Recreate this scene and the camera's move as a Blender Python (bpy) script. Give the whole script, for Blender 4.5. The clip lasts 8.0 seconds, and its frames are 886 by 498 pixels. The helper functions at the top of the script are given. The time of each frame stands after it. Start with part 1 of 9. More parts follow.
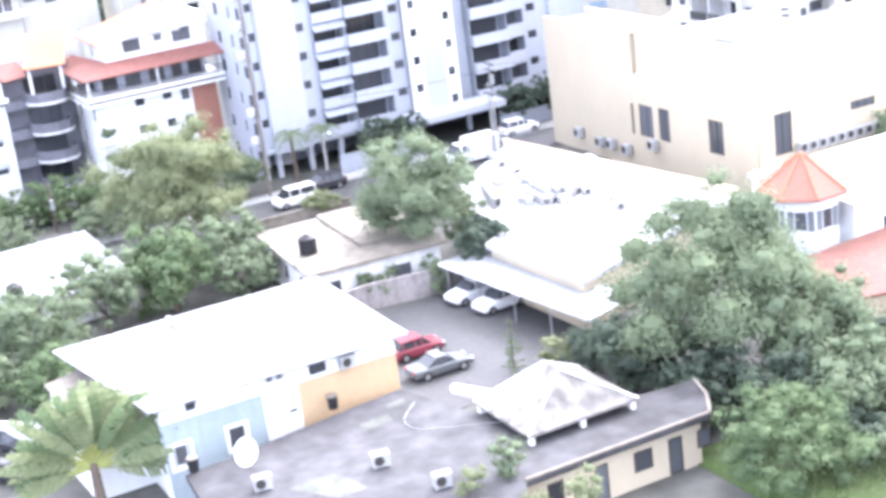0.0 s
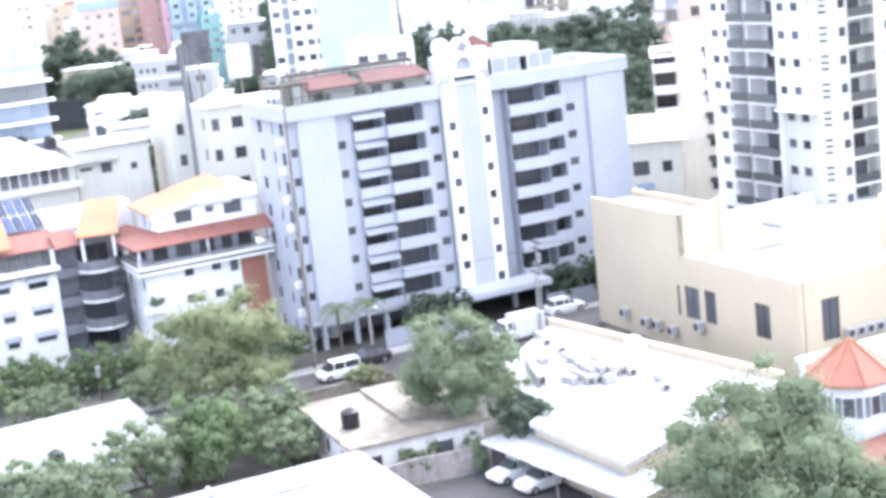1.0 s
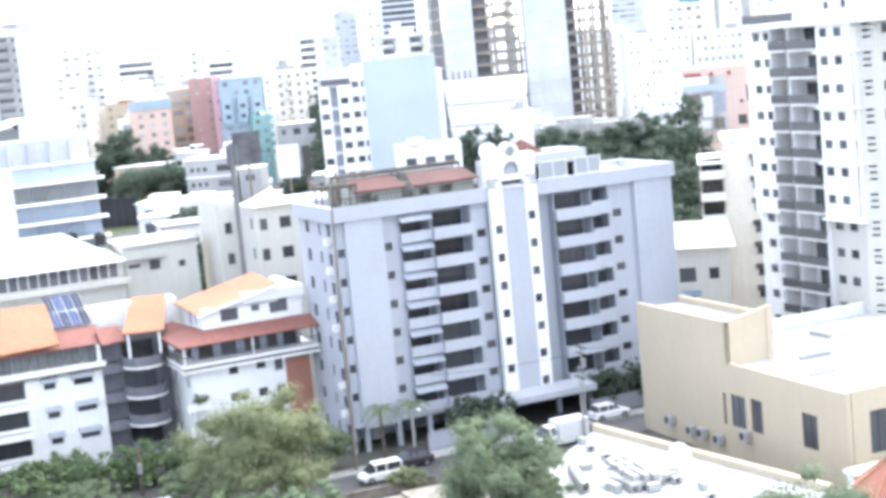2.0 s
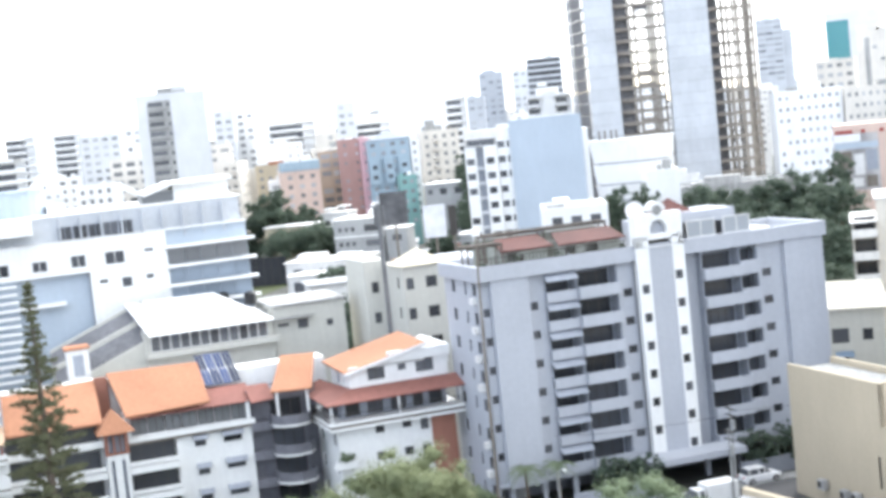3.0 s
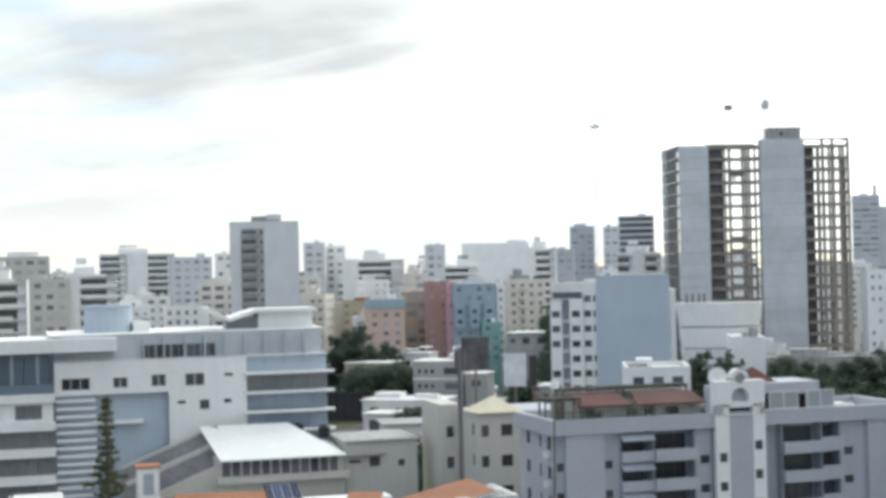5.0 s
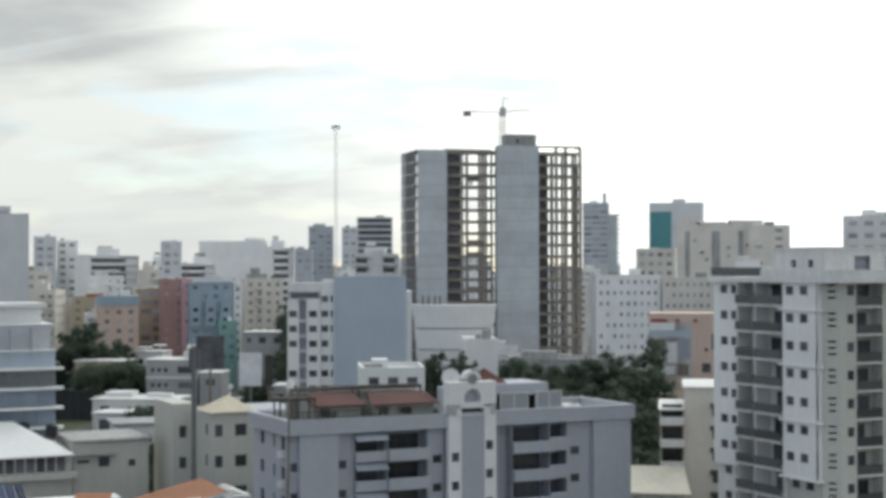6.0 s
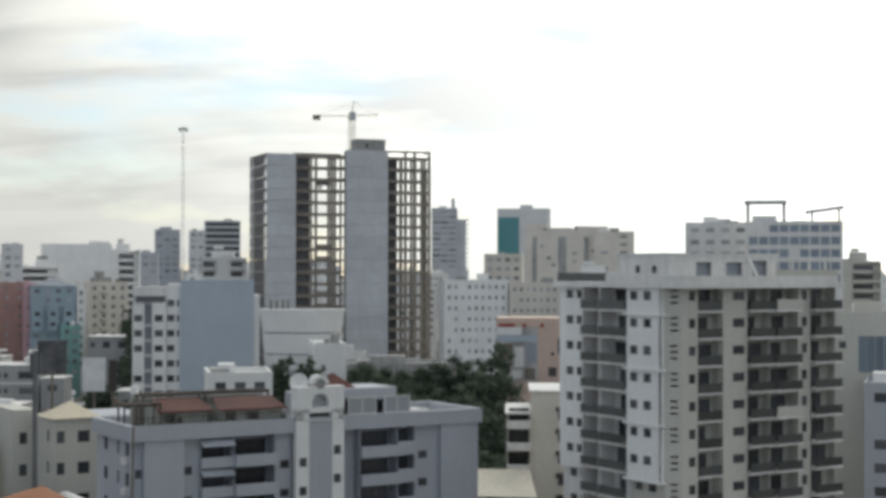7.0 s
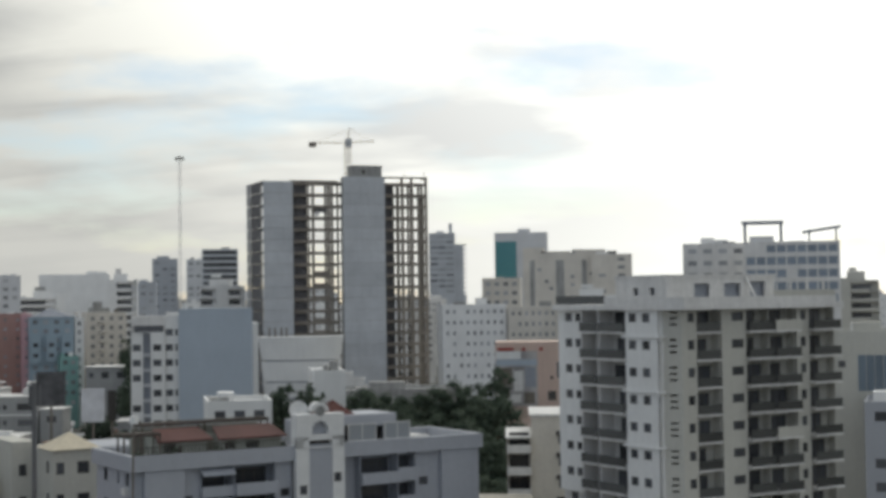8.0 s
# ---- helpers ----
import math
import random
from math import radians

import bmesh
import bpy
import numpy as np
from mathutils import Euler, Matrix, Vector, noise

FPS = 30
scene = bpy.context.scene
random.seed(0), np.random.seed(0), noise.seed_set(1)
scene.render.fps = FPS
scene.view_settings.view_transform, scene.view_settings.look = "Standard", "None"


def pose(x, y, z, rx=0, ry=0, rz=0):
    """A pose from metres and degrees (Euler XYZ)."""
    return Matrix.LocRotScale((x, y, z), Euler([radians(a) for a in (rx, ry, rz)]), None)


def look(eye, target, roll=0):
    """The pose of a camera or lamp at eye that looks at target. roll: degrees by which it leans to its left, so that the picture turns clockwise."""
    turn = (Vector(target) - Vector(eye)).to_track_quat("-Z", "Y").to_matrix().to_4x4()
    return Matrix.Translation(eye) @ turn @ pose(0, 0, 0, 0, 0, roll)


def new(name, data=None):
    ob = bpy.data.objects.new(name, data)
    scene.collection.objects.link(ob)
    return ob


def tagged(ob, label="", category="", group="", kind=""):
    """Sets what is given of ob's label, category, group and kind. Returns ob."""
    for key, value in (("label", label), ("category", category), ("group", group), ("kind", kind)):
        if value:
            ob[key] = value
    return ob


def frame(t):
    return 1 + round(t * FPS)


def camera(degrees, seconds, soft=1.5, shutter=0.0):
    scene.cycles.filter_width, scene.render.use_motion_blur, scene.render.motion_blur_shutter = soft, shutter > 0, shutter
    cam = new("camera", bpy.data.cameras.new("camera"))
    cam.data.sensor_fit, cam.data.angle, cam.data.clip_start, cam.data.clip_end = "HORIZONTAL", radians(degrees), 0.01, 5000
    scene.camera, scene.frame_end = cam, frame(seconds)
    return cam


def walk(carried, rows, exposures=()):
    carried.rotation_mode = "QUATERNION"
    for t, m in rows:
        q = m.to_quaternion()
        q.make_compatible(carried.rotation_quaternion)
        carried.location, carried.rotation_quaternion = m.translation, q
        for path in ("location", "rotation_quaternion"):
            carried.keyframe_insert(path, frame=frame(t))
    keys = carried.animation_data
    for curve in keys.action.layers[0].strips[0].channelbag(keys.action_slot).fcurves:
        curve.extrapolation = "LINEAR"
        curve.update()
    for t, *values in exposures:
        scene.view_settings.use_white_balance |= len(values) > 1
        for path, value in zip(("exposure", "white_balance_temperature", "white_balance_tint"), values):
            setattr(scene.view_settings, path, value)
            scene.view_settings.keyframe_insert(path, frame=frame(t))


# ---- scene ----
cam = camera(32.34, 8.0, soft=3.8, shutter=0.0)
# the camera stands on a high balcony and turns: up from the near roofs, to the left, then to the right
walk(cam, [
    (0.000, pose(0, 0, 41, 71.505, 7.023, 8.445)),
    (0.500, pose(0, 0, 41, 74.864, 6.573, 8.750)),
    (0.700, pose(0, 0, 41, 76.145, 6.7, 9.379)),
    (1.000, pose(0, 0, 41, 78.339, 6.095, 10.458)),
    (1.200, pose(0, 0, 41, 79.052, 5.922, 10.811)),
    (1.500, pose(0, 0, 41, 80.538, 5.788, 11.463)),
    (1.700, pose(0, 0, 41, 81.201, 5.457, 11.765)),
    (1.975, pose(0, 0, 41, 82.245, 5.334, 12.253)),
    (2.250, pose(0, 0, 41, 83.268, 5.522, 12.958)),
    (2.525, pose(0, 0, 41, 84.154, 5.795, 14.139)),
    (2.800, pose(0, 0, 41, 84.789, 5.926, 16.055)),
    (3.000, pose(0, 0, 41, 85.132, 5.914, 17.779)),
    (3.200, pose(0, 0, 41, 85.649, 5.466, 19.600)),
    (3.500, pose(0, 0, 41, 86.597, 4.955, 21.724)),
    (3.700, pose(0, 0, 41, 86.974, 4.624, 22.189)),
    (4.000, pose(0, 0, 41, 87.516, 4.304, 22.863)),
    (4.200, pose(0, 0, 41, 88.515, 3.770, 24.563)),
    (4.420, pose(0, 0, 41, 89.277, 3.235, 25.060)),
    (4.640, pose(0, 0, 41, 89.978, 2.529, 24.229)),
    (4.860, pose(0, 0, 41, 90.548, 1.765, 22.517)),
    (5.080, pose(0, 0, 41, 90.918, 1.055, 20.371)),
    (5.300, pose(0, 0, 41, 91.017, 0.514, 18.236)),
    (5.500, pose(0, 0, 41, 90.985, 0.200, 16.235)),
    (5.800, pose(0, 0, 41, 90.896, 0.450, 13.167)),
    (6.000, pose(0, 0, 41, 90.692, 0.141, 11.295)),
    (6.300, pose(0, 0, 41, 90.750, 0.312, 8.243)),
    (6.500, pose(0, 0, 41, 90.986, 0.171, 6.732)),
    (6.800, pose(0, 0, 41, 91.292, -0.093, 6.109)),
    (7.000, pose(0, 0, 41, 90.858, -0.086, 5.631)),
    (7.200, pose(0, 0, 41, 90.387, 1.059, 5.853)),
    (7.500, pose(0, 0, 41, 91.594, 1.040, 6.401)),
    (7.800, pose(0, 0, 41, 91.808, 1.350, 6.276)),
    (8.000, pose(0, 0, 41, 91.800, 0.770, 5.561)),
], exposures=[(0.0, 2.82, 5700, 22), (1.0, 2.46, 5700, 18), (1.7, 2.24, 5750, 15), (2.8, 1.88, 5950, 12), (3.5, 1.54, 6000, 11), (4.2, 1.28, 6000, 9), (5.3, 0.2, 6000, 7), (6.5, -0.05, 6200, 8), (8.0, -0.44, 6300, 9)])

# ---- light ----
SUN_AZ, SUN_EL = 24.0, 38.0     # degrees right of the forward axis, degrees above the horizon
sun_way = Vector((math.sin(radians(SUN_AZ)) * math.cos(radians(SUN_EL)), math.cos(radians(SUN_AZ)) * math.cos(radians(SUN_EL)), math.sin(radians(SUN_EL))))
sun = new("sun", bpy.data.lights.new("sun", "SUN"))
sun.data.energy, sun.data.angle, sun.data.color = 0.7, radians(14), (1.0, 0.96, 0.9)
sun.matrix_world = look(sun_way * 500, (0, 0, 0))


def cloudy_world():
    """Hazy blue sky under a broken sheet of cloud, brightest round the veiled sun."""
    w = bpy.data.worlds.new("sky")
    scene.world = w
    w.use_nodes = True
    t = w.node_tree
    n, l = t.nodes, t.links
    n.clear()
    out = n.new("ShaderNodeOutputWorld")
    sky = n.new("ShaderNodeTexSky")
    sky.sky_type, sky.sun_disc = "NISHITA", False
    sky.sun_elevation, sky.sun_rotation = radians(SUN_EL), radians(SUN_AZ)
    sky.dust_density, sky.altitude = 0.6, 40
    bg_sky = n.new("ShaderNodeBackground")
    bg_sky.inputs["Strength"].default_value = 0.14
    l.new(sky.outputs[0], bg_sky.inputs["Color"])
    tc = n.new("ShaderNodeTexCoord")
    # flatten the dome so that clouds stretch towards the horizon
    sep = n.new("ShaderNodeSeparateXYZ")
    l.new(tc.outputs["Generated"], sep.inputs[0])
    add = n.new("ShaderNodeMath"); add.operation = "ADD"; add.inputs[1].default_value = 0.2
    mx = n.new("ShaderNodeMath"); mx.operation = "MAXIMUM"; mx.inputs[1].default_value = 0.0
    l.new(sep.outputs["Z"], mx.inputs[0]); l.new(mx.outputs[0], add.inputs[0])
    dx = n.new("ShaderNodeMath"); dx.operation = "DIVIDE"
    dy = n.new("ShaderNodeMath"); dy.operation = "DIVIDE"
    l.new(sep.outputs["X"], dx.inputs[0]); l.new(add.outputs[0], dx.inputs[1])
    l.new(sep.outputs["Y"], dy.inputs[0]); l.new(add.outputs[0], dy.inputs[1])
    com = n.new("ShaderNodeCombineXYZ")
    l.new(dx.outputs[0], com.inputs["X"]); l.new(dy.outputs[0], com.inputs["Y"])
    big = n.new("ShaderNodeTexNoise"); big.inputs["Scale"].default_value = 1.5; big.inputs["Detail"].default_value = 7; big.inputs["Roughness"].default_value = 0.55
    l.new(com.outputs[0], big.inputs["Vector"])
    mask = n.new("ShaderNodeMapRange"); mask.inputs["From Min"].default_value = 0.28; mask.inputs["From Max"].default_value = 0.50
    l.new(big.outputs["Fac"], mask.inputs["Value"])
    # broad gray banks, and drawn-out streaks in them
    shade = n.new("ShaderNodeTexNoise"); shade.inputs["Scale"].default_value = 1.2; shade.inputs["Detail"].default_value = 8
    off = n.new("ShaderNodeVectorMath"); off.operation = "ADD"; off.inputs[1].default_value = (1.3, 2.2, 0)
    l.new(com.outputs[0], off.inputs[0]); l.new(off.outputs[0], shade.inputs["Vector"])
    pull = n.new("ShaderNodeMapping"); pull.inputs["Scale"].default_value = (1.1, 3.2, 1.0); pull.inputs["Location"].default_value = (0.4, 0.9, 0.0)
    l.new(com.outputs[0], pull.inputs["Vector"])
    streaks = n.new("ShaderNodeTexNoise"); streaks.inputs["Scale"].default_value = 1.25; streaks.inputs["Detail"].default_value = 6; streaks.inputs["Distortion"].default_value = 0.6
    l.new(pull.outputs[0], streaks.inputs["Vector"])
    blend = n.new("ShaderNodeMix"); blend.data_type = "FLOAT"; blend.inputs["Factor"].default_value = 0.33
    l.new(shade.outputs["Fac"], blend.inputs["A"]); l.new(streaks.outputs["Fac"], blend.inputs["B"])
    ramp = n.new("ShaderNodeValToRGB")
    ramp.color_ramp.elements[0].position, ramp.color_ramp.elements[0].color = 0.41, (0.68, 0.69, 0.705, 1)
    ramp.color_ramp.elements[1].position, ramp.color_ramp.elements[1].color = 0.56, (1.08, 1.08, 1.05, 1)
    l.new(blend.outputs["Result"], ramp.inputs[0])
    # glow of the thin cloud round the sun
    dot = n.new("ShaderNodeVectorMath"); dot.operation = "DOT_PRODUCT"; dot.inputs[1].default_value = sun_way
    l.new(tc.outputs["Generated"], dot.inputs[0])
    glow = n.new("ShaderNodeMapRange"); glow.interpolation_type = "SMOOTHSTEP"
    glow.inputs["From Min"].default_value, glow.inputs["From Max"].default_value = 0.58, 1.0
    glow.inputs["To Min"].default_value, glow.inputs["To Max"].default_value = 0.84, 3.0
    l.new(dot.outputs["Value"], glow.inputs["Value"])
    # pale haze over the horizon
    low = n.new("ShaderNodeMapRange"); low.interpolation_type = "SMOOTHSTEP"
    low.inputs["From Min"].default_value, low.inputs["From Max"].default_value = 0.0, 0.11
    low.inputs["To Min"].default_value, low.inputs["To Max"].default_value = 0.85, 0.0
    l.new(sep.outputs["Z"], low.inputs["Value"])
    haze = n.new("ShaderNodeMix"); haze.data_type = "RGBA"
    haze.inputs["B"].default_value = (0.97, 0.97, 0.955, 1)
    l.new(low.outputs[0], haze.inputs["Factor"]); l.new(ramp.outputs[0], haze.inputs["A"])
    # cloud lit warm towards the sun, cool away from it
    cast = n.new("ShaderNodeMapRange")
    cast.inputs["From Min"].default_value, cast.inputs["From Max"].default_value = -0.15, 0.4
    l.new(dot.outputs["Value"], cast.inputs["Value"])
    hue = n.new("ShaderNodeMix"); hue.data_type = "RGBA"
    hue.inputs["A"].default_value, hue.inputs["B"].default_value = (0.9, 0.96, 1.06, 1), (1.0, 0.975, 0.905, 1)
    l.new(cast.outputs[0], hue.inputs["Factor"])
    tone = n.new("ShaderNodeMix"); tone.data_type = "RGBA"; tone.blend_type = "MULTIPLY"; tone.inputs["Factor"].default_value = 1.0
    l.new(haze.outputs["Result"], tone.inputs["A"]); l.new(hue.outputs["Result"], tone.inputs["B"])
    bg_cloud = n.new("ShaderNodeBackground")
    l.new(tone.outputs["Result"], bg_cloud.inputs["Color"]); l.new(glow.outputs[0], bg_cloud.inputs["Strength"])
    mix = n.new("ShaderNodeMixShader")
    l.new(mask.outputs[0], mix.inputs[0]); l.new(bg_sky.outputs[0], mix.inputs[1]); l.new(bg_cloud.outputs[0], mix.inputs[2])
    l.new(mix.outputs[0], out.inputs["Surface"])


cloudy_world()

# ---- materials ----
def paint(name, rgb, rough=0.8, metal=0.0, var=0.12, grain=2.0, streak=0.07, bump=0.05, spec=0.3, object_var=0.0):
    """A painted, rendered or natural surface: broad stains, rain streaks and fine grain."""
    m = bpy.data.materials.new(name)
    m.use_nodes = True
    t = m.node_tree
    n, l = t.nodes, t.links
    b = n["Principled BSDF"]
    b.inputs["Roughness"].default_value, b.inputs["Metallic"].default_value = rough, metal
    b.inputs["Specular IOR Level"].default_value = spec
    tc = n.new("ShaderNodeTexCoord")
    stain = n.new("ShaderNodeTexNoise"); stain.inputs["Scale"].default_value = 0.16; stain.inputs["Detail"].default_value = 6
    l.new(tc.outputs["Object"], stain.inputs["Vector"])
    mp = n.new("ShaderNodeMapping"); mp.inputs["Scale"].default_value = (1.3, 1.3, 0.12)
    l.new(tc.outputs["Object"], mp.inputs["Vector"])
    run = n.new("ShaderNodeTexNoise"); run.inputs["Scale"].default_value = 1.3; run.inputs["Detail"].default_value = 5
    l.new(mp.outputs[0], run.inputs["Vector"])
    fine = n.new("ShaderNodeTexNoise"); fine.inputs["Scale"].default_value = grain; fine.inputs["Detail"].default_value = 4
    l.new(tc.outputs["Object"], fine.inputs["Vector"])

    def scaled(sock, amount):
        r = n.new("ShaderNodeMapRange")
        r.inputs["From Min"].default_value, r.inputs["From Max"].default_value = 0.3, 0.7
        r.inputs["To Min"].default_value, r.inputs["To Max"].default_value = 1 - amount, 1 + amount * 0.5
        l.new(sock, r.inputs["Value"])
        return r.outputs[0]
    a, c, d = scaled(stain.outputs["Fac"], var), scaled(run.outputs["Fac"], streak), scaled(fine.outputs["Fac"], var * 0.7)
    p = n.new("ShaderNodeMath"); p.operation = "MULTIPLY"; l.new(a, p.inputs[0]); l.new(c, p.inputs[1])
    q = n.new("ShaderNodeMath"); q.operation = "MULTIPLY"; l.new(p.outputs[0], q.inputs[0]); l.new(d, q.inputs[1])
    last = q.outputs[0]
    if object_var:
        oi = n.new("ShaderNodeObjectInfo")
        r = n.new("ShaderNodeMapRange")
        r.inputs["To Min"].default_value, r.inputs["To Max"].default_value = 1 - object_var, 1 + object_var
        l.new(oi.outputs["Random"], r.inputs["Value"])
        e = n.new("ShaderNodeMath"); e.operation = "MULTIPLY"; l.new(last, e.inputs[0]); l.new(r.outputs[0], e.inputs[1])
        last = e.outputs[0]
    sc = n.new("ShaderNodeVectorMath"); sc.operation = "SCALE"; sc.inputs[0].default_value = rgb
    l.new(last, sc.inputs["Scale"])
    l.new(sc.outputs[0], b.inputs["Base Color"])
    if bump:
        bp = n.new("ShaderNodeBump"); bp.inputs["Strength"].default_value = 0.4; bp.inputs["Distance"].default_value = bump
        l.new(fine.outputs["Fac"], bp.inputs["Height"]); l.new(bp.outputs[0], b.inputs["Normal"])
    return m


def leafy(name, dark, light):
    """Leaf surface: matt, some light coming through, tone varied by clump and leaf."""
    m = bpy.data.materials.new(name)
    m.use_nodes = True
    t = m.node_tree
    n, l = t.nodes, t.links
    b = n["Principled BSDF"]
    b.inputs["Roughness"].default_value = 0.75
    b.inputs["Specular IOR Level"].default_value = 0.2
    tc = n.new("ShaderNodeTexCoord")
    nz = n.new("ShaderNodeTexNoise"); nz.inputs["Scale"].default_value = 0.45; nz.inputs["Detail"].default_value = 4
    l.new(tc.outputs["Object"], nz.inputs["Vector"])
    geo = n.new("ShaderNodeNewGeometry")
    ad = n.new("ShaderNodeMath"); ad.operation = "ADD"
    mu = n.new("ShaderNodeMath"); mu.operation = "MULTIPLY"; mu.inputs[1].default_value = 0.3
    l.new(geo.outputs["Random Per Island"], mu.inputs[0]); l.new(mu.outputs[0], ad.inputs[0]); l.new(nz.outputs["Fac"], ad.inputs[1])
    r = n.new("ShaderNodeValToRGB")
    r.color_ramp.elements[0].position, r.color_ramp.elements[0].color = 0.35, (*dark, 1)
    r.color_ramp.elements[1].position, r.color_ramp.elements[1].color = 0.95, (*light, 1)
    l.new(ad.outputs[0], r.inputs[0])
    l.new(r.outputs[0], b.inputs["Base Color"])
    thin = n.new("ShaderNodeBsdfTranslucent")
    l.new(r.outputs[0], thin.inputs["Color"])
    mix = n.new("ShaderNodeMixShader"); mix.inputs[0].default_value = 0.35
    l.new(b.outputs[0], mix.inputs[1]); l.new(thin.outputs[0], mix.inputs[2])
    l.new(mix.outputs[0], n["Material Output"].inputs["Surface"])
    return m


def glassy(name, rgb, rough=0.12, least=0.5, most=1.8):
    m = bpy.data.materials.new(name)
    m.use_nodes = True
    b = m.node_tree.nodes["Principled BSDF"]
    n, l = m.node_tree.nodes, m.node_tree.links
    oi = n.new("ShaderNodeObjectInfo")
    mr = n.new("ShaderNodeMapRange"); mr.inputs["To Min"].default_value, mr.inputs["To Max"].default_value = least, most
    l.new(oi.outputs["Random"], mr.inputs["Value"])
    sc = n.new("ShaderNodeVectorMath"); sc.operation = "SCALE"; sc.inputs[0].default_value = rgb
    l.new(mr.outputs[0], sc.inputs["Scale"]); l.new(sc.outputs[0], b.inputs["Base Color"])
    b.inputs["Roughness"].default_value = rough
    return m


WHITE = paint("white_wall_paint", (0.74, 0.74, 0.725), var=0.06, streak=0.04)
OFFWHITE = paint("old_white_render", (0.70, 0.69, 0.67), var=0.12, streak=0.09)
GRAY = paint("blue_gray_wall_paint", (0.40, 0.415, 0.45), var=0.06, streak=0.03)
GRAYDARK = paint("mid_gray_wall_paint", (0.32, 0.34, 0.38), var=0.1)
CREAM = paint("cream_wall_paint", (0.47, 0.405, 0.30), var=0.05, streak=0.03)
BEIGE = paint("beige_wall_paint", (0.505, 0.497, 0.45), var=0.07, streak=0.05)
YELLOW = paint("ochre_yellow_wall_paint", (0.50, 0.36, 0.215), var=0.06, streak=0.04)
PALEBLUE = paint("pale_blue_wall_paint", (0.31, 0.365, 0.385), var=0.07)
SKYBLUE = paint("light_blue_wall_paint", (0.41, 0.465, 0.525), var=0.05, streak=0.03)
TURQ = paint("turquoise_blue_wall_paint", (0.33, 0.41, 0.47), var=0.08, streak=0.06)
# aqua, pink, red and tan below are paled: distance haze put in colour
GREENISH = paint("aqua_green_wall_paint", (0.24, 0.41, 0.39), var=0.1)
PINK = paint("pink_wall_paint", (0.60, 0.38, 0.41), var=0.08)
REDWALL = paint("brick_red_wall_paint", (0.41, 0.26, 0.235), var=0.1)
TANWALL = paint("tan_brown_wall_paint", (0.45, 0.36, 0.28), var=0.1)
PEACH = paint("peach_wall_paint", (0.60, 0.46, 0.39), var=0.08)
BROWN = paint("russet_brown_wall_paint", (0.30, 0.14, 0.10), var=0.08)
CONCRETE = paint("raw_concrete", (0.36, 0.36, 0.35), var=0.2, streak=0.25, grain=3)
CONCDARK = paint("dark_raw_concrete", (0.195, 0.172, 0.145), var=0.25, streak=0.1)
PANEL = paint("pale_gray_cladding_sheet", (0.51, 0.53, 0.555), var=0.1, streak=0.05, object_var=0.05)
TILE = paint("orange_clay_roof_tile", (0.37, 0.178, 0.102), var=0.18, grain=3, streak=0.05, bump=0.08)
TILEDARK = paint("weathered_red_roof_tile", (0.24, 0.105, 0.085), var=0.2, grain=3)
# gray lightened so that its colour carries the far city's haze
FARGRAY = paint("pale_gray_render", (0.60, 0.61, 0.625), var=0.08, streak=0.03)
DULLRENDER = paint("dull_gray_render", (0.36, 0.365, 0.36), var=0.15, streak=0.1)
# lighter white and slate copies: aerial haze put into far walls' colour
FARWHITE = paint("hazy_white_render", (0.79, 0.79, 0.78), var=0.08, streak=0.03)
FARSLATE = paint("slate_gray_render", (0.42, 0.44, 0.47), var=0.08, streak=0.03)
OLDRED = paint("old_dark_red_tile", (0.105, 0.04, 0.034), var=0.35, grain=3)
WHITEROOF = paint("white_roof_coating", (0.43, 0.43, 0.435), var=0.22, streak=0.05, rough=0.6)
METALROOF = paint("white_metal_roof_sheet", (0.28, 0.288, 0.296), rough=0.5, var=0.22, streak=0.04)
DARKROOF = paint("dark_asphalt_roof_membrane", (0.068, 0.066, 0.069), var=0.55, grain=0.8, streak=0.0)
ASPHALT = paint("asphalt", (0.075, 0.074, 0.076), var=0.2, streak=0.0)
DIRT = paint("dry_dusty_roof_screed", (0.235, 0.21, 0.175), var=0.45, grain=1.2, streak=0.0)
STEEL = paint("galvanised_steel", (0.45, 0.46, 0.47), rough=0.4, metal=0.7, var=0.1, streak=0.05, bump=0)
BLACK = paint("black_plastic", (0.02, 0.02, 0.022), rough=0.45, var=0.1, streak=0.0, bump=0)
DARKTRIM = paint("dark_brown_metal_trim", (0.05, 0.045, 0.04), rough=0.5, var=0.1, bump=0)
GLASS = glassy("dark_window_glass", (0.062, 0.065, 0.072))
# paler copy of the window glass: distance haze put into its colour
FARGLASS = glassy("hazy_far_glass", (0.24, 0.245, 0.255), 0.3)
BLUEGLASS = glassy("blue_tinted_glass", (0.13, 0.165, 0.20), 0.15, 0.8, 1.25)
GRAYGLASS = glassy("gray_tinted_glass", (0.15, 0.155, 0.16), 0.3, 0.88, 1.15)
TEALGLASS = glassy("teal_glass", (0.10, 0.31, 0.34), 0.2)
LEAF = leafy("green_leaves", (0.12, 0.155, 0.098), (0.21, 0.255, 0.15))
LEAFMID = leafy("fresh_green_leaves", (0.085, 0.13, 0.066), (0.17, 0.22, 0.11))
LEAFLIGHT = leafy("yellow_green_leaves", (0.145, 0.17, 0.09), (0.27, 0.295, 0.165))
LEAFDARK = leafy("dark_leaves", (0.055, 0.078, 0.06), (0.115, 0.145, 0.1))
BARK = paint("gray_brown_bark", (0.14, 0.11, 0.085), var=0.3, grain=6, streak=0.2)

# ---- helpers ----
TURN = 36.7                      # heading of the street grid
CU, SU = math.cos(radians(TURN)), math.sin(radians(TURN))


def grid(u, v):
    """World x, y of a point u metres along the street and v metres across it."""
    return u * CU - v * SU, u * SU + v * CU


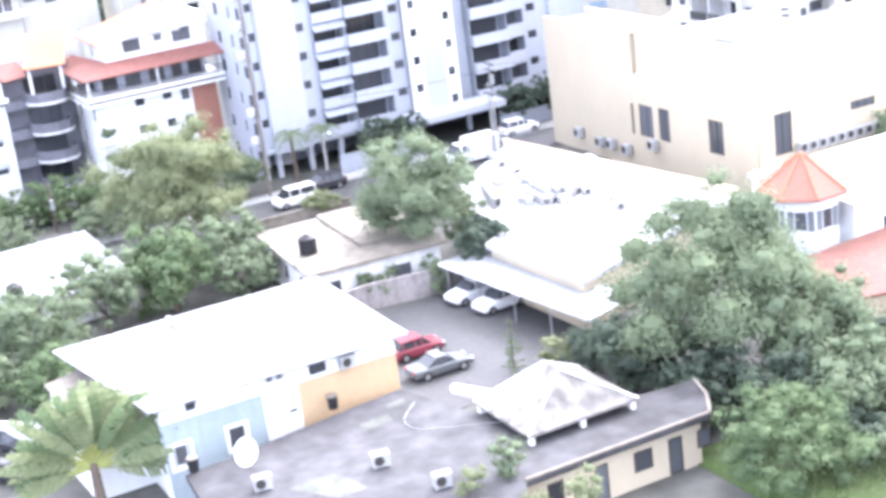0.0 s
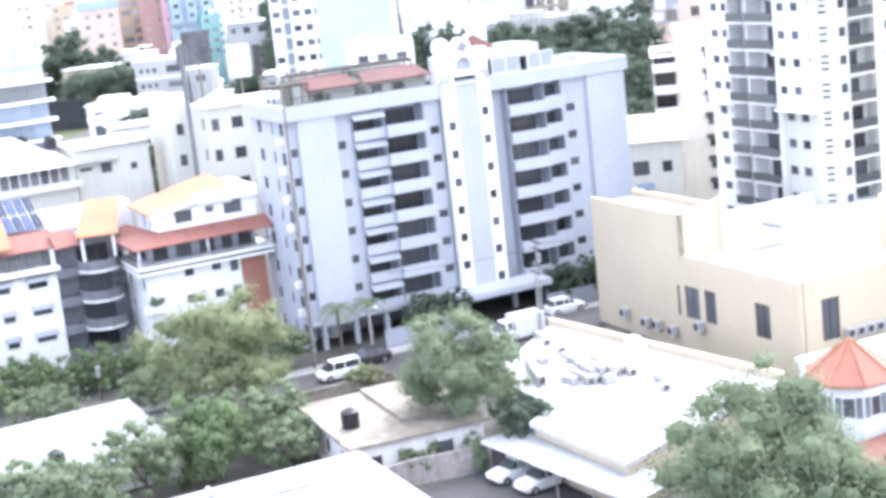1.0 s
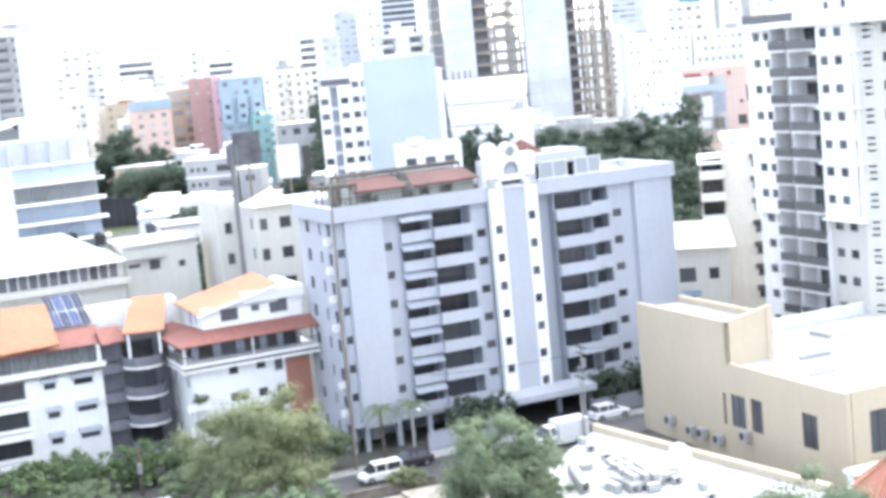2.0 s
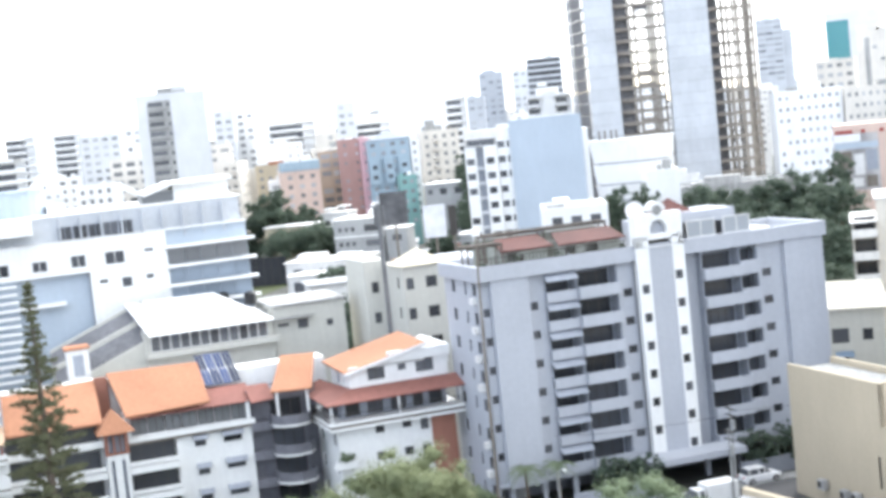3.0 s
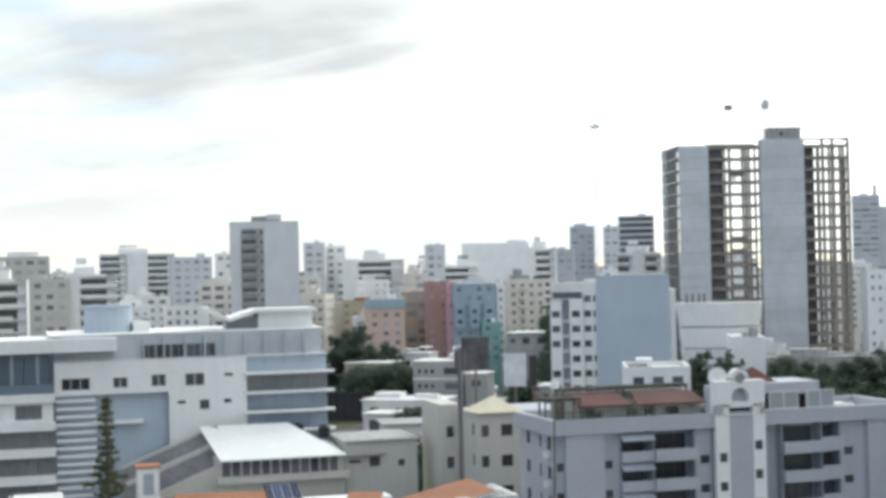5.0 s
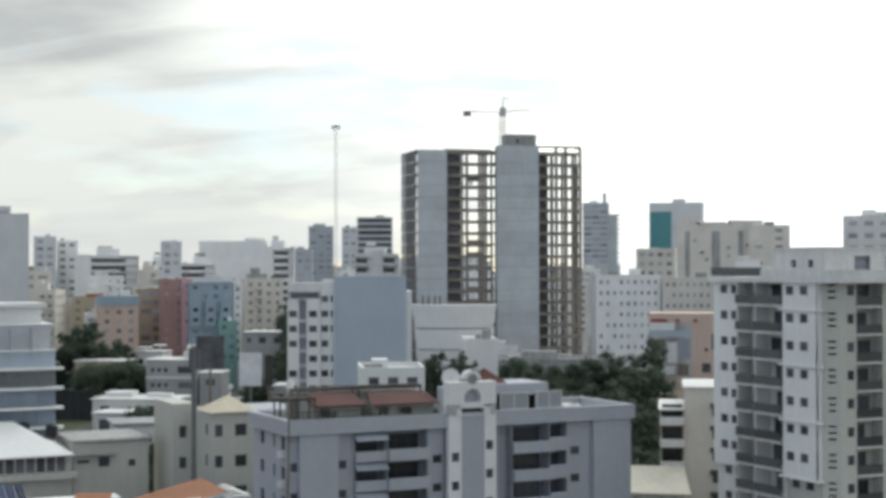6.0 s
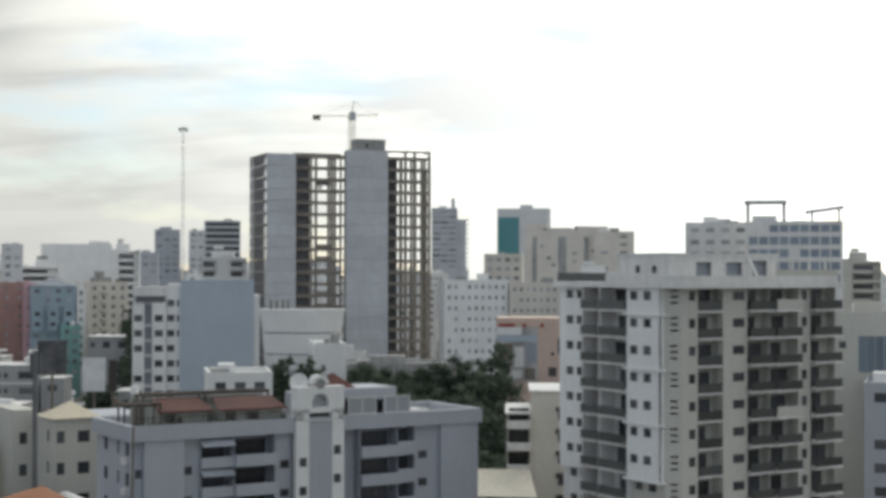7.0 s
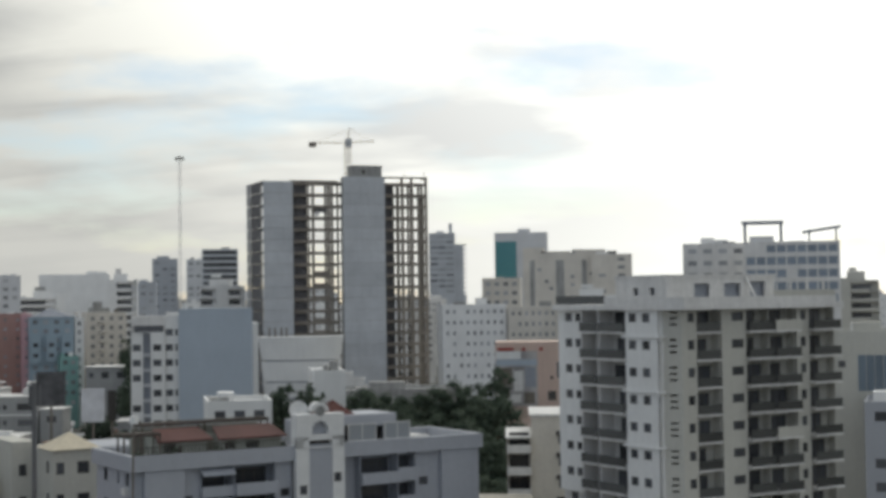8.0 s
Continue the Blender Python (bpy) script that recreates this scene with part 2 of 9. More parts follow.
def thing(name, label, category, x, y, z=0.0, turn=TURN, group="", kind=""):
    e = new(name)
    e.empty_display_size = 0.1
    e.matrix_world = pose(x, y, z, 0, 0, turn)
    return tagged(e, label, category, group, kind)


def part(name, bm, material, parent, label="", kind=""):
    if len(bm.verts) < 3000:
        bmesh.ops.remove_doubles(bm, verts=bm.verts[:], dist=0.0005)
    me = bpy.data.meshes.new(name)
    bm.to_mesh(me)
    bm.free()
    for m in (material if isinstance(material, (list, tuple)) else [material]):
        me.materials.append(m)
    ob = new(name, me)
    ob.parent = parent
    return tagged(ob, label, kind=kind)


def placed(name, me, parent, x, y, z, turn=0.0, label=""):
    ob = new(name, me)
    ob.parent = parent
    ob.matrix_basis = pose(x, y, z, 0, 0, turn)
    return tagged(ob, label)


BOXFACES = ((0, 3, 2, 1), (4, 5, 6, 7), (0, 1, 5, 4), (1, 2, 6, 5), (2, 3, 7, 6), (3, 0, 4, 7))


def box(bm, x0, x1, y0, y1, z0, z1, mi=0):
    if x1 < x0: x0, x1 = x1, x0
    if y1 < y0: y0, y1 = y1, y0
    v = [bm.verts.new(p) for p in ((x0, y0, z0), (x1, y0, z0), (x1, y1, z0), (x0, y1, z0), (x0, y0, z1), (x1, y0, z1), (x1, y1, z1), (x0, y1, z1))]
    for f in BOXFACES:
        bm.faces.new([v[i] for i in f]).material_index = mi


def hull(bm, pts, faces, mi=0):
    v = [bm.verts.new(p) for p in pts]
    for f in faces:
        bm.faces.new([v[i] for i in f]).material_index = mi


def slab(bm, low, high, thick, mi=0):
    """A sloping slab on four corner points (counter-clockwise), thick metres deep."""
    pts = [(x, y, z - thick) for x, y, z in low + high] + list(low + high)
    hull(bm, pts, BOXFACES, mi)


def prism(bm, pts, z0, z1, mi=0):
    n = len(pts)
    hull(bm, [(x, y, z0) for x, y in pts] + [(x, y, z1) for x, y in pts], [tuple(range(n))[::-1], tuple(range(n, 2 * n))] + [(i, (i + 1) % n, n + (i + 1) % n, n + i) for i in range(n)], mi)


def tube(bm, a, b, r0, r1, sides=8, mi=0):
    a, b = Vector(a), Vector(b)
    q = (b - a).to_track_quat("Z", "Y")
    ra = [bm.verts.new(a + q @ Vector((r0 * math.cos(6.2832 * i / sides), r0 * math.sin(6.2832 * i / sides), 0))) for i in range(sides)]
    rb = [bm.verts.new(b + q @ Vector((r1 * math.cos(6.2832 * i / sides), r1 * math.sin(6.2832 * i / sides), 0))) for i in range(sides)]
    for i in range(sides):
        bm.faces.new((ra[i], ra[(i + 1) % sides], rb[(i + 1) % sides], rb[i])).material_index = mi
    bm.faces.new(ra[::-1]).material_index = mi
    bm.faces.new(rb).material_index = mi


def strand(bm, pts, r, sides=4):
    """One unbroken round strand along a run of points."""
    last = None
    for k, p in enumerate(pts):
        d = (pts[min(k + 1, len(pts) - 1)] - pts[max(k - 1, 0)]).normalized()
        q = d.to_track_quat("Z", "Y")
        ring = [bm.verts.new(p + q @ Vector((r * math.cos(6.2832 * i / sides), r * math.sin(6.2832 * i / sides), 0))) for i in range(sides)]
        if last:
            for i in range(sides):
                bm.faces.new((last[i], last[(i + 1) % sides], ring[(i + 1) % sides], ring[i]))
        last = ring


MESHES = {}
rc0 = random.Random(4)


def shared(key, materials, fill):
    if key not in MESHES:
        bm = bmesh.new()
        fill(bm)
        me = bpy.data.meshes.new(str(key[0]))
        bm.to_mesh(me)
        bm.free()
        for m in materials:
            me.materials.append(m)
        MESHES[key] = me
    return MESHES[key]


def frame_mesh(w, h, frame_mat):
    t = min(0.07, w * 0.06)

    def fill(bm):
        k = max(1, round(w / 1.1))
        step = (w - t) / k
        holed(bm, Face("front", w, h), -w / 2, w / 2, -h / 2, h / 2, 0.05, -0.05, [(-w / 2 + t + step * i, -w / 2 + step * (i + 1), -h / 2 + t, h / 2 - t) for i in range(k)])
    return shared(("frame", round(w, 2), round(h, 2), frame_mat.name), [frame_mat], fill)


def pane_mesh(w, h, glass):
    return shared(("pane", round(w, 2), round(h, 2), glass.name), [glass], lambda bm: box(bm, -w / 2, w / 2, -0.02, 0.02, -h / 2, h / 2))


class Face:
    """One side of a building: s runs along it, n outwards, z up; drawn in the building's own axes."""

    def __init__(self, side, w, d):
        self.side, self.w, self.d = side, w, d
        self.length = w if side in ("front", "back") else d
        self.turn = {"front": 0, "left": -90, "right": 90, "back": 180}[side]

    def at(self, s, n):
        return {"front": (s, -n), "left": (-n, s), "right": (self.w + n, s), "back": (s, self.d + n)}[self.side]

    def box(self, bm, s0, s1, n0, n1, z0, z1, mi=0):
        (xa, ya), (xb, yb) = self.at(s0, n0), self.at(s1, n1)
        box(bm, xa, xb, ya, yb, z0, z1, mi)

    def window(self, parent, s, n, z, w, h, glass, frame_mat, split=True):
        x, y = self.at(s, n)
        if split:
            f = placed("window", frame_mesh(w, h, frame_mat), parent, x, y, z, self.turn)
            placed("pane", pane_mesh(w - 0.1, h - 0.1, glass), f, 0, 0.02, 0)
        else:
            placed("window", pane_mesh(w, h, glass), parent, x, y, z, self.turn)


def holed(bm, face, s0, s1, z0, z1, n0, n1, holes):
    """A wall of one piece with real openings; holes: (s0, s1, z0, z1)."""
    ss = sorted({s0, s1, *[min(max(q, s0), s1) for h in holes for q in h[:2]]})
    zs = sorted({z0, z1, *[min(max(q, z0), z1) for h in holes for q in h[2:]]})
    ni, nj = len(ss) - 1, len(zs) - 1
    solid = [[not any(h[0] < (ss[i] + ss[i + 1]) / 2 < h[1] and h[2] < (zs[j] + zs[j + 1]) / 2 < h[3] for h in holes) for j in range(nj)] for i in range(ni)]
    vs = {}

    def v(i, j, k):
        if (i, j, k) not in vs:
            x, y = face.at(ss[i], (n0, n1)[k])
            vs[i, j, k] = bm.verts.new((x, y, zs[j]))
        return vs[i, j, k]

    def is_solid(i, j):
        return 0 <= i < ni and 0 <= j < nj and solid[i][j]
    for i in range(ni):
        for j in range(nj):
            if not solid[i][j]:
                continue
            bm.faces.new((v(i, j, 0), v(i + 1, j, 0), v(i + 1, j + 1, 0), v(i, j + 1, 0)))
            bm.faces.new((v(i, j, 1), v(i, j + 1, 1), v(i + 1, j + 1, 1), v(i + 1, j, 1)))
            if not is_solid(i - 1, j):
                bm.faces.new((v(i, j, 0), v(i, j + 1, 0), v(i, j + 1, 1), v(i, j, 1)))
            if not is_solid(i + 1, j):
                bm.faces.new((v(i + 1, j, 0), v(i + 1, j, 1), v(i + 1, j + 1, 1), v(i + 1, j + 1, 0)))
            if not is_solid(i, j - 1):
                bm.faces.new((v(i, j, 0), v(i, j, 1), v(i + 1, j, 1), v(i + 1, j, 0)))
            if not is_solid(i, j + 1):
                bm.faces.new((v(i, j + 1, 0), v(i + 1, j + 1, 0), v(i + 1, j + 1, 1), v(i, j + 1, 1)))


def win_bay(b, face, s0, s1, z0, z1, floors, cols, mat, n=0.0, sill=1.0, h=1.2, glass=None, frame_mat=None, split=True, recess=0.18, deep=0.35):
    """A stretch of wall with windows at cols ((s, width), ...) on every floor level."""
    holes, glass, frame_mat = [], glass or GLASS, frame_mat or DARKTRIM
    for z in floors:
        for s, w in cols:
            if z + sill + h < z1 and (split or rc0.random() > 0.1):
                holes.append((s - w / 2, s + w / 2, z + sill, z + sill + h))
    bm = bmesh.new()
    holed(bm, face, s0, s1, z0, z1, n, n - deep, holes)
    part("wall", bm, mat, b)
    for a, c, e, f in holes:
        face.window(b, (a + c) / 2, n - recess, (e + f) / 2, c - a, f - e, glass, frame_mat, split)


def bal_bay(b, face, s0, s1, floors, mat, n=0.0, out=0.6, deep=1.5, rail=1.05, back=None, door=None, head=0.35, fh=3.0, glass=None, railing=None, top=None):
    """A recessed balcony on every floor: slab, parapet or railing, back wall and dark sliding door."""
    back, glass = back or mat, glass or GLASS
    s_mid, w = (s0 + s1) / 2, s1 - s0
    for z in floors:
        bm = bmesh.new()
        face.box(bm, s0, s1, n + out, n - deep, z - 0.18, z)
        if railing is None:
            face.box(bm, s0, s1, n + out, n + out - 0.12, z, z + rail)
            if out > 0.15:
                face.box(bm, s0, s0 + 0.12, n + out - 0.12, n + 0.01, z, z + rail)
                face.box(bm, s1 - 0.12, s1, n + out - 0.12, n + 0.01, z, z + rail)
        part("balcony", bm, mat, b)
        if railing is not None:
            bm = bmesh.new()
            face.box(bm, s0, s1, n + out - 0.02, n + out - 0.08, z + rail - 0.06, z + rail)
            k = int(w / 0.22)
            for i in range(k + 1):
                q = s0 + 0.04 + (w - 0.08) * i / k
                face.box(bm, q - 0.02, q + 0.02, n + out - 0.03, n + out - 0.07, z, z + rail - 0.06)
            part("railing", bm, railing, b)
        dw, dh = w * 0.82, fh - head - 0.3
        x, y = face.at(s_mid, n - deep + 0.05)
        placed("glass_door", frame_mesh(dw, dh, DARKTRIM), b, x, y, z + dh / 2, face.turn)
        placed("pane", pane_mesh(dw - 0.1, dh - 0.1, glass), b, x, y, z + dh / 2, face.turn)
    bm = bmesh.new()
    z0, z1 = floors[0] - 0.2, (top if top is not None else floors[-1] + fh)
    face.box(bm, s0, s1, n - deep, n - deep - 0.2, z0, z1)
    face.box(bm, s0, s0 + 0.1, n - deep, n - 0.002, z0, z1)
    face.box(bm, s1 - 0.1, s1, n - deep, n - 0.002, z0, z1)
    part("recess_wall", bm, back, b)


def core(b, w, d, z0, z1, mat, inset=1.8, name="core_wall"):
    bm = bmesh.new()
    box(bm, inset, w - 0.3, inset, d - 0.3, z0, z1)
    return part(name, bm, mat, b)


def kerb(bm, x0, x1, y0, y1, t, z0, z1):
    """A closed rectangular ring wall, t metres thick."""
    out, inn = [(x0, y0), (x1, y0), (x1, y1), (x0, y1)], [(x0 + t, y0 + t), (x1 - t, y0 + t), (x1 - t, y1 - t), (x0 + t, y1 - t)]
    faces = []
    for i in range(4):
        j = (i + 1) % 4
        faces += [(i, j, 8 + j, 8 + i), (4 + j, 4 + i, 12 + i, 12 + j), (8 + i, 8 + j, 12 + j, 12 + i), (j, i, 4 + i, 4 + j)]
    hull(bm, [(x, y, z0) for x, y in out + inn] + [(x, y, z1) for x, y in out + inn], faces)


def roof_slab(b, w, d, z, mat, over=0.0, parapet=0.6, pmat=None, thick=0.3):
    bm = bmesh.new()
    box(bm, 0.3, w - 0.3, 0.3, d - 0.3, z - thick, z)
    part("roof", bm, mat, b)
    bm = bmesh.new()
    o = over
    kerb(bm, -o, w + o, -o, d + o, o + 0.3, z - thick, z + parapet)
    part("parapet", bm, pmat or mat, b)


def wall_box(b, name, x0, x1, y0, y1, z0, z1, mat, label=""):
    bm = bmesh.new()
    box(bm, x0, x1, y0, y1, z0, z1)
    return part(name, bm, mat, b, label)


def simple_block(name, label, x, y, turn, w, d, h, floors, mat, front=(), left=(), right=(), fh=3.0, sill=0.9, wh=1.3, roof=None, category="building", z_first=0.5, split=False, glass=None, group="distant city buildings", parapet=0.7, hold=0.0):
    """A plain building with real window openings on its seen sides. Columns: (s, width)."""
    b = thing(name, label, category, x, y, 0, turn, group)
    zs = [z_first + fh * i for i in range(floors) if z_first + fh * i >= hold]
    for side, cols in (("front", front), ("left", left), ("right", right)):
        f = Face(side, w, d)
        a, e = (0, f.length) if side == "front" else (0.35, f.length)
        win_bay(b, f, a, e, 0, h, zs, cols, mat, sill=sill, h=wh, split=split, glass=glass)
    bm = bmesh.new()
    box(bm, 0.36, w - 0.36, d - 0.3, d, 0, h)
    part("back_wall", bm, mat, b)
    roof_slab(b, w - 0.0, d, h, roof or OFFWHITE, 0.02, parapet, mat)
    return b


def even(length, n, width, margin=1.0):
    """n window columns spread evenly over a length."""
    return [(margin + (length - 2 * margin) * (i + 0.5) / n, width) for i in range(n)]


def banded_block(name, label, x, y, turn, w, d, h, mat, fh=3.0, hold=0.0, group="distant city buildings", category="building", seed=0, side=True):
    """A block with recessed balcony rows between pale floor bands, a blank stair strip and a stepped top."""
    rnd = random.Random(seed)
    b = thing(name, label, category, x, y, 0, turn, group)
    strip = w * rnd.uniform(0.18, 0.3)
    s0 = rnd.choice((0.0, w - strip, w * 0.5 - strip / 2))
    wall_box(b, "stair_strip", s0, s0 + strip, -0.25, 1.6, 0, h + rnd.uniform(0.6, 2.0), mat)
    wall_box(b, "core_wall", 0.15, w - 0.15, 1.5, d, 0, h, mat)
    runs = [(p, q) for p, q in ((0.0, s0), (s0 + strip, w)) if q - p > 1.0]
    z = h - 0.4
    while z > max(hold, 1.0):
        for p, q in runs:
            cut = p + (q - p) * rnd.choice((1.0, 1.0, 0.6, 0.7))
            bm = bmesh.new()
            box(bm, p, q, 0.0, 1.5, z - 0.2, z)
            box(bm, p, cut, -0.35, 0.0, z - 0.2, z + 0.75)
            part("floor_band", bm, mat, b)
            wall_box(b, "glass_door", p + 0.4, p + (q - p) * 0.72, 1.42, 1.5, z - fh + 0.1, z - 0.75, GLASS)
        z -= fh
    for p, q in runs:
        wall_box(b, "end_wall", p if p > 0 else 0.0, p + 0.25, 0.02, 1.5, 0, h - 0.62, mat)
        wall_box(b, "end_wall", q - 0.25, q, 0.02, 1.5, 0, h - 0.62, mat)
    D = Face("left", w, d)
    for zz in range(int(max(hold, 2)), int(h - 2), 3) if side else ():
        for s in (d * 0.35, d * 0.7):
            D.window(b, s, -0.1, zz + 1.0, 0.9, 1.1, GLASS, DARKTRIM, False)
    wall_box(b, "roof", 0.0, w, 0.0, d, h - 0.001, h + 0.2, OFFWHITE)
    a = rnd.uniform(0.1, 0.35) * w
    wall_box(b, "penthouse", a, a + w * rnd.uniform(0.35, 0.55), 2.0, d * 0.8, h + 0.2, h + rnd.uniform(2.2, 3.2), mat)
    wall_box(b, "roof_room", a + 0.6, a + w * 0.25, 3.0, d * 0.6, h + 3.2, h + rnd.uniform(4.0, 5.0), rnd.choice((mat, OFFWHITE, CONCRETE)))
    return b

# ---- ground ----
def ground_sheet():
    bm = bmesh.new()
    box(bm, -4000, 4000, -800, 4900, -0.6, 0.0)
    part("ground", bm, paint("city_ground", (0.10, 0.10, 0.09), var=0.4, grain=0.6, streak=0.0), None, "", "structure")
    tagged(bpy.data.objects["ground"], "gray-brown city ground of yards and paving", "ground")


ground_sheet()


def flat(name, label, u0, u1, v0, v1, z, mat, category):
    """A flush strip of paving in the street grid."""
    g = thing(name, label, category, *grid(0, 0), kind="structure")
    bm = bmesh.new()
    box(bm, u0, u1, v0, v1, -0.3, z)
    ob = part(name + "_surface", bm, mat, g)
    return ob


flat("road", "gray asphalt street between the apartment blocks", -80, 260, 131.0, 138.0, 0.03, ASPHALT, "road")
flat("pavement", "pale concrete pavement before the gray block", -80, 260, 138.0, 140.2, 0.15, CONCRETE, "pavement")
flat("parking_yard", "dark asphalt parking yard behind the low houses", 36.5, 52.5, 81.5, 101.0, 0.04, ASPHALT, "parking")


# ---- the gray apartment block ----
DULLSCREEN = glassy("dusty_screen_glass", (0.3, 0.32, 0.34), 0.3, 0.9, 1.1)
PERGOLA = paint("weathered_brown_timber", (0.125, 0.105, 0.09), var=0.3, grain=0.7, streak=0.2)
SHEDWALL = paint("grayish_green_wall_paint", (0.30, 0.315, 0.285), var=0.15)


def gray_block():
    W, D = 40.3, 11.0
    b = thing("apartment_block", "blue-gray eight-storey apartment block with white stair strip", "apartment building", *grid(51.55, 144.8))
    F, L = Face("front", W, D), Face("left", W, D)
    floors = [3.3 + 3.0 * i for i in range(7)]
    small = dict(sill=2.2, h=0.85, recess=0.25)
    win_bay(b, F, 0.0, 1.25, 3.0, 24.2, floors, [(0.75, 0.95)], GRAY, n=-0.5, **small)
    wall_box(b, "pilaster", 1.25, 5.4, -0.15, 0.9, 2.6, 24.2, GRAY)
    win_bay(b, F, 5.4, 7.3, 3.0, 24.2, floors, [(6.0, 1.0)], GRAY, n=-0.5, **small)
    # first balcony stack: a small slanted bay and a wide one
    bal_bay(b, F, 7.3, 10.8, floors, GRAY, n=-0.3, out=0.5, deep=1.6, rail=0.9, back=GRAYDARK, top=24.2)
    for z in floors:
        bm = bmesh.new()
        slab(bm, [(7.2, -0.75, z + 2.1), (10.7, -0.75, z + 2.1)], [(10.9, 0.3, z + 2.7), (7.2, 0.3, z + 2.7)], 0.1)
        part("awning", bm, GRAYDARK, b, "sloping gray awning")
    bal_bay(b, F, 10.8, 15.45, floors, GRAY, n=0.0, out=0.75, deep=1.7, rail=1.05, back=GRAYDARK, top=24.2)
    win_bay(b, F, 15.45, 17.5, 3.0, 24.2, floors, [(16.7, 1.05)], GRAY, n=-0.4, **small)
    # white stair strip with its arched top
    for s0, s1, s, off, mat in ((17.5, 19.0, 18.3, 2.65, WHITE), (21.7, 23.1, 22.3, 3.75, WHITE)):
        win_bay(b, F, s0, s1, 3.2, 26.6, [off + 3.0 * i for i in range(7)], [(s, 0.85)], mat, n=0.7, sill=0.0, h=0.95, deep=0.8)
    wall_box(b, "stair_wall", 19.0, 21.7, -0.55, 0.2, 3.2, 25.4, GRAY)
    bm = bmesh.new()
    holed(bm, F, 17.5, 23.1, 25.4, 28.95, 0.7, -0.6, [(18.4, 22.4, 25.5, 26.2), (19.35, 21.25, 26.8, 27.7), (19.6, 21.0, 27.7, 28.05), (19.95, 20.65, 28.05, 28.2)])
    box(bm, 20.4, 23.1, 2.4, 2.7, 25.4, 28.6)
    part("stair_head", bm, WHITE, b)
    bm = bmesh.new()
    c = [(20.3 + 1.0 * math.cos(a), 29.2 + 1.0 * math.sin(a)) for a in [math.pi * i / 12 for i in range(13)]]
    n = len(c)
    hull(bm, [(x, -0.7, z) for x, z in c] + [(x, 0.3, z) for x, z in c], [tuple(range(n))[::-1], tuple(range(n, 2 * n))] + [(i, (i + 1) % n, n + (i + 1) % n, n + i) for i in range(n)])
    part("arched_crest", bm, WHITE, b)
    # dark sheet added behind the slot so that it reads as shade
    wall_box(b, "slot_back", 17.9, 22.9, 0.1, 0.4, 25.3, 26.5, DARKTRIM)
    wall_box(b, "niche_back", 19.2, 21.4, 0.0, 0.3, 26.6, 28.4, GRAY)
    bm = bmesh.new()
    tube(bm, (20.3, -0.72, 29.25), (20.3, -0.6, 29.25), 0.55, 0.55, 16)
    part("round_ornament", bm, CONCRETE, b)
    wall_box(b, "recess_wall", 23.1, 25.3, 1.2, 1.5, 3.0, 24.2, GRAY)
    bal_bay(b, F, 25.3, 30.0, floors, GRAY, n=0.0, out=0.75, deep=1.7, rail=1.05, back=GRAYDARK, top=24.2)
    bal_bay(b, F, 30.0, 32.3, floors, GRAY, n=-0.3, out=0.5, deep=1.6, rail=1.3, back=GRAYDARK, top=24.2)
    win_bay(b, F, 32.3, 35.4, 3.0, 24.2, floors, [(33.4, 1.1)], GRAY, n=-0.5, **small)
    wall_box(b, "pilaster", 35.4, 39.6, -0.15, 0.9, 0.0, 24.2, GRAY)
    wall_box(b, "end_wall", 39.6, W, 0.0, 0.9, 0.0, 24.2, GRAY)
    # side wall with its small windows and window units
    win_bay(b, L, 0.5, D, 0.0, 24.2, [0.3] + floors, [(1.6, 1.3), (4.4, 0.6), (8.2, 1.2)], GRAY, n=-0.1, sill=1.35, h=1.3)
    for k, z in enumerate(floors):
        if k != 2:
            wall_box(b, "window_unit", -0.45, 0.08, 1.15, 2.05, z + 0.55, z + 1.2, OFFWHITE, "boxed window cooling unit")
    core(b, W, D, 2.8, 24.2, GRAYDARK, 2.4)
    bm = bmesh.new()
    box(bm, W - 0.31, W - 0.01, 0.9, D, 0, 24.2)
    box(bm, 0.3, W - 0.31, D - 0.29, D, 0, 24.2)
    part("back_wall", bm, GRAY, b)
    roof_slab(b, W, D, 24.6, OFFWHITE, 0.35, 1.15, GRAY, 0.4)
    # open ground floor on columns
    for s in (1.4, 5.0, 8.5, 12.0, 15.6, 24.0, 28.0, 32.5):
        wall_box(b, "column", s, s + 0.5, 0.3, 0.8, 0.0, 3.0, GRAY)
    bm = bmesh.new()
    box(bm, 0.3, 39.5, 0.0, D - 0.3, 2.75, 3.05)
    part("first_floor_slab", bm, GRAY, b)
    bm = bmesh.new()
    box(bm, 0.5, 39.5, 6.0, 6.2, 0.0, 2.75)
    part("garage_wall", bm, GRAYDARK, b)
    # porch canopy
    bm = bmesh.new()
    box(bm, 15.5, 26.5, -4.2, -0.2, 3.0, 3.7)
    part("canopy", bm, GRAY, b)
    # rooftop rooms
    bm = bmesh.new()
    holed(bm, Face("front", W, D), 23.4, 31.5, 24.6, 28.3, -3.0, -3.25, [(25.0, 26.2, 25.2, 27.2), (28.3, 29.9, 25.4, 27.0)])
    box(bm, 23.4, 23.65, 3.25, 9.0, 24.6, 28.3)
    box(bm, 31.25, 31.5, 3.25, 9.0, 24.6, 28.3)
    box(bm, 23.65, 31.25, 3.25, 9.0, 28.0, 28.29)
    box(bm, 23.65, 31.25, 8.7, 9.0, 24.6, 28.0)
    part("roof_room", bm, GRAY, b)
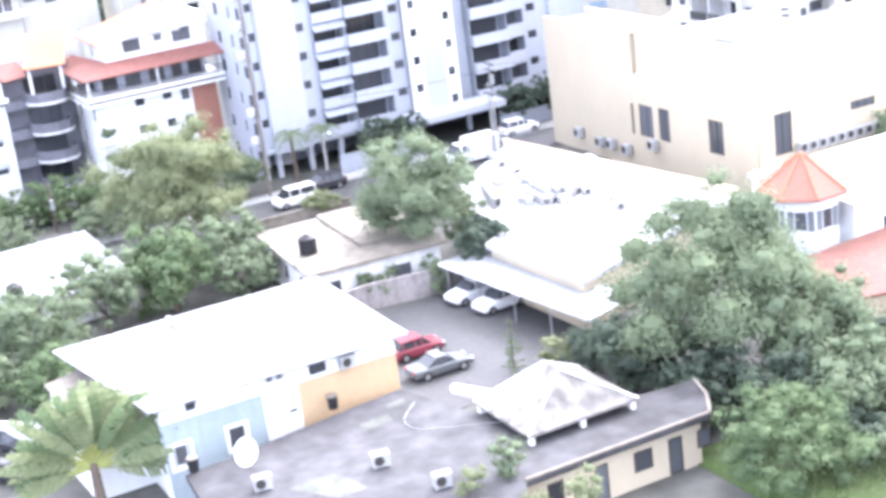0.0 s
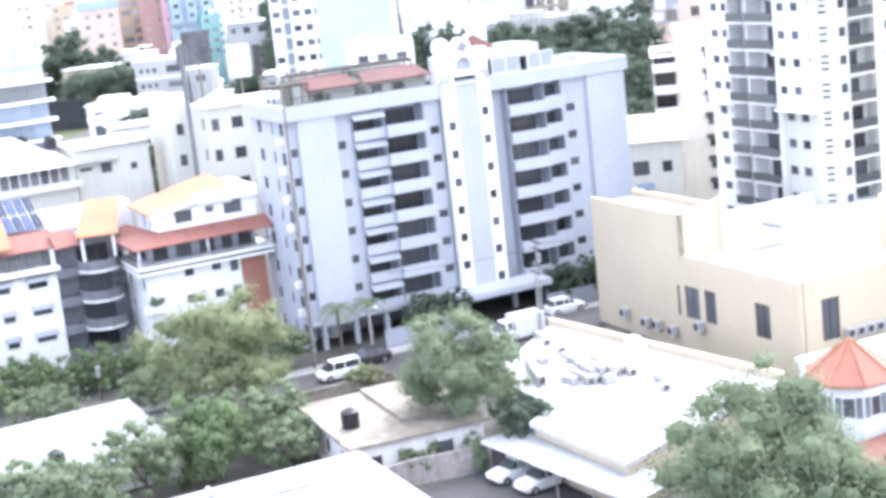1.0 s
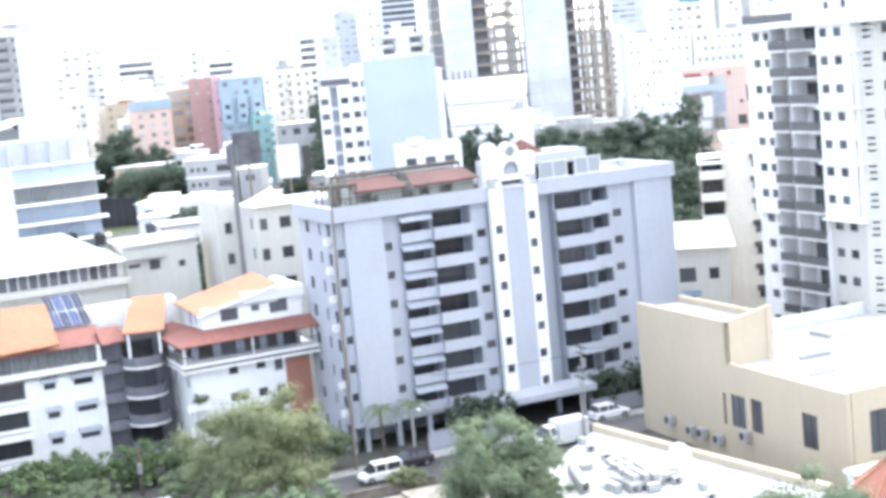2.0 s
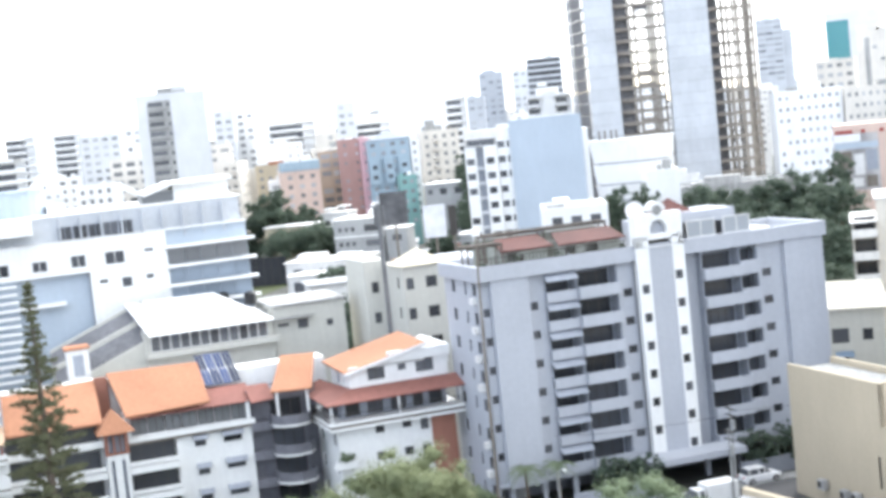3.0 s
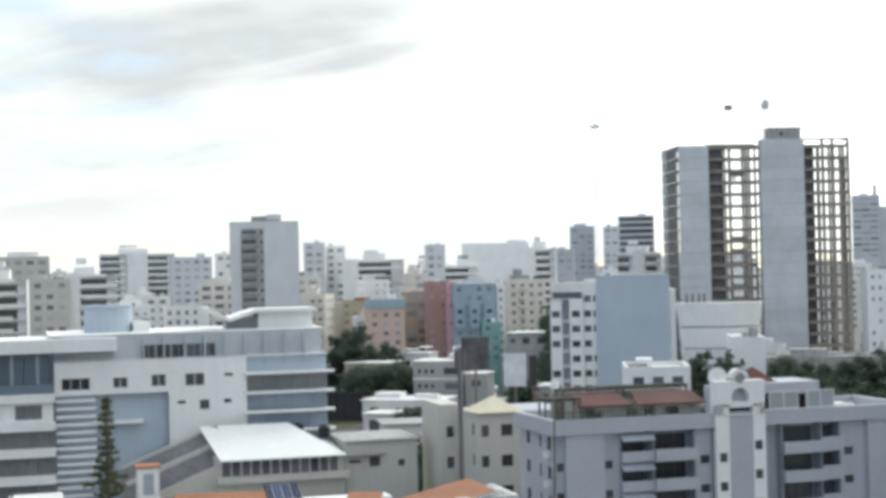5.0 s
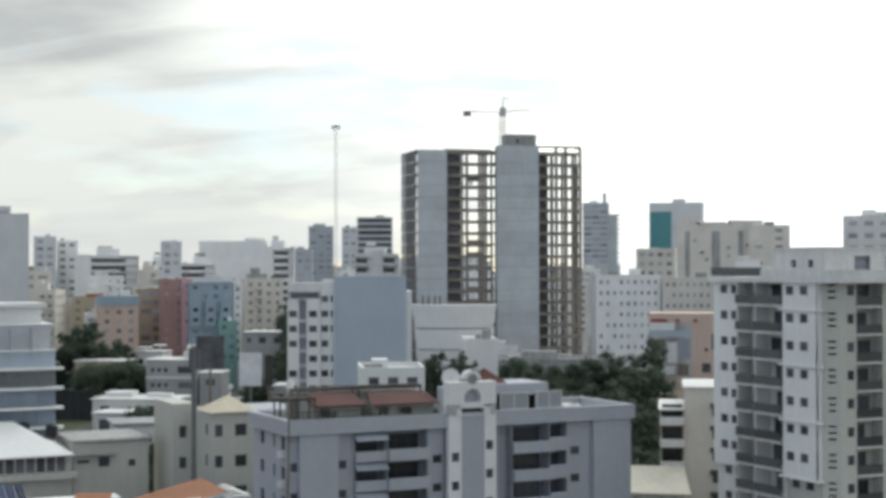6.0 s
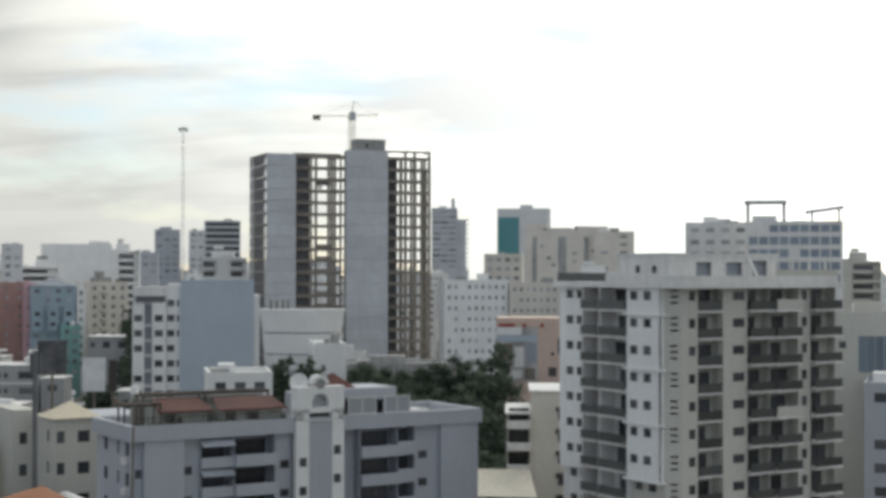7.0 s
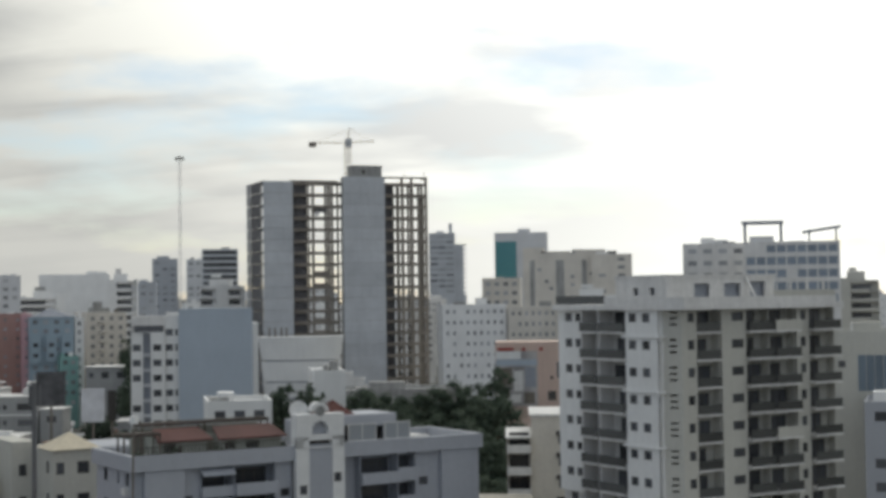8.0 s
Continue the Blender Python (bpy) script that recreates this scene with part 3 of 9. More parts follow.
    for s0, s1, y0 in ((4.3, 9.6, 4.0), (10.6, 17.6, 3.2)):
        bm = bmesh.new()
        slab(bm, [(s0 - 0.4, y0 - 0.7, 26.7), (s1 + 0.4, y0 - 0.7, 26.7)], [(s1 + 0.2, y0 + 3.2, 27.7), (s0 + 0.5, y0 + 3.2, 27.7)], 0.16)
        part("tiled_shed_roof", bm, OLDRED, b, "weathered dark red tiled shed roof")
        bm = bmesh.new()
        holed(bm, Face("front", W, D), s0, s1, 24.6, 26.75, -y0, -y0 - 0.2, [(s0 + 0.6, s0 + 1.8, 24.7, 26.3)] + ([] if s0 < 6 else [(s0 + 3, s0 + 4.4, 25.2, 26.3)]))
        box(bm, s0, s0 + 0.2, y0 + 0.2, y0 + 4.2, 24.6, 26.9)
        box(bm, s1 - 0.2, s1, y0 + 0.2, y0 + 4.2, 24.6, 26.9)
        box(bm, s0 + 0.2, s1 - 0.2, y0 + 1.5, y0 + 1.7, 24.6, 26.7)
        part("shed_wall", bm, SHEDWALL, b)
    # slatted timber pergola behind the tiled sheds
    for x0, x1, z in ((-0.2, 4.4, 27.5), (3.2, 18.2, 28.1)):
        y0 = 3.4 if x0 < 0 else 7.4
        for k in range(int((x1 - x0) / 0.55)):
            wall_box(b, "pergola_slat", x0 + 0.55 * k + 0.4, x0 + 0.55 * k + 0.62, y0, y0 + 2.4, z, z + 0.14, PERGOLA)
        for y in (y0 + 0.2, y0 + 2.0):
            wall_box(b, "pergola_beam", x0 + 0.5, x1, y, y + 0.14, z - 0.22, z - 0.002, PERGOLA)
            for x in (x0 + 0.6, (x0 + x1) / 2, x1 - 0.2):
                wall_box(b, "pergola_post", x, x + 0.16, y, y + 0.14, 24.6, z - 0.224, PERGOLA)
    wall_box(b, "planter", 3.4, 18.0, 9.9, 10.3, 24.6, 27.6, SHEDWALL)
    # railings and wind screens along the roof edge
    for s0, s1 in ((0.4, 5.2), (5.4, 10.2), (10.4, 16.8)):
        bm = bmesh.new()
        holed(bm, F, s0, s1, 25.75, 26.55, 0.1, 0.04, [(s0 + 0.08 + 0.4 * i, s0 + 0.4 * (i + 1), 25.83, 26.47) for i in range(int((s1 - s0) / 0.4))])
        part("roof_railing", bm, DARKTRIM, b)
    for s0, s1 in ((24.0, 27.4), (28.4, 31.6)):
        bm = bmesh.new()
        holed(bm, F, s0, s1, 25.75, 27.6, -0.1, -0.18, [(s0 + 0.1, (s0 + s1) / 2 - 0.05, 25.85, 27.5), ((s0 + s1) / 2 + 0.05, s1 - 0.1, 25.85, 27.5)])
        part("screen_frame", bm, OFFWHITE, b)
        wall_box(b, "screen_pane", s0 + 0.1, s1 - 0.1, 0.13, 0.15, 25.85, 27.5, DULLSCREEN)
    for x, y, w, d, h in ((1.6, 3.0, 1.1, 0.8, 0.9), (17.8, 6.5, 1.4, 1.2, 1.3), (33.0, 4.0, 2.6, 2.0, 1.0), (36.0, 5.5, 1.2, 0.9, 0.8)):
        wall_box(b, "roof_box", x, x + w, y, y + d, 24.6, 24.6 + h, OFFWHITE)
    wall_box(b, "rear_wing", 12.0, W - 0.5, D + 0.02, 19.0, 0, 24.4, GRAY)
    wall_box(b, "rear_roof", 11.8, W - 0.3, D + 0.02, 19.2, 24.4, 24.7, OFFWHITE)
    bm = bmesh.new()
    hull(bm, [(22.9, 3.8, 28.05), (27.3, 3.8, 28.05), (27.3, 8.2, 28.05), (22.9, 8.2, 28.05), (25.1, 6.0, 29.9)], [(3, 2, 1, 0), (0, 1, 4), (1, 2, 4), (2, 3, 4), (3, 0, 4)])
    part("hipped_tile_cap", bm, OLDRED, b)
    wall_box(b, "stair_room", 20.2, 23.2, 4.0, 7.8, 24.6, 27.9, GRAY)
    wall_box(b, "cap_wall", 23.3, 26.9, 4.2, 7.8, 28.0, 28.2, OFFWHITE)
    return b


gray_block()


# ---- the white high-rise ----
class Skew(Face):
    """A wall that runs from one plan point to another."""

    def __init__(self, p, q):
        self.p, self.d = Vector(p), (Vector(q) - Vector(p)).normalized()
        self.length = (Vector(q) - Vector(p)).length

    def at(self, s, n):
        return self.p.x + self.d.x * s + self.d.y * n, self.p.y + self.d.y * s - self.d.x * n


SMOKED = glassy("smoked_balcony_glass", (0.06, 0.062, 0.06), 0.25, 0.8, 1.4)


def glass_rail(b, face, s0, s1, z, n, mat=None):
    bm = bmesh.new()
    face.box(bm, s0, s1, n, n - 0.05, z + 0.05, z + 0.95)
    face.box(bm, s0, s1, n + 0.02, n - 0.07, z + 0.95, z + 1.02)
    part("railing", bm, mat or SMOKED, b)


def white_high_rise():
    W, D = 24.0, 20.2
    b = thing("apartment_tower", "off-white twelve-storey apartment tower with stacked balconies", "apartment building", *grid(103.3, 124.6))
    F, L = Face("front", W, D), Face("left", W, D)
    top, fh = 39.3, 2.92
    fl = [36.9 - fh * i for i in range(12)][::-1]
    lo, hi = [z for z in fl if z < 18.5], [z for z in fl if z > 18.5]
    # street side: end bay, balconies, white bay
    win_bay(b, L, 15.4, 20.2, 18.7, top, hi, [(18.2, 1.35), (16.25, 1.35)], WHITE, n=0.25, sill=1.12, h=0.95)
    win_bay(b, L, 15.4, 20.2, 0, 18.7, lo, [(18.2, 1.35), (16.25, 1.35)], OFFWHITE, n=-0.3, sill=1.12, h=0.95)
    for s0, s1 in ((12.2, 15.3), (7.2, 12.0)):
        for z in fl[1:]:
            bm = bmesh.new()
            L.box(bm, s0, s1, 0.95, -1.4, z - 0.2, z)
            part("balcony", bm, OFFWHITE, b)
            glass_rail(b, L, s0 + 0.03, s1 - 0.03, z, 0.9)
            dw = (s1 - s0) * rc0.choice((0.5, 0.6, 0.75))
            L.window(b, (s0 + s1) / 2 + rc0.uniform(-.3, .3), -1.33, z + 1.1, dw, 2.15, GLASS, DARKTRIM)
        wall_box(b, "recess_wall", 1.4, 1.6, s0, s1, 3, top, OFFWHITE)
    for s in (15.2, 12.0, 7.05):
        wall_box(b, "fin_wall", -0.6, 1.4, s, s + 0.2, 3.0, top, OFFWHITE)
    win_bay(b, L, 1.6, 7.05, 18.7, top, hi, [(5.85, 1.3), (3.55, 1.3)], WHITE, n=0.75, sill=1.12, h=0.95)
    win_bay(b, L, 1.6, 7.05, 0, 18.7, lo, [(5.85, 1.3), (3.55, 1.3)], BEIGE, n=0.0, sill=1.12, h=0.95)
    for x0, y0, y1, z0 in ((-0.74, 1.6, 1.9, 18.7), (-0.74, 6.75, 7.05, 18.7), (-0.24, 15.4, 15.7, 18.7)):
        wall_box(b, "bay_return", x0, 0.6, y0, y1, z0, top - 0.01, WHITE)
    for z in (36.6, 30.75, 24.9, 18.9):
        bm = bmesh.new()
        box(bm, -1.0, -0.02, 1.2, 7.5, z - 0.25, z)
        part("ledge", bm, WHITE, b)
    # chamfered corner with slotted vents
    K = Skew((0.0, 1.6), (1.25, 0.0))
    bm = bmesh.new()
    slots = [(0.65, 1.5, z + q, z + q + 0.24) for z in fl for q in (0.75, 1.4, 2.05)]
    holed(bm, K, 0, K.length, 0, top, 0.0, -0.5, slots)
    part("corner_wall", bm, BEIGE, b)
    # front
    win_bay(b, F, 1.25, 3.25, 0, top, fl, [(2.5, 0.9)], BEIGE, n=0.0, sill=1.1, h=1.0)
    win_bay(b, F, 6.65, 10.1, 0, top, fl, [(8.9, 1.7)], BEIGE, n=0.1, sill=1.12, h=0.95)
    win_bay(b, F, 17.5, 19.4, 0, top, fl, [(18.5, 0.8)], BEIGE, n=0.1, sill=1.05, h=1.05)
    for s0, s1, out in ((3.25, 6.65, 0.1), (10.1, 13.75, 0.7), (13.75, 17.5, 0.95), (19.4, 23.6, 0.9)):
        for i, z in enumerate(fl[1:]):
            bm = bmesh.new()
            F.box(bm, s0, s1, out, -1.5, z - 0.2, z)
            part("balcony", bm, OFFWHITE, b)
            if s0 == 13.75 and i % 4 == 2:
                bm = bmesh.new()
                F.box(bm, s0, s1, out, out - 0.12, z, z + 1.15)
                part("balcony_parapet", bm, BEIGE, b)
            else:
                glass_rail(b, F, s0 + 0.03, s1 - 0.03, z, out - 0.03)
            dw = (s1 - s0) * rc0.choice((0.45, 0.6, 0.8))
            F.window(b, (s0 + s1) / 2 + rc0.uniform(-.35, .35), -1.43, z + 1.1, dw, 2.15, GLASS, DARKTRIM)
        wall_box(b, "recess_wall", s0, s1, 1.5, 1.7, 3, top, BEIGE)
    for s in (3.2, 6.6, 10.05, 13.7, 17.45, 19.4, 23.6):
        wall_box(b, "fin_wall", s, s + 0.12, 0.36, 1.5, 3.0, top, BEIGE)
    core(b, W, D, 0, top, BEIGE, 2.2)
    wall_box(b, "back_wall", 0.4, W, D - 0.29, D, 0, top, BEIGE)
    wall_box(b, "right_wall", W - 0.29, W, 0.6, D - 0.29, 0, top, BEIGE)
    bm = bmesh.new()
    prism(bm, [(-1.1, D), (-1.1, 0.9), (0.6, -1.2), (W - 0.3, -1.2), (W - 0.3, D)], top, top + 0.6)
    part("roof_slab", bm, OFFWHITE, b)
    # roof terraces and penthouse
    zt = top + 0.6
    bm = bmesh.new()
    prism(bm, [(-0.9, 10.6), (-0.9, 1.0), (0.7, -1.0), (W - 1.2, -1.0), (W - 1.2, -0.8), (0.8, -0.8), (-0.7, 1.1), (-0.7, 10.6)], zt, zt + 0.75)
    part("terrace_parapet", bm, OFFWHITE, b)
    glass_rail(b, L, 10.6, D - 0.4, zt, 0.85)
    bm = bmesh.new()
    holed(bm, L, 1.6, 10.4, zt, zt + 2.9, -0.6, -0.9, [(3.6, 4.5, zt + 1.0, zt + 1.8), (6.4, 7.3, zt + 1.0, zt + 1.8)])
    holed(bm, F, 0.9, 16.0, zt, zt + 2.9, -1.6, -1.9, [(4.4, 6.6, zt + 0.5, zt + 2.2), (8.6, 11.0, zt + 0.2, zt + 2.2), (12.4, 14.6, zt + 0.3, zt + 2.4)])
    part("penthouse_wall", bm, OFFWHITE, b)
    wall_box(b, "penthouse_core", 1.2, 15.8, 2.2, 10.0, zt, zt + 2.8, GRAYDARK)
    wall_box(b, "penthouse_roof", 0.5, 16.2, 1.5, 10.5, zt + 2.9, zt + 3.15, OFFWHITE)
    bm = bmesh.new()
    slab(bm, [(11.6, -0.2, zt + 0.4), (11.85, -0.2, zt + 0.4)], [(11.85, 1.6, zt + 3.0), (11.6, 1.6, zt + 3.0)], 0.3)
    part("stair_flank", bm, OFFWHITE, b)
    bm = bmesh.new()
    box(bm, 13.8, W - 1.2, -0.79, -0.55, zt, zt + 1.4)
    part("terrace_wall", bm, BEIGE, b)
    for x in (17.0, 19.5, 22.0):
        wall_box(b, "pergola_post", x, x + 0.2, 0.2, 0.4, zt, zt + 2.4, OFFWHITE)
    wall_box(b, "pergola_beam", 16.2, 22.6, 0.1, 0.5, zt + 2.4, zt + 2.65, OFFWHITE)
    return b


white_high_rise()


# ---- the cream commercial building ----
def cream_building():
    W, D = 34.0, 31.5
    b = thing("commercial_building", "windowless cream building with dark upright windows and white roof", "building", *grid(79.0, 100.2))
    F, L = Face("front", W, D), Face("left", W, D)
    holes = [(4.1, 6.2, 3.5, 6.6), (12.0, 13.7, 3.4, 6.5), (14.6, 16.8, 3.35, 6.4), (17.7, 18.1, 3.3, 6.3)]
    bm = bmesh.new()
    holed(bm, L, 0.0, 17.0, 0.0, 9.3, 0.0, -0.4, [(q[0], min(q[1], 16.995), q[2], q[3]) for q in holes if q[0] < 17])
    part("left_wall", bm, CREAM, b)
    bm = bmesh.new()
    holed(bm, L, 17.0, 32.6, 0.0, 13.2, 0.0, -0.4, [q for q in holes if q[0] > 17])
    part("block_left_wall", bm, CREAM, b)
    for s0, s1, z0, z1 in holes:
        L.window(b, (s0 + s1) / 2, -0.15, (z0 + z1) / 2, s1 - s0, z1 - z0, GLASS, DARKTRIM)
    holes = [(2.3, 4.2, 3.7, 7.4), (10.8, 13.6, 5.9, 6.7), (16, 18, 3.7, 7.4)]
    bm = bmesh.new()
    holed(bm, F, 0.5, W, 0.0, 9.4, 0.0, -0.5, holes)
    part("front_wall", bm, CREAM, b)
    for s0, s1, z0, z1 in holes:
        F.window(b, (s0 + s1) / 2, -0.15, (z0 + z1) / 2, s1 - s0, z1 - z0, GLASS, DARKTRIM)
    # tall block at the street corner
    bm = bmesh.new()
    box(bm, 0.42, 5.4, 17.4, 32.6, 0.0, 12.5)
    part("tall_block", bm, CREAM, b)
    wall_box(b, "tall_block_roof", 0.41, 5.0, 17.5, 32.2, 12.5, 12.56, CONCRETE)
    bm = bmesh.new()
    box(bm, 5.0, 5.4, 17.5, 32.6, 12.5, 13.2)
    part("block_parapet", bm, CREAM, b)
    bm = bmesh.new()
    hull(bm, [(0.0, 17.0, 8.9), (4.6, 17.0, 8.9), (4.6, 17.4, 8.9), (0.0, 17.4, 8.9), (0.0, 17.0, 13.2), (4.6, 17.0, 13.9), (4.6, 17.4, 13.9), (0.0, 17.4, 13.2)], BOXFACES)
    part("block_front_wall", bm, CREAM, b)
    wall_box(b, "corner_pier", 4.6, 5.3, 16.9, 17.5, 8.9, 14.0, CREAM)
    bm = bmesh.new()
    box(bm, 0.5, W, 0.5, 30, 8.6, 8.9)
    part("roof", bm, WHITEROOF, b)
    bm = bmesh.new()
    box(bm, 5.4, W, 27, 27.5, 8.9, 10.1); box(bm, W - 0.5, W, 0.5, 27, 0.0, 10.1); box(bm, 5.4, 6, 27.5, 30, 0, 8.6)
    part("far_parapet", bm, FARGRAY, b)
    for x, y, w, d in ((6.2, 14.0, 3.4, 0.5), (2.8, 8.2, 2.6, 0.4), (14, 20, 0.4, 3.0)):
        wall_box(b, "roof_duct", x, x + w, y, y + d, 8.9, 9.25, STEEL)
    bm = bmesh.new()
    box(bm, 14.0, 34.0, 0.9, 5.8, 8.9, 13.9)
    part("upper_room", bm, CREAM, b)
    return b


cream_building()


# ---- the orange-roofed apartment house ----
DARKBALCONY = paint("dark_violet_gray_paint", (0.17, 0.17, 0.19), var=0.15, streak=0.1)


def orange_house():
    b = thing("terraced_apartment_house", "white apartment house with orange tiled roofs and wide terraces", "apartment building", *grid(36.8, 152.8))
    F = Face("front", 14.6, 10.4)
    L = Face("left", 14.6, 10.4)
    bm = bmesh.new()
    # right wing, three storeys
    holes = [(4.8, 5.8, 8.9, 9.7), (7.8, 8.8, 9.0, 9.7), (9.8, 10.7, 8.5, 9.7), (4.7, 5.7, 6.0, 6.9), (7.8, 8.8, 6.0, 6.9), (9.8, 10.8, 5.6, 6.9), (9.8, 10.7, 2.8, 4.0), (7.8, 8.8, 3.0, 3.9), (4.7, 5.7, 3.0, 3.9)]
    holed(bm, F, 0.7, 11.0, 0, 9.9, -0.7, -1.0, holes)
    part("front_wall", bm, WHITE, b)
    for s0, s1, z0, z1 in holes:
        F.window(b, (s0 + s1) / 2, -0.82, (z0 + z1) / 2, s1 - s0, z1 - z0, GLASS, DARKTRIM)
    wall_box(b, "brown_wall", 11.0, 13.7, 0.5, 1.0, 0, 9.9, BROWN)
    win_bay(b, L, 1.0, 10.4, 0, 9.9, [0.9, 3.9, 6.9], [(2.2, 1.0), (7.6, 1.2)], WHITE, n=-0.7, sill=1.0, h=1.4)
    wall_box(b, "right_wall", 13.4, 13.7, 1.0, 10.4, 0, 9.9, WHITE)
    wall_box(b, "core_wall", 1.2, 13.2, 1.2, 10.2, 0, 9.9, OFFWHITE)
    bm = bmesh.new()
    box(bm, -0.3, 14.7, -0.3, 10.6, 9.9, 10.15)
    part("lower_slab", bm, WHITE, b)
    wall_box(b, "brown_band", -0.15, 14.55, -0.15, 10.5, 10.15, 10.45, CONCDARK)
    bm = bmesh.new()
    box(bm, -0.3, 14.7, -0.3, 10.6, 10.45, 10.75)
    part("terrace_slab", bm, WHITE, b)
    bm = bmesh.new()
    for i in range(45):
        box(bm, -0.2 + i * 0.33, -0.16 + i * 0.33, -0.24, -0.2, 10.75, 11.6)
    for i in range(32):
        box(bm, -0.24, -0.2, 0.1 + i * 0.33, 0.14 + i * 0.33, 10.75, 11.6)
    box(bm, -0.25, 14.6, -0.25, -0.19, 11.6, 11.66); box(bm, -0.25, -0.19, -0.19, 10.5, 11.6, 11.66)
    part("terrace_railing", bm, DARKTRIM, b)
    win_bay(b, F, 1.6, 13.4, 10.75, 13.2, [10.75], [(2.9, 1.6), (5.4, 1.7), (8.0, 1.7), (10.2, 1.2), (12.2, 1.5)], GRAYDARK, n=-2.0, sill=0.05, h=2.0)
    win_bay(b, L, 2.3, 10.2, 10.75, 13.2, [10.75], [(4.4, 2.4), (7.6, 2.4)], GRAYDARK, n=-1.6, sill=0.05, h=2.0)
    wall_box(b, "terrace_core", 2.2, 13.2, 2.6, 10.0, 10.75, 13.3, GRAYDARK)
    for x, y in ((0.0, 0.0), (7.4, 0.0), (14.3, 0.0), (0.0, 5.2), (0.0, 10.0)):
        wall_box(b, "terrace_post", x, x + 0.2, y, y + 0.2, 10.75, 12.7, WHITE)
    bm = bmesh.new()
    slab(bm, [(-0.4, -0.4, 12.75), (15.0, -0.4, 12.85)], [(15.0, 2.3, 13.75), (3.0, 2.3, 13.75)], 0.16)
    slab(bm, [(-0.4, 11.6, 12.75), (-0.4, -0.4, 12.75)], [(3.0, 2.3, 13.75), (1.9, 11.6, 13.75)], 0.16)
    part("terrace_tile_roof", bm, TILEDARK, b, "weathered brown-red tiled terrace roof")
    # penthouse under a sloping orange roof
    bm = bmesh.new()
    pw = [(5.0, 6.9, 14.3, 15.7), (8.4, 9.3, 14.9, 15.6), (10.4, 12.4, 14.4, 15.8)]
    holed(bm, F, 3.0, 14.0, 13.3, 15.9, -2.3, -2.55, pw)
    part("penthouse_wall", bm, WHITE, b)
    for s0, s1, z0, z1 in pw:
        F.window(b, (s0 + s1) / 2, -2.4, (z0 + z1) / 2, s1 - s0, z1 - z0, GLASS, DARKTRIM)
    bm = bmesh.new()
    holed(bm, L, 2.55, 10.0, 13.3, 15.6, -3.0, -3.25, [(4.4, 5.6, 13.8, 15.0), (6.6, 8.2, 13.6, 15.2)])
    part("penthouse_side_wall", bm, WHITE, b)
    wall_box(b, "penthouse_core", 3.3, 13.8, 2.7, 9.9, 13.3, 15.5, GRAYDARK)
    bm = bmesh.new()
    box(bm, 7.4, 14.3, 2.0, 2.6, 15.9, 17.0); box(bm, 13.8, 14.3, 2.6, 9.6, 15.0, 17.0); box(bm, 11.6, 13.8, 2.6, 9.6, 15.9, 16.3)
    part("penthouse_parapet", bm, WHITE, b)
    bm = bmesh.new()
    hull(bm, [(3.0, 2.3, 15.6), (11.4, 2.3, 17.4), (11.4, 2.3, 15.6), (3.0, 2.55, 15.6), (11.4, 2.55, 17.4), (11.4, 2.55, 15.6)], [(0, 2, 1), (3, 4, 5), (0, 1, 4, 3), (1, 2, 5, 4), (2, 0, 3, 5)])
    part("gable", bm, WHITE, b)
    bm = bmesh.new()
    slab(bm, [(2.4, 1.9, 15.5), (11.6, 1.9, 17.6)], [(11.6, 11.6, 17.8), (2.4, 11.6, 15.7)], 0.14)
    part("penthouse_tile_roof", bm, TILE, b)
    bm = bmesh.new()
    slab(bm, [(2.3, 1.72, 15.42), (11.7, 1.72, 17.56)], [(11.7, 1.88, 17.56), (2.3, 1.88, 15.42)], 0.3)
    part("verge_board", bm, WHITE, b)
    # small corner balconies with plants
    for z in (4.6, 7.2):
        bm = bmesh.new()
        box(bm, -0.2, 2.4, -0.5, 0.68, z - 1.3, z - 1.1); box(bm, -0.2, 2.4, -0.5, -0.38, z - 1.1, z - 0.5)
        part("corner_balcony", bm, WHITE, b)
    # link with curved dark balconies
    for z in (1.2, 4.2, 7.2, 10.4):
        bm = bmesh.new()
        pts = [(-4.8, 8.4), (-4.8, 6.4), (-4.0, 5.2), (-2.6, 4.7), (-1.2, 5.2), (-0.5, 6.4), (-0.5, 8.4)]
        prism(bm, pts, z - 0.2, z + 0.08)
        part("balcony_slab", bm, OFFWHITE, b)
        bm = bmesh.new()
        inner = [(-2.65 + (x + 2.65) * 0.93, y + 0.14) for x, y in pts]
        n = len(pts)
        lo = [(x, y, z + 0.08) for x, y in pts + inner[::-1]]
        hi = [(x, y, z + 1.05) for x, y in pts + inner[::-1]]
        quads = [(k, k + 1, 2 * n - 2 - k, 2 * n - 1 - k) for k in range(n - 1)]
        hull(bm, lo + hi, [q[::-1] for q in quads] + [tuple(2 * n + k for k in q) for q in quads] + [(k, (k + 1) % (2 * n), 2 * n + (k + 1) % (2 * n), 2 * n + k) for k in range(2 * n)])
        part("curved_balcony", bm, DARKBALCONY, b, "dark gray curved balcony")
        bm = bmesh.new()
        box(bm, -6.9, -4.6, 7.6, 9.0, z - 0.6, z + 0.35)
        part("link_balcony", bm, DARKBALCONY, b)
    wall_box(b, "link_wall", -6.9, 0.7, 9.2, 14.0, 0, 14.0, DARKBALCONY)
    for z in (1.2, 4.2, 7.2, 10.4):
        F.window(b, -2.7, -9.15, z + 1.2, 3.4, 2.1, GLASS, DARKTRIM)
    bm = bmesh.new()
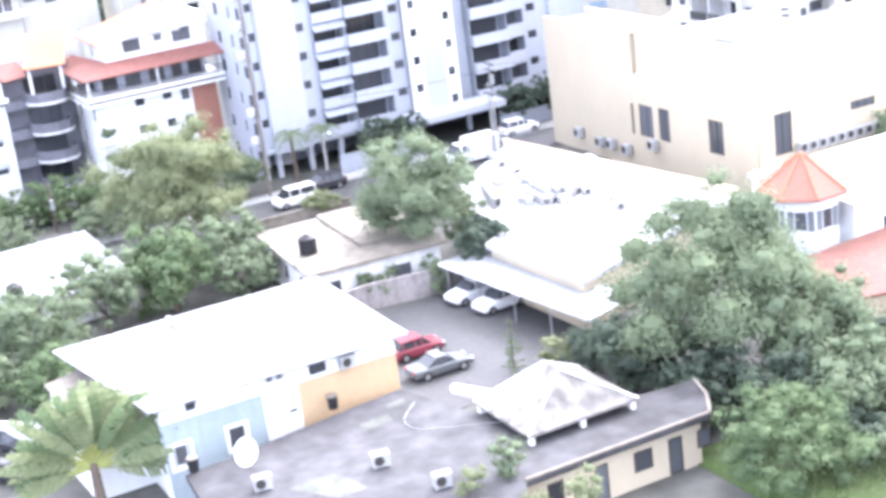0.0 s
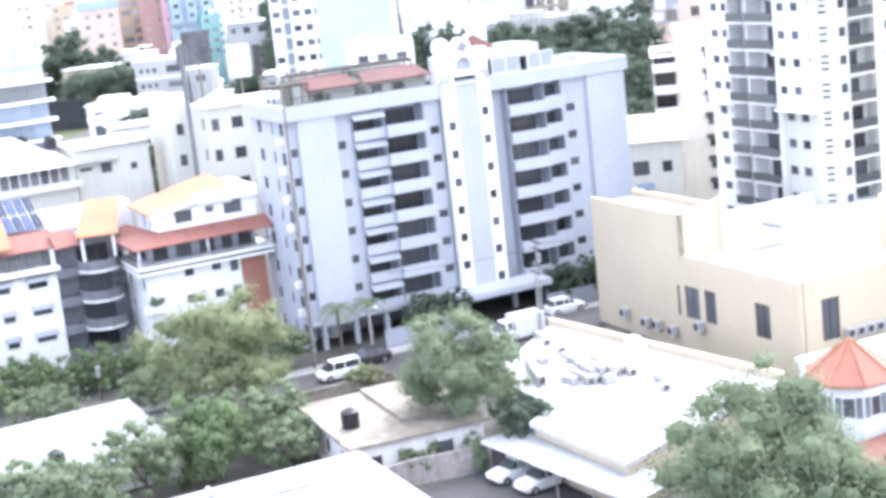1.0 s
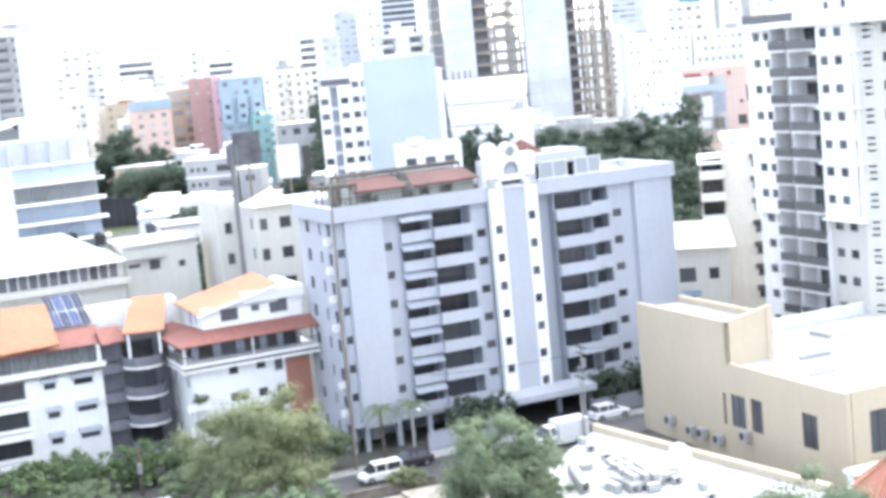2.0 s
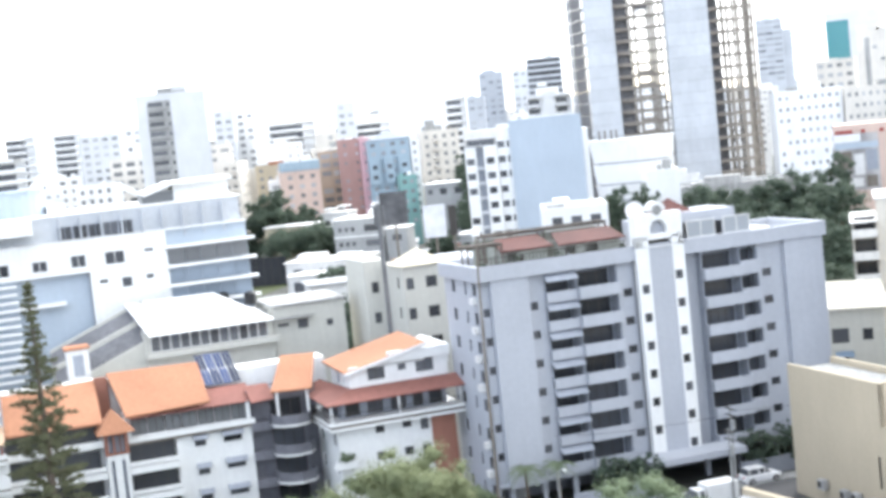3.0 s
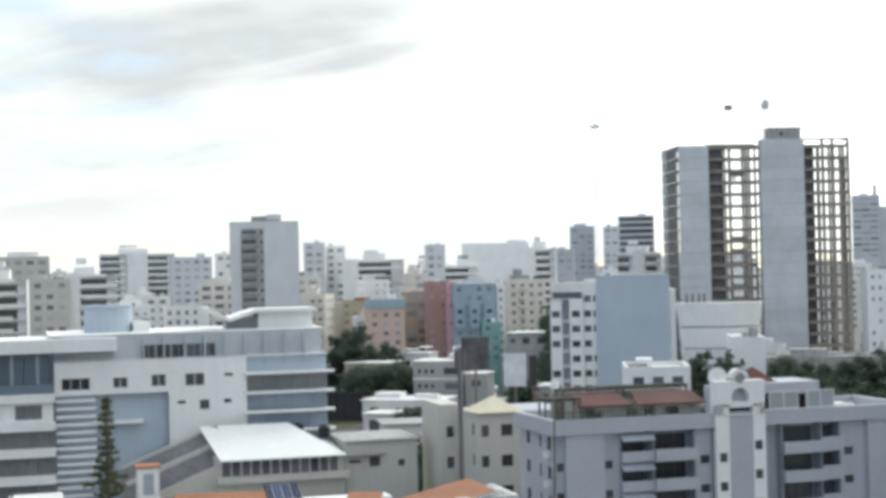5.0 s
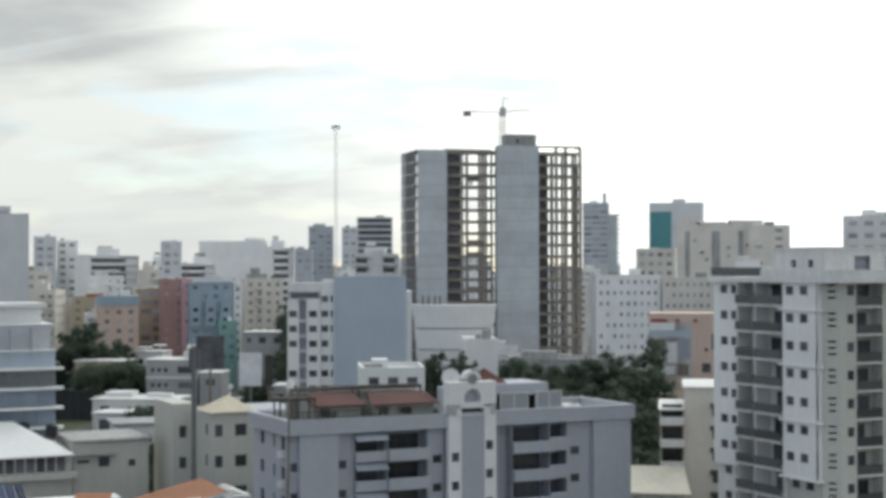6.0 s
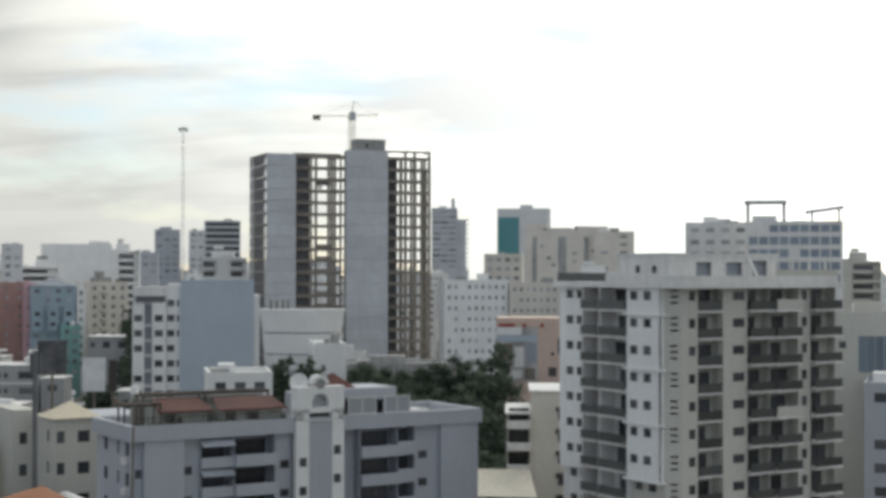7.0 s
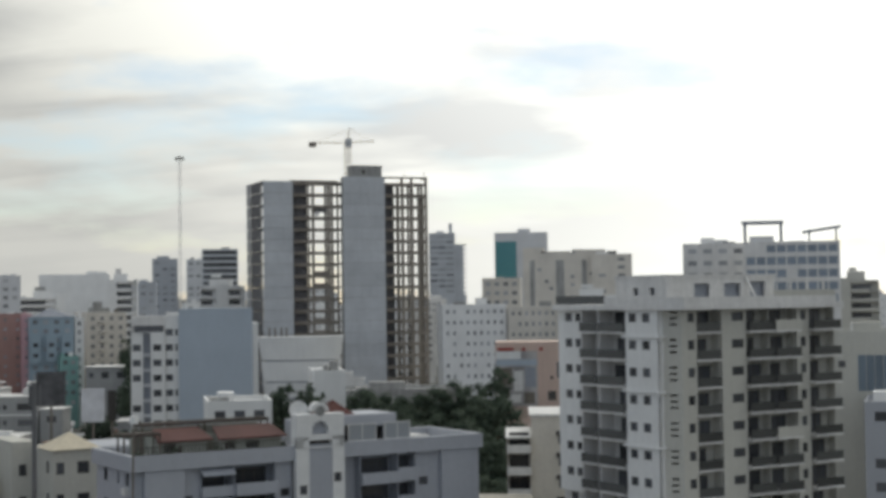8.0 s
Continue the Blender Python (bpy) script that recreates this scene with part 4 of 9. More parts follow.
    slab(bm, [(-4.9, 5.6, 14.2), (-0.4, 5.6, 14.0)], [(1.4, 10.4, 17.0), (-2.4, 10.4, 17.2)], 0.18)
    part("link_tile_roof", bm, TILE, b)
    for x in (-4.3, -1.0):
        wall_box(b, "link_post", x, x + 0.25, 6.0, 6.25, 11.4, 13.9, WHITE)
    bm = bmesh.new()
    slab(bm, [(-6.9, 6.6, 13.2), (-4.4, 6.4, 13.4)], [(-4.4, 9.6, 14.6), (-6.9, 9.6, 14.6)], 0.14)
    part("link_side_roof", bm, TILEDARK, b)
    # left wing
    lw = [(-13.1, -11.9, 9.2, 10.2), (-10.0, -8.0, 9.2, 10.2), (-13.0, -11.8, 6.1, 7.1), (-9.9, -7.9, 6.3, 7.2), (-13.0, -11.8, 3.3, 4.3), (-9.9, -7.9, 3.4, 4.3)]
    bm = bmesh.new()
    holed(bm, F, -15.0, -6.9, 0, 10.8, -8.0, -8.3, lw)
    part("left_wing_wall", bm, WHITE, b)
    for s0, s1, z0, z1 in lw:
        F.window(b, (s0 + s1) / 2, -8.15, (z0 + z1) / 2, s1 - s0, z1 - z0, GLASS, DARKTRIM)
        bm = bmesh.new()
        slab(bm, [(s0 - 0.2, 7.3, z1 - 0.15), (s1 + 0.2, 7.3, z1 - 0.15)], [(s1 + 0.2, 8.0, z1 + 0.3), (s0 - 0.2, 8.0, z1 + 0.3)], 0.06)
        part("window_awning", bm, GRAYDARK, b, "gray window awning")
    wall_box(b, "left_core", -36.0, -6.9, 8.7, 16.0, 0, 10.8, WHITE)
    bm = bmesh.new()
    box(bm, -20.2, -6.5, 7.5, 16.0, 10.8, 11.1); box(bm, -20.2, -6.5, 7.5, 7.65, 11.1, 11.35)
    part("terrace_slab", bm, WHITE, b)
    wall_box(b, "dark_band", -20.0, -6.7, 7.62, 7.9, 10.5, 10.8, CONCDARK)
    for i in range(7):
        F.window(b, -18.6 + 1.78 * i, -8.7, 12.2, 1.66, 1.7, GRAYGLASS, DARKTRIM)
    wall_box(b, "attic_core", -20.0, -6.9, 8.8, 15.0, 11.1, 13.3, WHITE)
    wall_box(b, "corner_column", -7.3, -6.9, 7.6, 8.4, 10.8, 13.3, WHITE)
    bm = bmesh.new()
    slab(bm, [(-19.6, 7.6, 13.35), (-6.4, 7.6, 13.3)], [(-6.4, 11.4, 14.7), (-19.6, 11.4, 14.7)], 0.14)
    part("brown_tile_roof", bm, TILEDARK, b)
    bm = bmesh.new()
    slab(bm, [(-20.0, 7.4, 13.65), (-11.1, 7.4, 13.95)], [(-11.1, 13.2, 17.5), (-20.9, 13.2, 17.7)], 0.2)
    part("orange_tile_roof", bm, TILE, b)
    bm = bmesh.new()
    slab(bm, [(-32.2, 7.4, 13.5), (-22.4, 7.4, 13.4)], [(-22.3, 13.2, 17.2), (-32.0, 13.2, 16.9)], 0.2)
    part("orange_tile_roof", bm, TILE, b)
    bm = bmesh.new()
    slab(bm, [(-36.2, 7.0, 16.35), (-32.4, 7.0, 16.45)], [(-32.4, 9.6, 18.05), (-36.5, 9.6, 17.95)], 0.2)
    part("end_tile_roof", bm, TILE, b)
    # ribbed pale canopy over the end terrace
    bm = bmesh.new()
    slab(bm, [(-38.3, 8.4, 18.05), (-32.6, 8.6, 18.3)], [(-32.5, 12.4, 18.75), (-37.4, 12.4, 18.7)], 0.14)
    for k in range(11):
        x = -37.9 + 0.5 * k
        slab(bm, [(x, 8.35, 18.11 + 0.022 * k), (x + 0.09, 8.35, 18.11 + 0.022 * k)], [(x + 0.09, 12.3, 18.76), (x, 12.3, 18.76)], 0.1)
    part("end_canopy", bm, OFFWHITE, b, "ribbed pale sheet canopy")
    for x in (-37.6, -35.2):
        wall_box(b, "canopy_post", x, x + 0.14, 10.6, 10.74, 14.6, 18.4, OFFWHITE)
    bm = bmesh.new()
    prism(bm, [(-37.6, 5.9), (-32.4, 5.9), (-32.4, 10.0), (-38.5, 10.0), (-38.3, 8.0)], 16.0, 16.25)
    part("upper_slab", bm, OFFWHITE, b)
    bm = bmesh.new()
    prism(bm, [(-37.3, 6.9), (-32.4, 6.9), (-32.4, 7.1), (-37.2, 7.1), (-37.8, 10.0), (-38.0, 10.0)], 14.75, 15.45)
    part("upper_railing", bm, OFFWHITE, b)
    PALETILE = paint("pale_brown_roof_tile", (0.42, 0.30, 0.21), var=0.15, bump=0.08)
    bm = bmesh.new()
    slab(bm, [(-37.8, 4.7, 13.2), (-32.3, 4.6, 13.3)], [(-32.3, 8.2, 14.55), (-36.9, 8.2, 14.55)], 0.18)
    part("lower_tile_roof", bm, PALETILE, b)
    bm = bmesh.new()
    slab(bm, [(-38.9, 9.6, 13.25), (-37.84, 4.72, 13.2)], [(-36.94, 8.22, 14.55), (-37.2, 10.0, 14.55)], 0.18)
    part("lower_tile_hip", bm, PALETILE, b)
    for z, grow in ((11.3, 0.0), (8.2, -0.4), (5.1, -0.4)):
        edge = [(-37.7 - grow, 4.4 - grow), (-32.3, 4.4 - grow), (-32.3, 9.6), (-39.3 - grow, 9.6)]
        bm = bmesh.new()
        prism(bm, edge, z, z + 0.3)
        part("end_terrace", bm, WHITE, b)
        bm = bmesh.new()
        (ax, ay), (bx, by), _, (dx, dy) = edge
        prism(bm, [(ax, ay), (bx, by), (bx, by + 0.16), (ax + 0.12, ay + 0.16), (dx + 0.16, dy), (dx, dy)], z + 0.52, z + 0.95)
        part("terrace_rail", bm, WHITE, b)
        bm = bmesh.new()
        prism(bm, [(ax + 0.1, ay + 0.1), (bx, by + 0.1), (bx, by + 0.2), (ax + 0.2, ay + 0.2), (dx + 0.26, dy), (dx + 0.1, dy)], z + 0.3, z + 0.52)
        part("rail_base", bm, CONCDARK, b)
    bm = bmesh.new()
    holed(bm, F, -37.0, -32.2, 0, 11.3, -5.6, -5.9, [(-35.4, -33.9, 9.2, 10.6), (-35.4, -33.9, 6.1, 7.5), (-35.4, -33.9, 3.0, 4.4)])
    part("end_wall", bm, WHITE, b)
    for z in (9.9, 6.8, 3.7):
        F.window(b, -34.65, -5.75, z, 1.5, 1.4, GLASS, DARKTRIM)
    wall_box(b, "end_core", -36.9, -32.2, 6.2, 14.0, 0, 11.28, OFFWHITE)
    # dark gray core puts the shade under the upper slab into colour
    wall_box(b, "recess_core", -36.8, -32.4, 8.3, 14.0, 11.6, 16.0, GRAYDARK)
    for x in (-37.3, -34.9, -32.8):
        wall_box(b, "terrace_post", x, x + 0.2, 5.2, 5.4, 11.6, 13.3, BROWN)
    bm = bmesh.new()
    hull(bm, [(-23.3, 5.4, 12.4), (-19.4, 5.4, 12.4), (-19.4, 9.0, 12.4), (-23.3, 9.0, 12.4), (-21.4, 7.2, 14.8)], [(3, 2, 1, 0), (0, 1, 4), (1, 2, 4), (2, 3, 4), (3, 0, 4)])
    part("lantern_roof", bm, TILE, b)
    bm = bmesh.new()
    holed(bm, F, -22.5, -20.2, 0, 10.0, -6.6, -6.9, [(-22.1, -21.7, 1.0, 9.4), (-21.0, -20.6, 1.0, 9.4)])
    part("lantern_shaft", bm, WHITE, b)
    wall_box(b, "shaft_core", -22.4, -20.3, 7.0, 8.6, 0, 12.3, GRAYDARK)
    bm = bmesh.new()
    holed(bm, F, -22.6, -20.1, 10.0, 12.4, -6.5, -6.8, [(-22.2, -21.7, 10.2, 12.0), (-21.5, -21.0, 10.2, 12.0), (-20.9, -20.5, 10.2, 12.0)])
    part("lantern_wall", bm, BROWN, b)
    for z in (2.0, 5.0, 8.0):
        for x0, x1 in ((-20.2, -14.8), (-32.5, -22.6)):
            bm = bmesh.new()
            box(bm, x0, x1, 6.4, 8.6, z - 0.3, z); box(bm, x0, x1, 6.4, 6.55, z, z + 0.35); box(bm, x0, x1, 6.4, 6.55, z + 0.55, z + 0.95)
            part("long_balcony", bm, WHITE, b)
            F.window(b, (x0 + x1) / 2, -8.6, z + 1.3, x1 - x0 - 0.6, 2.2, GLASS, DARKTRIM)
    for x0, x1 in ((-32.5, -22.6),):
        bm = bmesh.new()
        box(bm, x0, x1, 6.6, 8.6, 11.0, 11.3); box(bm, x0, x1, 6.6, 6.75, 11.3, 11.7)
        part("long_balcony", bm, WHITE, b)
        F.window(b, (x0 + x1) / 2, -8.65, 12.4, x1 - x0 - 0.6, 2.0, GLASS, DARKTRIM)
    wall_box(b, "attic_core", -32.3, -22.5, 8.8, 13.6, 10.8, 13.6, BEIGE)
    # ridge walls and flat roofs behind
    wall_box(b, "ridge_wall", -32.0, -11.1, 13.1, 15.6, 10.8, 17.0, OFFWHITE)
    wall_box(b, "flat_roof", -10.8, 3.0, 12.6, 16.0, 10.8, 16.1, WHITE)
    wall_box(b, "dark_gap", -22.3, -20.9, 12.6, 13.0, 13.0, 17.4, BROWN)
    return b


orange_house()
PANELBLUE = glassy("navy_solar_cell", (0.035, 0.05, 0.11), 0.2)
solar = thing("solar_panel_array", "eight navy solar panels on a tilted roof frame", "solar panels", *grid(36.8, 152.8))
for i in range(4):
    for j in range(2):
        x, y, z = -10.75 + 1.0 * i - 0.35 * j, 11.2 + 1.25 * j, 15.0 + 1.6 * j
        bm = bmesh.new()
        slab(bm, [(x, y, z), (x + 0.94, y, z)], [(x + 0.94 - 0.3, y + 1.2, z + 1.52), (x - 0.3, y + 1.2, z + 1.52)], 0.05)
        panel = part("solar_panel", bm, PANELBLUE, solar)
        bm = bmesh.new()
        for q in (0.0, 0.47, 0.9):
            slab(bm, [(x + q, y - 0.01, z + 0.012), (x + q + 0.04, y - 0.01, z + 0.012)], [(x + q + 0.04 - 0.3, y + 1.2, z + 1.535), (x + q - 0.3, y + 1.2, z + 1.535)], 0.03)
        part("panel_frame", bm, STEEL, panel)
for x in (-10.4, -7.4):
    bm = bmesh.new()
    tube(bm, (x, 11.4, 13.0), (x, 11.4, 15.1), 0.05, 0.05, 6); tube(bm, (x - 0.3, 13.5, 14.0), (x - 0.3, 13.5, 17.8), 0.05, 0.05, 6)
    part("panel_leg", bm, STEEL, solar)


# ---- plants ----
def leaf_mesh(name, clumps, leaf, count, seed, mat, flat=0.0):
    """Leaves scattered over irregular clumps: (x, y, z, radius) each; count leaves a square metre."""
    rnd = random.Random(seed)
    verts, faces = [], []
    for cx, cy, cz, r in clumps:
        k = int(count * r * r * 6)
        for _ in range(k):
            a, c = rnd.uniform(0, 6.283), rnd.uniform(-0.65, 1.0)
            s = math.sqrt(max(0.0, 1 - c * c))
            rr = r * (0.6 + 0.65 * rnd.random() ** 1.2)
            p = Vector((cx + rr * s * math.cos(a), cy + rr * s * math.sin(a), cz + rr * c * 0.85))
            n = Vector((s * math.cos(a) + rnd.uniform(-0.45, 0.45), s * math.sin(a) + rnd.uniform(-0.45, 0.45), c + rnd.uniform(-0.1, 0.7))).normalized()
            t = n.orthogonal().normalized()
            t = Matrix.Rotation(rnd.uniform(0, 6.283), 3, n) @ t
            w = n.cross(t)
            q = leaf * rnd.uniform(0.6, 1.4)
            i = len(verts)
            verts += [p - t * q, p + w * q * 0.5, p + t * q, p - w * q * 0.5]
            faces.append((i, i + 1, i + 2, i + 3))
    me = bpy.data.meshes.new(name)
    me.from_pydata(verts, [], faces)
    me.materials.append(mat)
    return me


def clump_bodies(bm, clumps, rnd, shrink=0.55):
    """Uneven inner masses of twigs and shaded leaves, so that the crown does not look hollow."""
    for cx, cy, cz, r in clumps:
        got = bmesh.ops.create_icosphere(bm, subdivisions=1, radius=r * shrink)
        ox, oy = rnd.uniform(0, 50), rnd.uniform(0, 50)
        for v in got["verts"]:
            k = 1 + 0.45 * noise.noise(v.co * (1.6 / r) + Vector((ox, oy, 0)))
            v.co = Vector((v.co.x * k + cx, v.co.y * k + cy, v.co.z * 0.8 * k + cz))




def tree(label, x, y, height, width, bottom, leaf_mat=None, seed=0, leaf=0.16, dens=9, clump=None, name="tree", lean=(0, 0), category="tree", z=0.0):
    """Tapered trunk, forking limbs and a crown of leafy clumps with gaps."""
    rnd = random.Random(seed)
    leaf_mat = leaf_mat or LEAF
    e = thing(name, label, category, x, y, z, rnd.uniform(0, 360), "trees and shrubs")
    ch = height - bottom
    cz = bottom + ch * 0.5
    clumps = []
    r0 = clump or max(0.45, min(width, ch) * 0.125)
    n = int(min(150, 10 + (width * width * ch) / (r0 ** 3) * 0.12))
    while len(clumps) < n:
        px, py, pz = rnd.uniform(-1, 1), rnd.uniform(-1, 1), rnd.uniform(-1, 1)
        d = math.sqrt(px * px + py * py + pz * pz)
        if d > 1 or d < 0.35:
            continue
        wob = 0.98 + 0.5 * noise.noise(Vector((px * 2 + seed, py * 2, pz * 2)))
        if pz < -0.55 and rnd.random() < 0.5:
            continue
        r = r0 * rnd.uniform(0.65, 1.3)
        clumps.append((lean[0] + px * wob * (width / 2 - r0 * 0.5), lean[1] + py * wob * (width / 2 - r0 * 0.5), cz + pz * wob * (ch / 2 - r0 * 0.4), r))
    bm = bmesh.new()
    tr = max(0.08, height * 0.022)
    fork = Vector((lean[0] * 0.6, lean[1] * 0.6, bottom + ch * 0.18))
    tube(bm, (0, 0, -0.1), fork * 0.5 + Vector((rnd.uniform(-.1, .1), 0, 0)), tr * 1.25, tr, 8)
    tube(bm, fork * 0.5, fork, tr, tr * 0.8, 8)
    part("trunk", bm, BARK, e)
    for i in range(min(7, n)):
        c = clumps[i]
        bm = bmesh.new()
        mid = (fork + Vector(c[:3])) / 2 + Vector((rnd.uniform(-.4, .4), rnd.uniform(-.4, .4), -0.3))
        tube(bm, fork - Vector((0, 0, 0.2)), mid, tr * 0.55, tr * 0.35, 6)
        tube(bm, mid, c[:3], tr * 0.35, tr * 0.1, 6)
        part("limb", bm, BARK, e)
    crown = new("crown", leaf_mesh("crown", clumps, leaf * 0.88, dens * 1.6, seed, leaf_mat))
    crown.parent = e
    bm = bmesh.new()
    clump_bodies(bm, clumps, rnd)
    part("inner_foliage", bm, leaf_mat, e, kind="stuff")
    return e


def palm(label, x, y, height, spread, seed=0, fronds=16, name="palm_tree", mat=None):
    rnd = random.Random(seed)
    e = thing(name, label, "palm tree", x, y, 0, rnd.uniform(0, 360), "trees and shrubs")
    bm = bmesh.new()
    for i in range(6):
        tube(bm, (0.05 * math.sin(i), 0, height * i / 6 - (0.1 if i == 0 else 0)), (0.05 * math.sin(i + 1), 0, height * (i + 1) / 6), 0.2 - 0.012 * i, 0.188 - 0.012 * i, 8)
    part("trunk", bm, BARK, e)
    for f in range(fronds):
        a, lift = 6.283 * f / fronds + rnd.uniform(-.2, .2), rnd.uniform(0.1, 1.1)
        verts, faces = [], []
        pts = []
        for i in range(9):
            q = i / 8
            rr = spread * 0.5 * q
            pts.append(Vector((rr * math.cos(a), rr * math.sin(a), height + spread * 0.32 * (lift * q - 1.15 * q * q))))
        side = Vector((-math.sin(a), math.cos(a), 0))
        for i in range(8):
            for s in (-1, 1):
                for j in range(3):
                    p = pts[i].lerp(pts[i + 1], j / 3)
                    d = (pts[i + 1] - pts[i]).normalized()
                    ln = spread * 0.13 * (1 - (i / 8 - 0.4) ** 2 * 1.6)
                    tip = p + side * s * ln * 0.8 + d * ln * 0.45 - Vector((0, 0, ln * 0.45))
                    k = len(verts)
                    verts += [p, p + d * 0.07, tip]
                    faces.append((k, k + 1, k + 2))
        me = bpy.data.meshes.new("frond")
        me.from_pydata(verts, [], faces)
        me.materials.append(mat or LEAF)
        ob = new("frond", me)
        ob.parent = e
    return e


FANLEAF = leafy("fan_palm_leaves", (0.13, 0.165, 0.08), (0.29, 0.325, 0.18))


def fan_palm(label, x, y, facing):
    """Traveller's palm: long torn paddle leaves that spread in one upright fan."""
    rnd = random.Random(5)
    e = thing("fan_palm", label, "palm tree", x, y, 0, facing, "trees and shrubs")
    bm = bmesh.new()
    for k in range(7):
        tube(bm, (0, 0, -0.1 + 0.5 * k), (0, 0, 0.45 + 0.5 * k), 0.40 - 0.02 * k, 0.34 - 0.02 * k, 10)
    part("trunk", bm, BARK, e)
    stalk_mat = paint("pale_green_stalk", (0.26, 0.28, 0.09), var=0.1, streak=0.0)
    blades = 58
    for i in range(blades):
        q = (i + 0.5) / blades
        a = radians(-118 + 236 * q) + rnd.uniform(-.06, .06)
        layer = rnd.uniform(-0.4, 0.4)
        ln = rnd.uniform(0.8, 1.4)
        base = Vector((0.25 * math.sin(a), layer * 0.25, 3.2 + 0.3 * math.cos(a)))
        d = Vector((math.sin(a), layer * 0.75, math.cos(a) + 0.25)).normalized()
        st = base + d * ln
        bm = bmesh.new()
        tube(bm, base, st, 0.075, 0.05, 5)
        part("stalk", bm, stalk_mat, e)
        side = Matrix.Rotation(rnd.uniform(-0.7, 0.7), 3, d) @ d.cross(Vector((0, 1, 0))).normalized()
        wl = rnd.uniform(3.0, 4.0) * (1.0 if abs(a) < 1.7 else 0.75)
        bend = Vector((math.sin(a) * 0.25, layer * 0.5, -0.3 * abs(math.sin(a))))
        verts, faces = [], []
        rows = 15
        for s in (-1, 1):
            for k in range(rows):
                if rnd.random() < 0.03:
                    continue
                q0, q1 = k / rows, (k + 0.9) / rows
                c0, c1 = st + d * wl * q0 + bend * q0 * q0, st + d * wl * q1 + bend * q1 * q1
                w = 0.42 * math.sin(math.pi * min(1, 0.15 + q0 * 0.75)) + 0.05
                tip = d * w * rnd.uniform(0.55, 0.9) + side * s * w + Vector((0, rnd.uniform(-.3, .12) * w, -0.25 * w))
                n = len(verts)
                verts += [c0, c1, c1 + tip, c0 + tip * 0.96]
                faces.append((n, n + 1, n + 2, n + 3))
        me = bpy.data.meshes.new("leaf_blade")
        me.from_pydata(verts, [], faces)
        me.materials.append(FANLEAF if i % 4 else LEAFMID)
        ob = new("leaf_blade", me)
        ob.parent = e
    return e


def norfolk_pine(label, x, y, height, width, low, name="pine_tree", seed=2, mat=None):
    """A conifer: tiers of bare limbs that carry upswept bunches of short needles, slim at the tip, ragged below."""
    rnd = random.Random(seed)
    e = thing(name, label, "pine tree", x, y, 0, 20, "trees and shrubs")
    bm = bmesh.new()
    tube(bm, (0, 0, -0.1), (0, 0, height * 0.55), height * 0.013, height * 0.010, 8)
    tube(bm, (0, 0, height * 0.55), (0, 0, height), height * 0.009, 0.03, 8)
    part("trunk", bm, BARK, e)
    tiers = max(8, int((height - low) / 0.62))
    scale = min(1.0, width / 6.0)
    for k in range(tiers):
        q = k / tiers
        z = low + (height - low) * q
        # slim spire over the top third, nearly even below it
        reach = width / 2 * min(1.0, 0.07 + 1.35 * (1 - q) ** 1.1) * rnd.uniform(0.7, 1.05)
        limbs, verts, faces = bmesh.new(), [], []
        for j in range(6):
            if rnd.random() < 0.12:
                continue
            a = 1.047 * j + k * 0.7 + rnd.uniform(-.3, .3)
            d = Vector((math.cos(a), math.sin(a), 0))
            out = reach * rnd.uniform(0.5, 1.1)
            tip = d * out + Vector((0, 0, z + out * rnd.uniform(-0.12, 0.22)))
            root = Vector((0, 0, z - 0.1))
            tube(limbs, root, tip, 0.05 * scale, 0.02 * scale, 4)
            bunches = max(2, int(out / (0.42 * scale)))
            for i in range(bunches):
                c = root.lerp(tip, (i + 0.9) / bunches) if bunches > 2 else root.lerp(tip, rnd.uniform(0.4, 1))
                if i < bunches * 0.3 and rnd.random() < 0.6:
                    continue
                r = rnd.uniform(0.3, 0.56) * scale
                for _ in range(34):
                    u = Vector((rnd.gauss(0, 1), rnd.gauss(0, 1), rnd.gauss(0.55, 0.7))).normalized()
                    v = u.orthogonal().normalized() * 0.045 * scale
                    n = len(verts)
                    verts += [c + u * r * 0.15 - v, c + u * r * 0.15 + v, c + u * r * rnd.uniform(0.8, 1.5)]
                    faces.append((n, n + 1, n + 2))
        part("limb_tier", limbs, BARK, e, kind="stuff")
        if not faces:
            continue
        me = bpy.data.meshes.new("needle_tier")
        me.from_pydata(verts, [], faces)
        me.materials.append(mat or LEAF)
        ob = tagged(new("needle_tier", me), kind="stuff")
        ob.parent = e
    return e


# ---- near houses ----
def at_grid(name, label, category, u, v, turn=TURN, **k):
    return thing(name, label, category, *grid(u, v), 0, turn, **k)


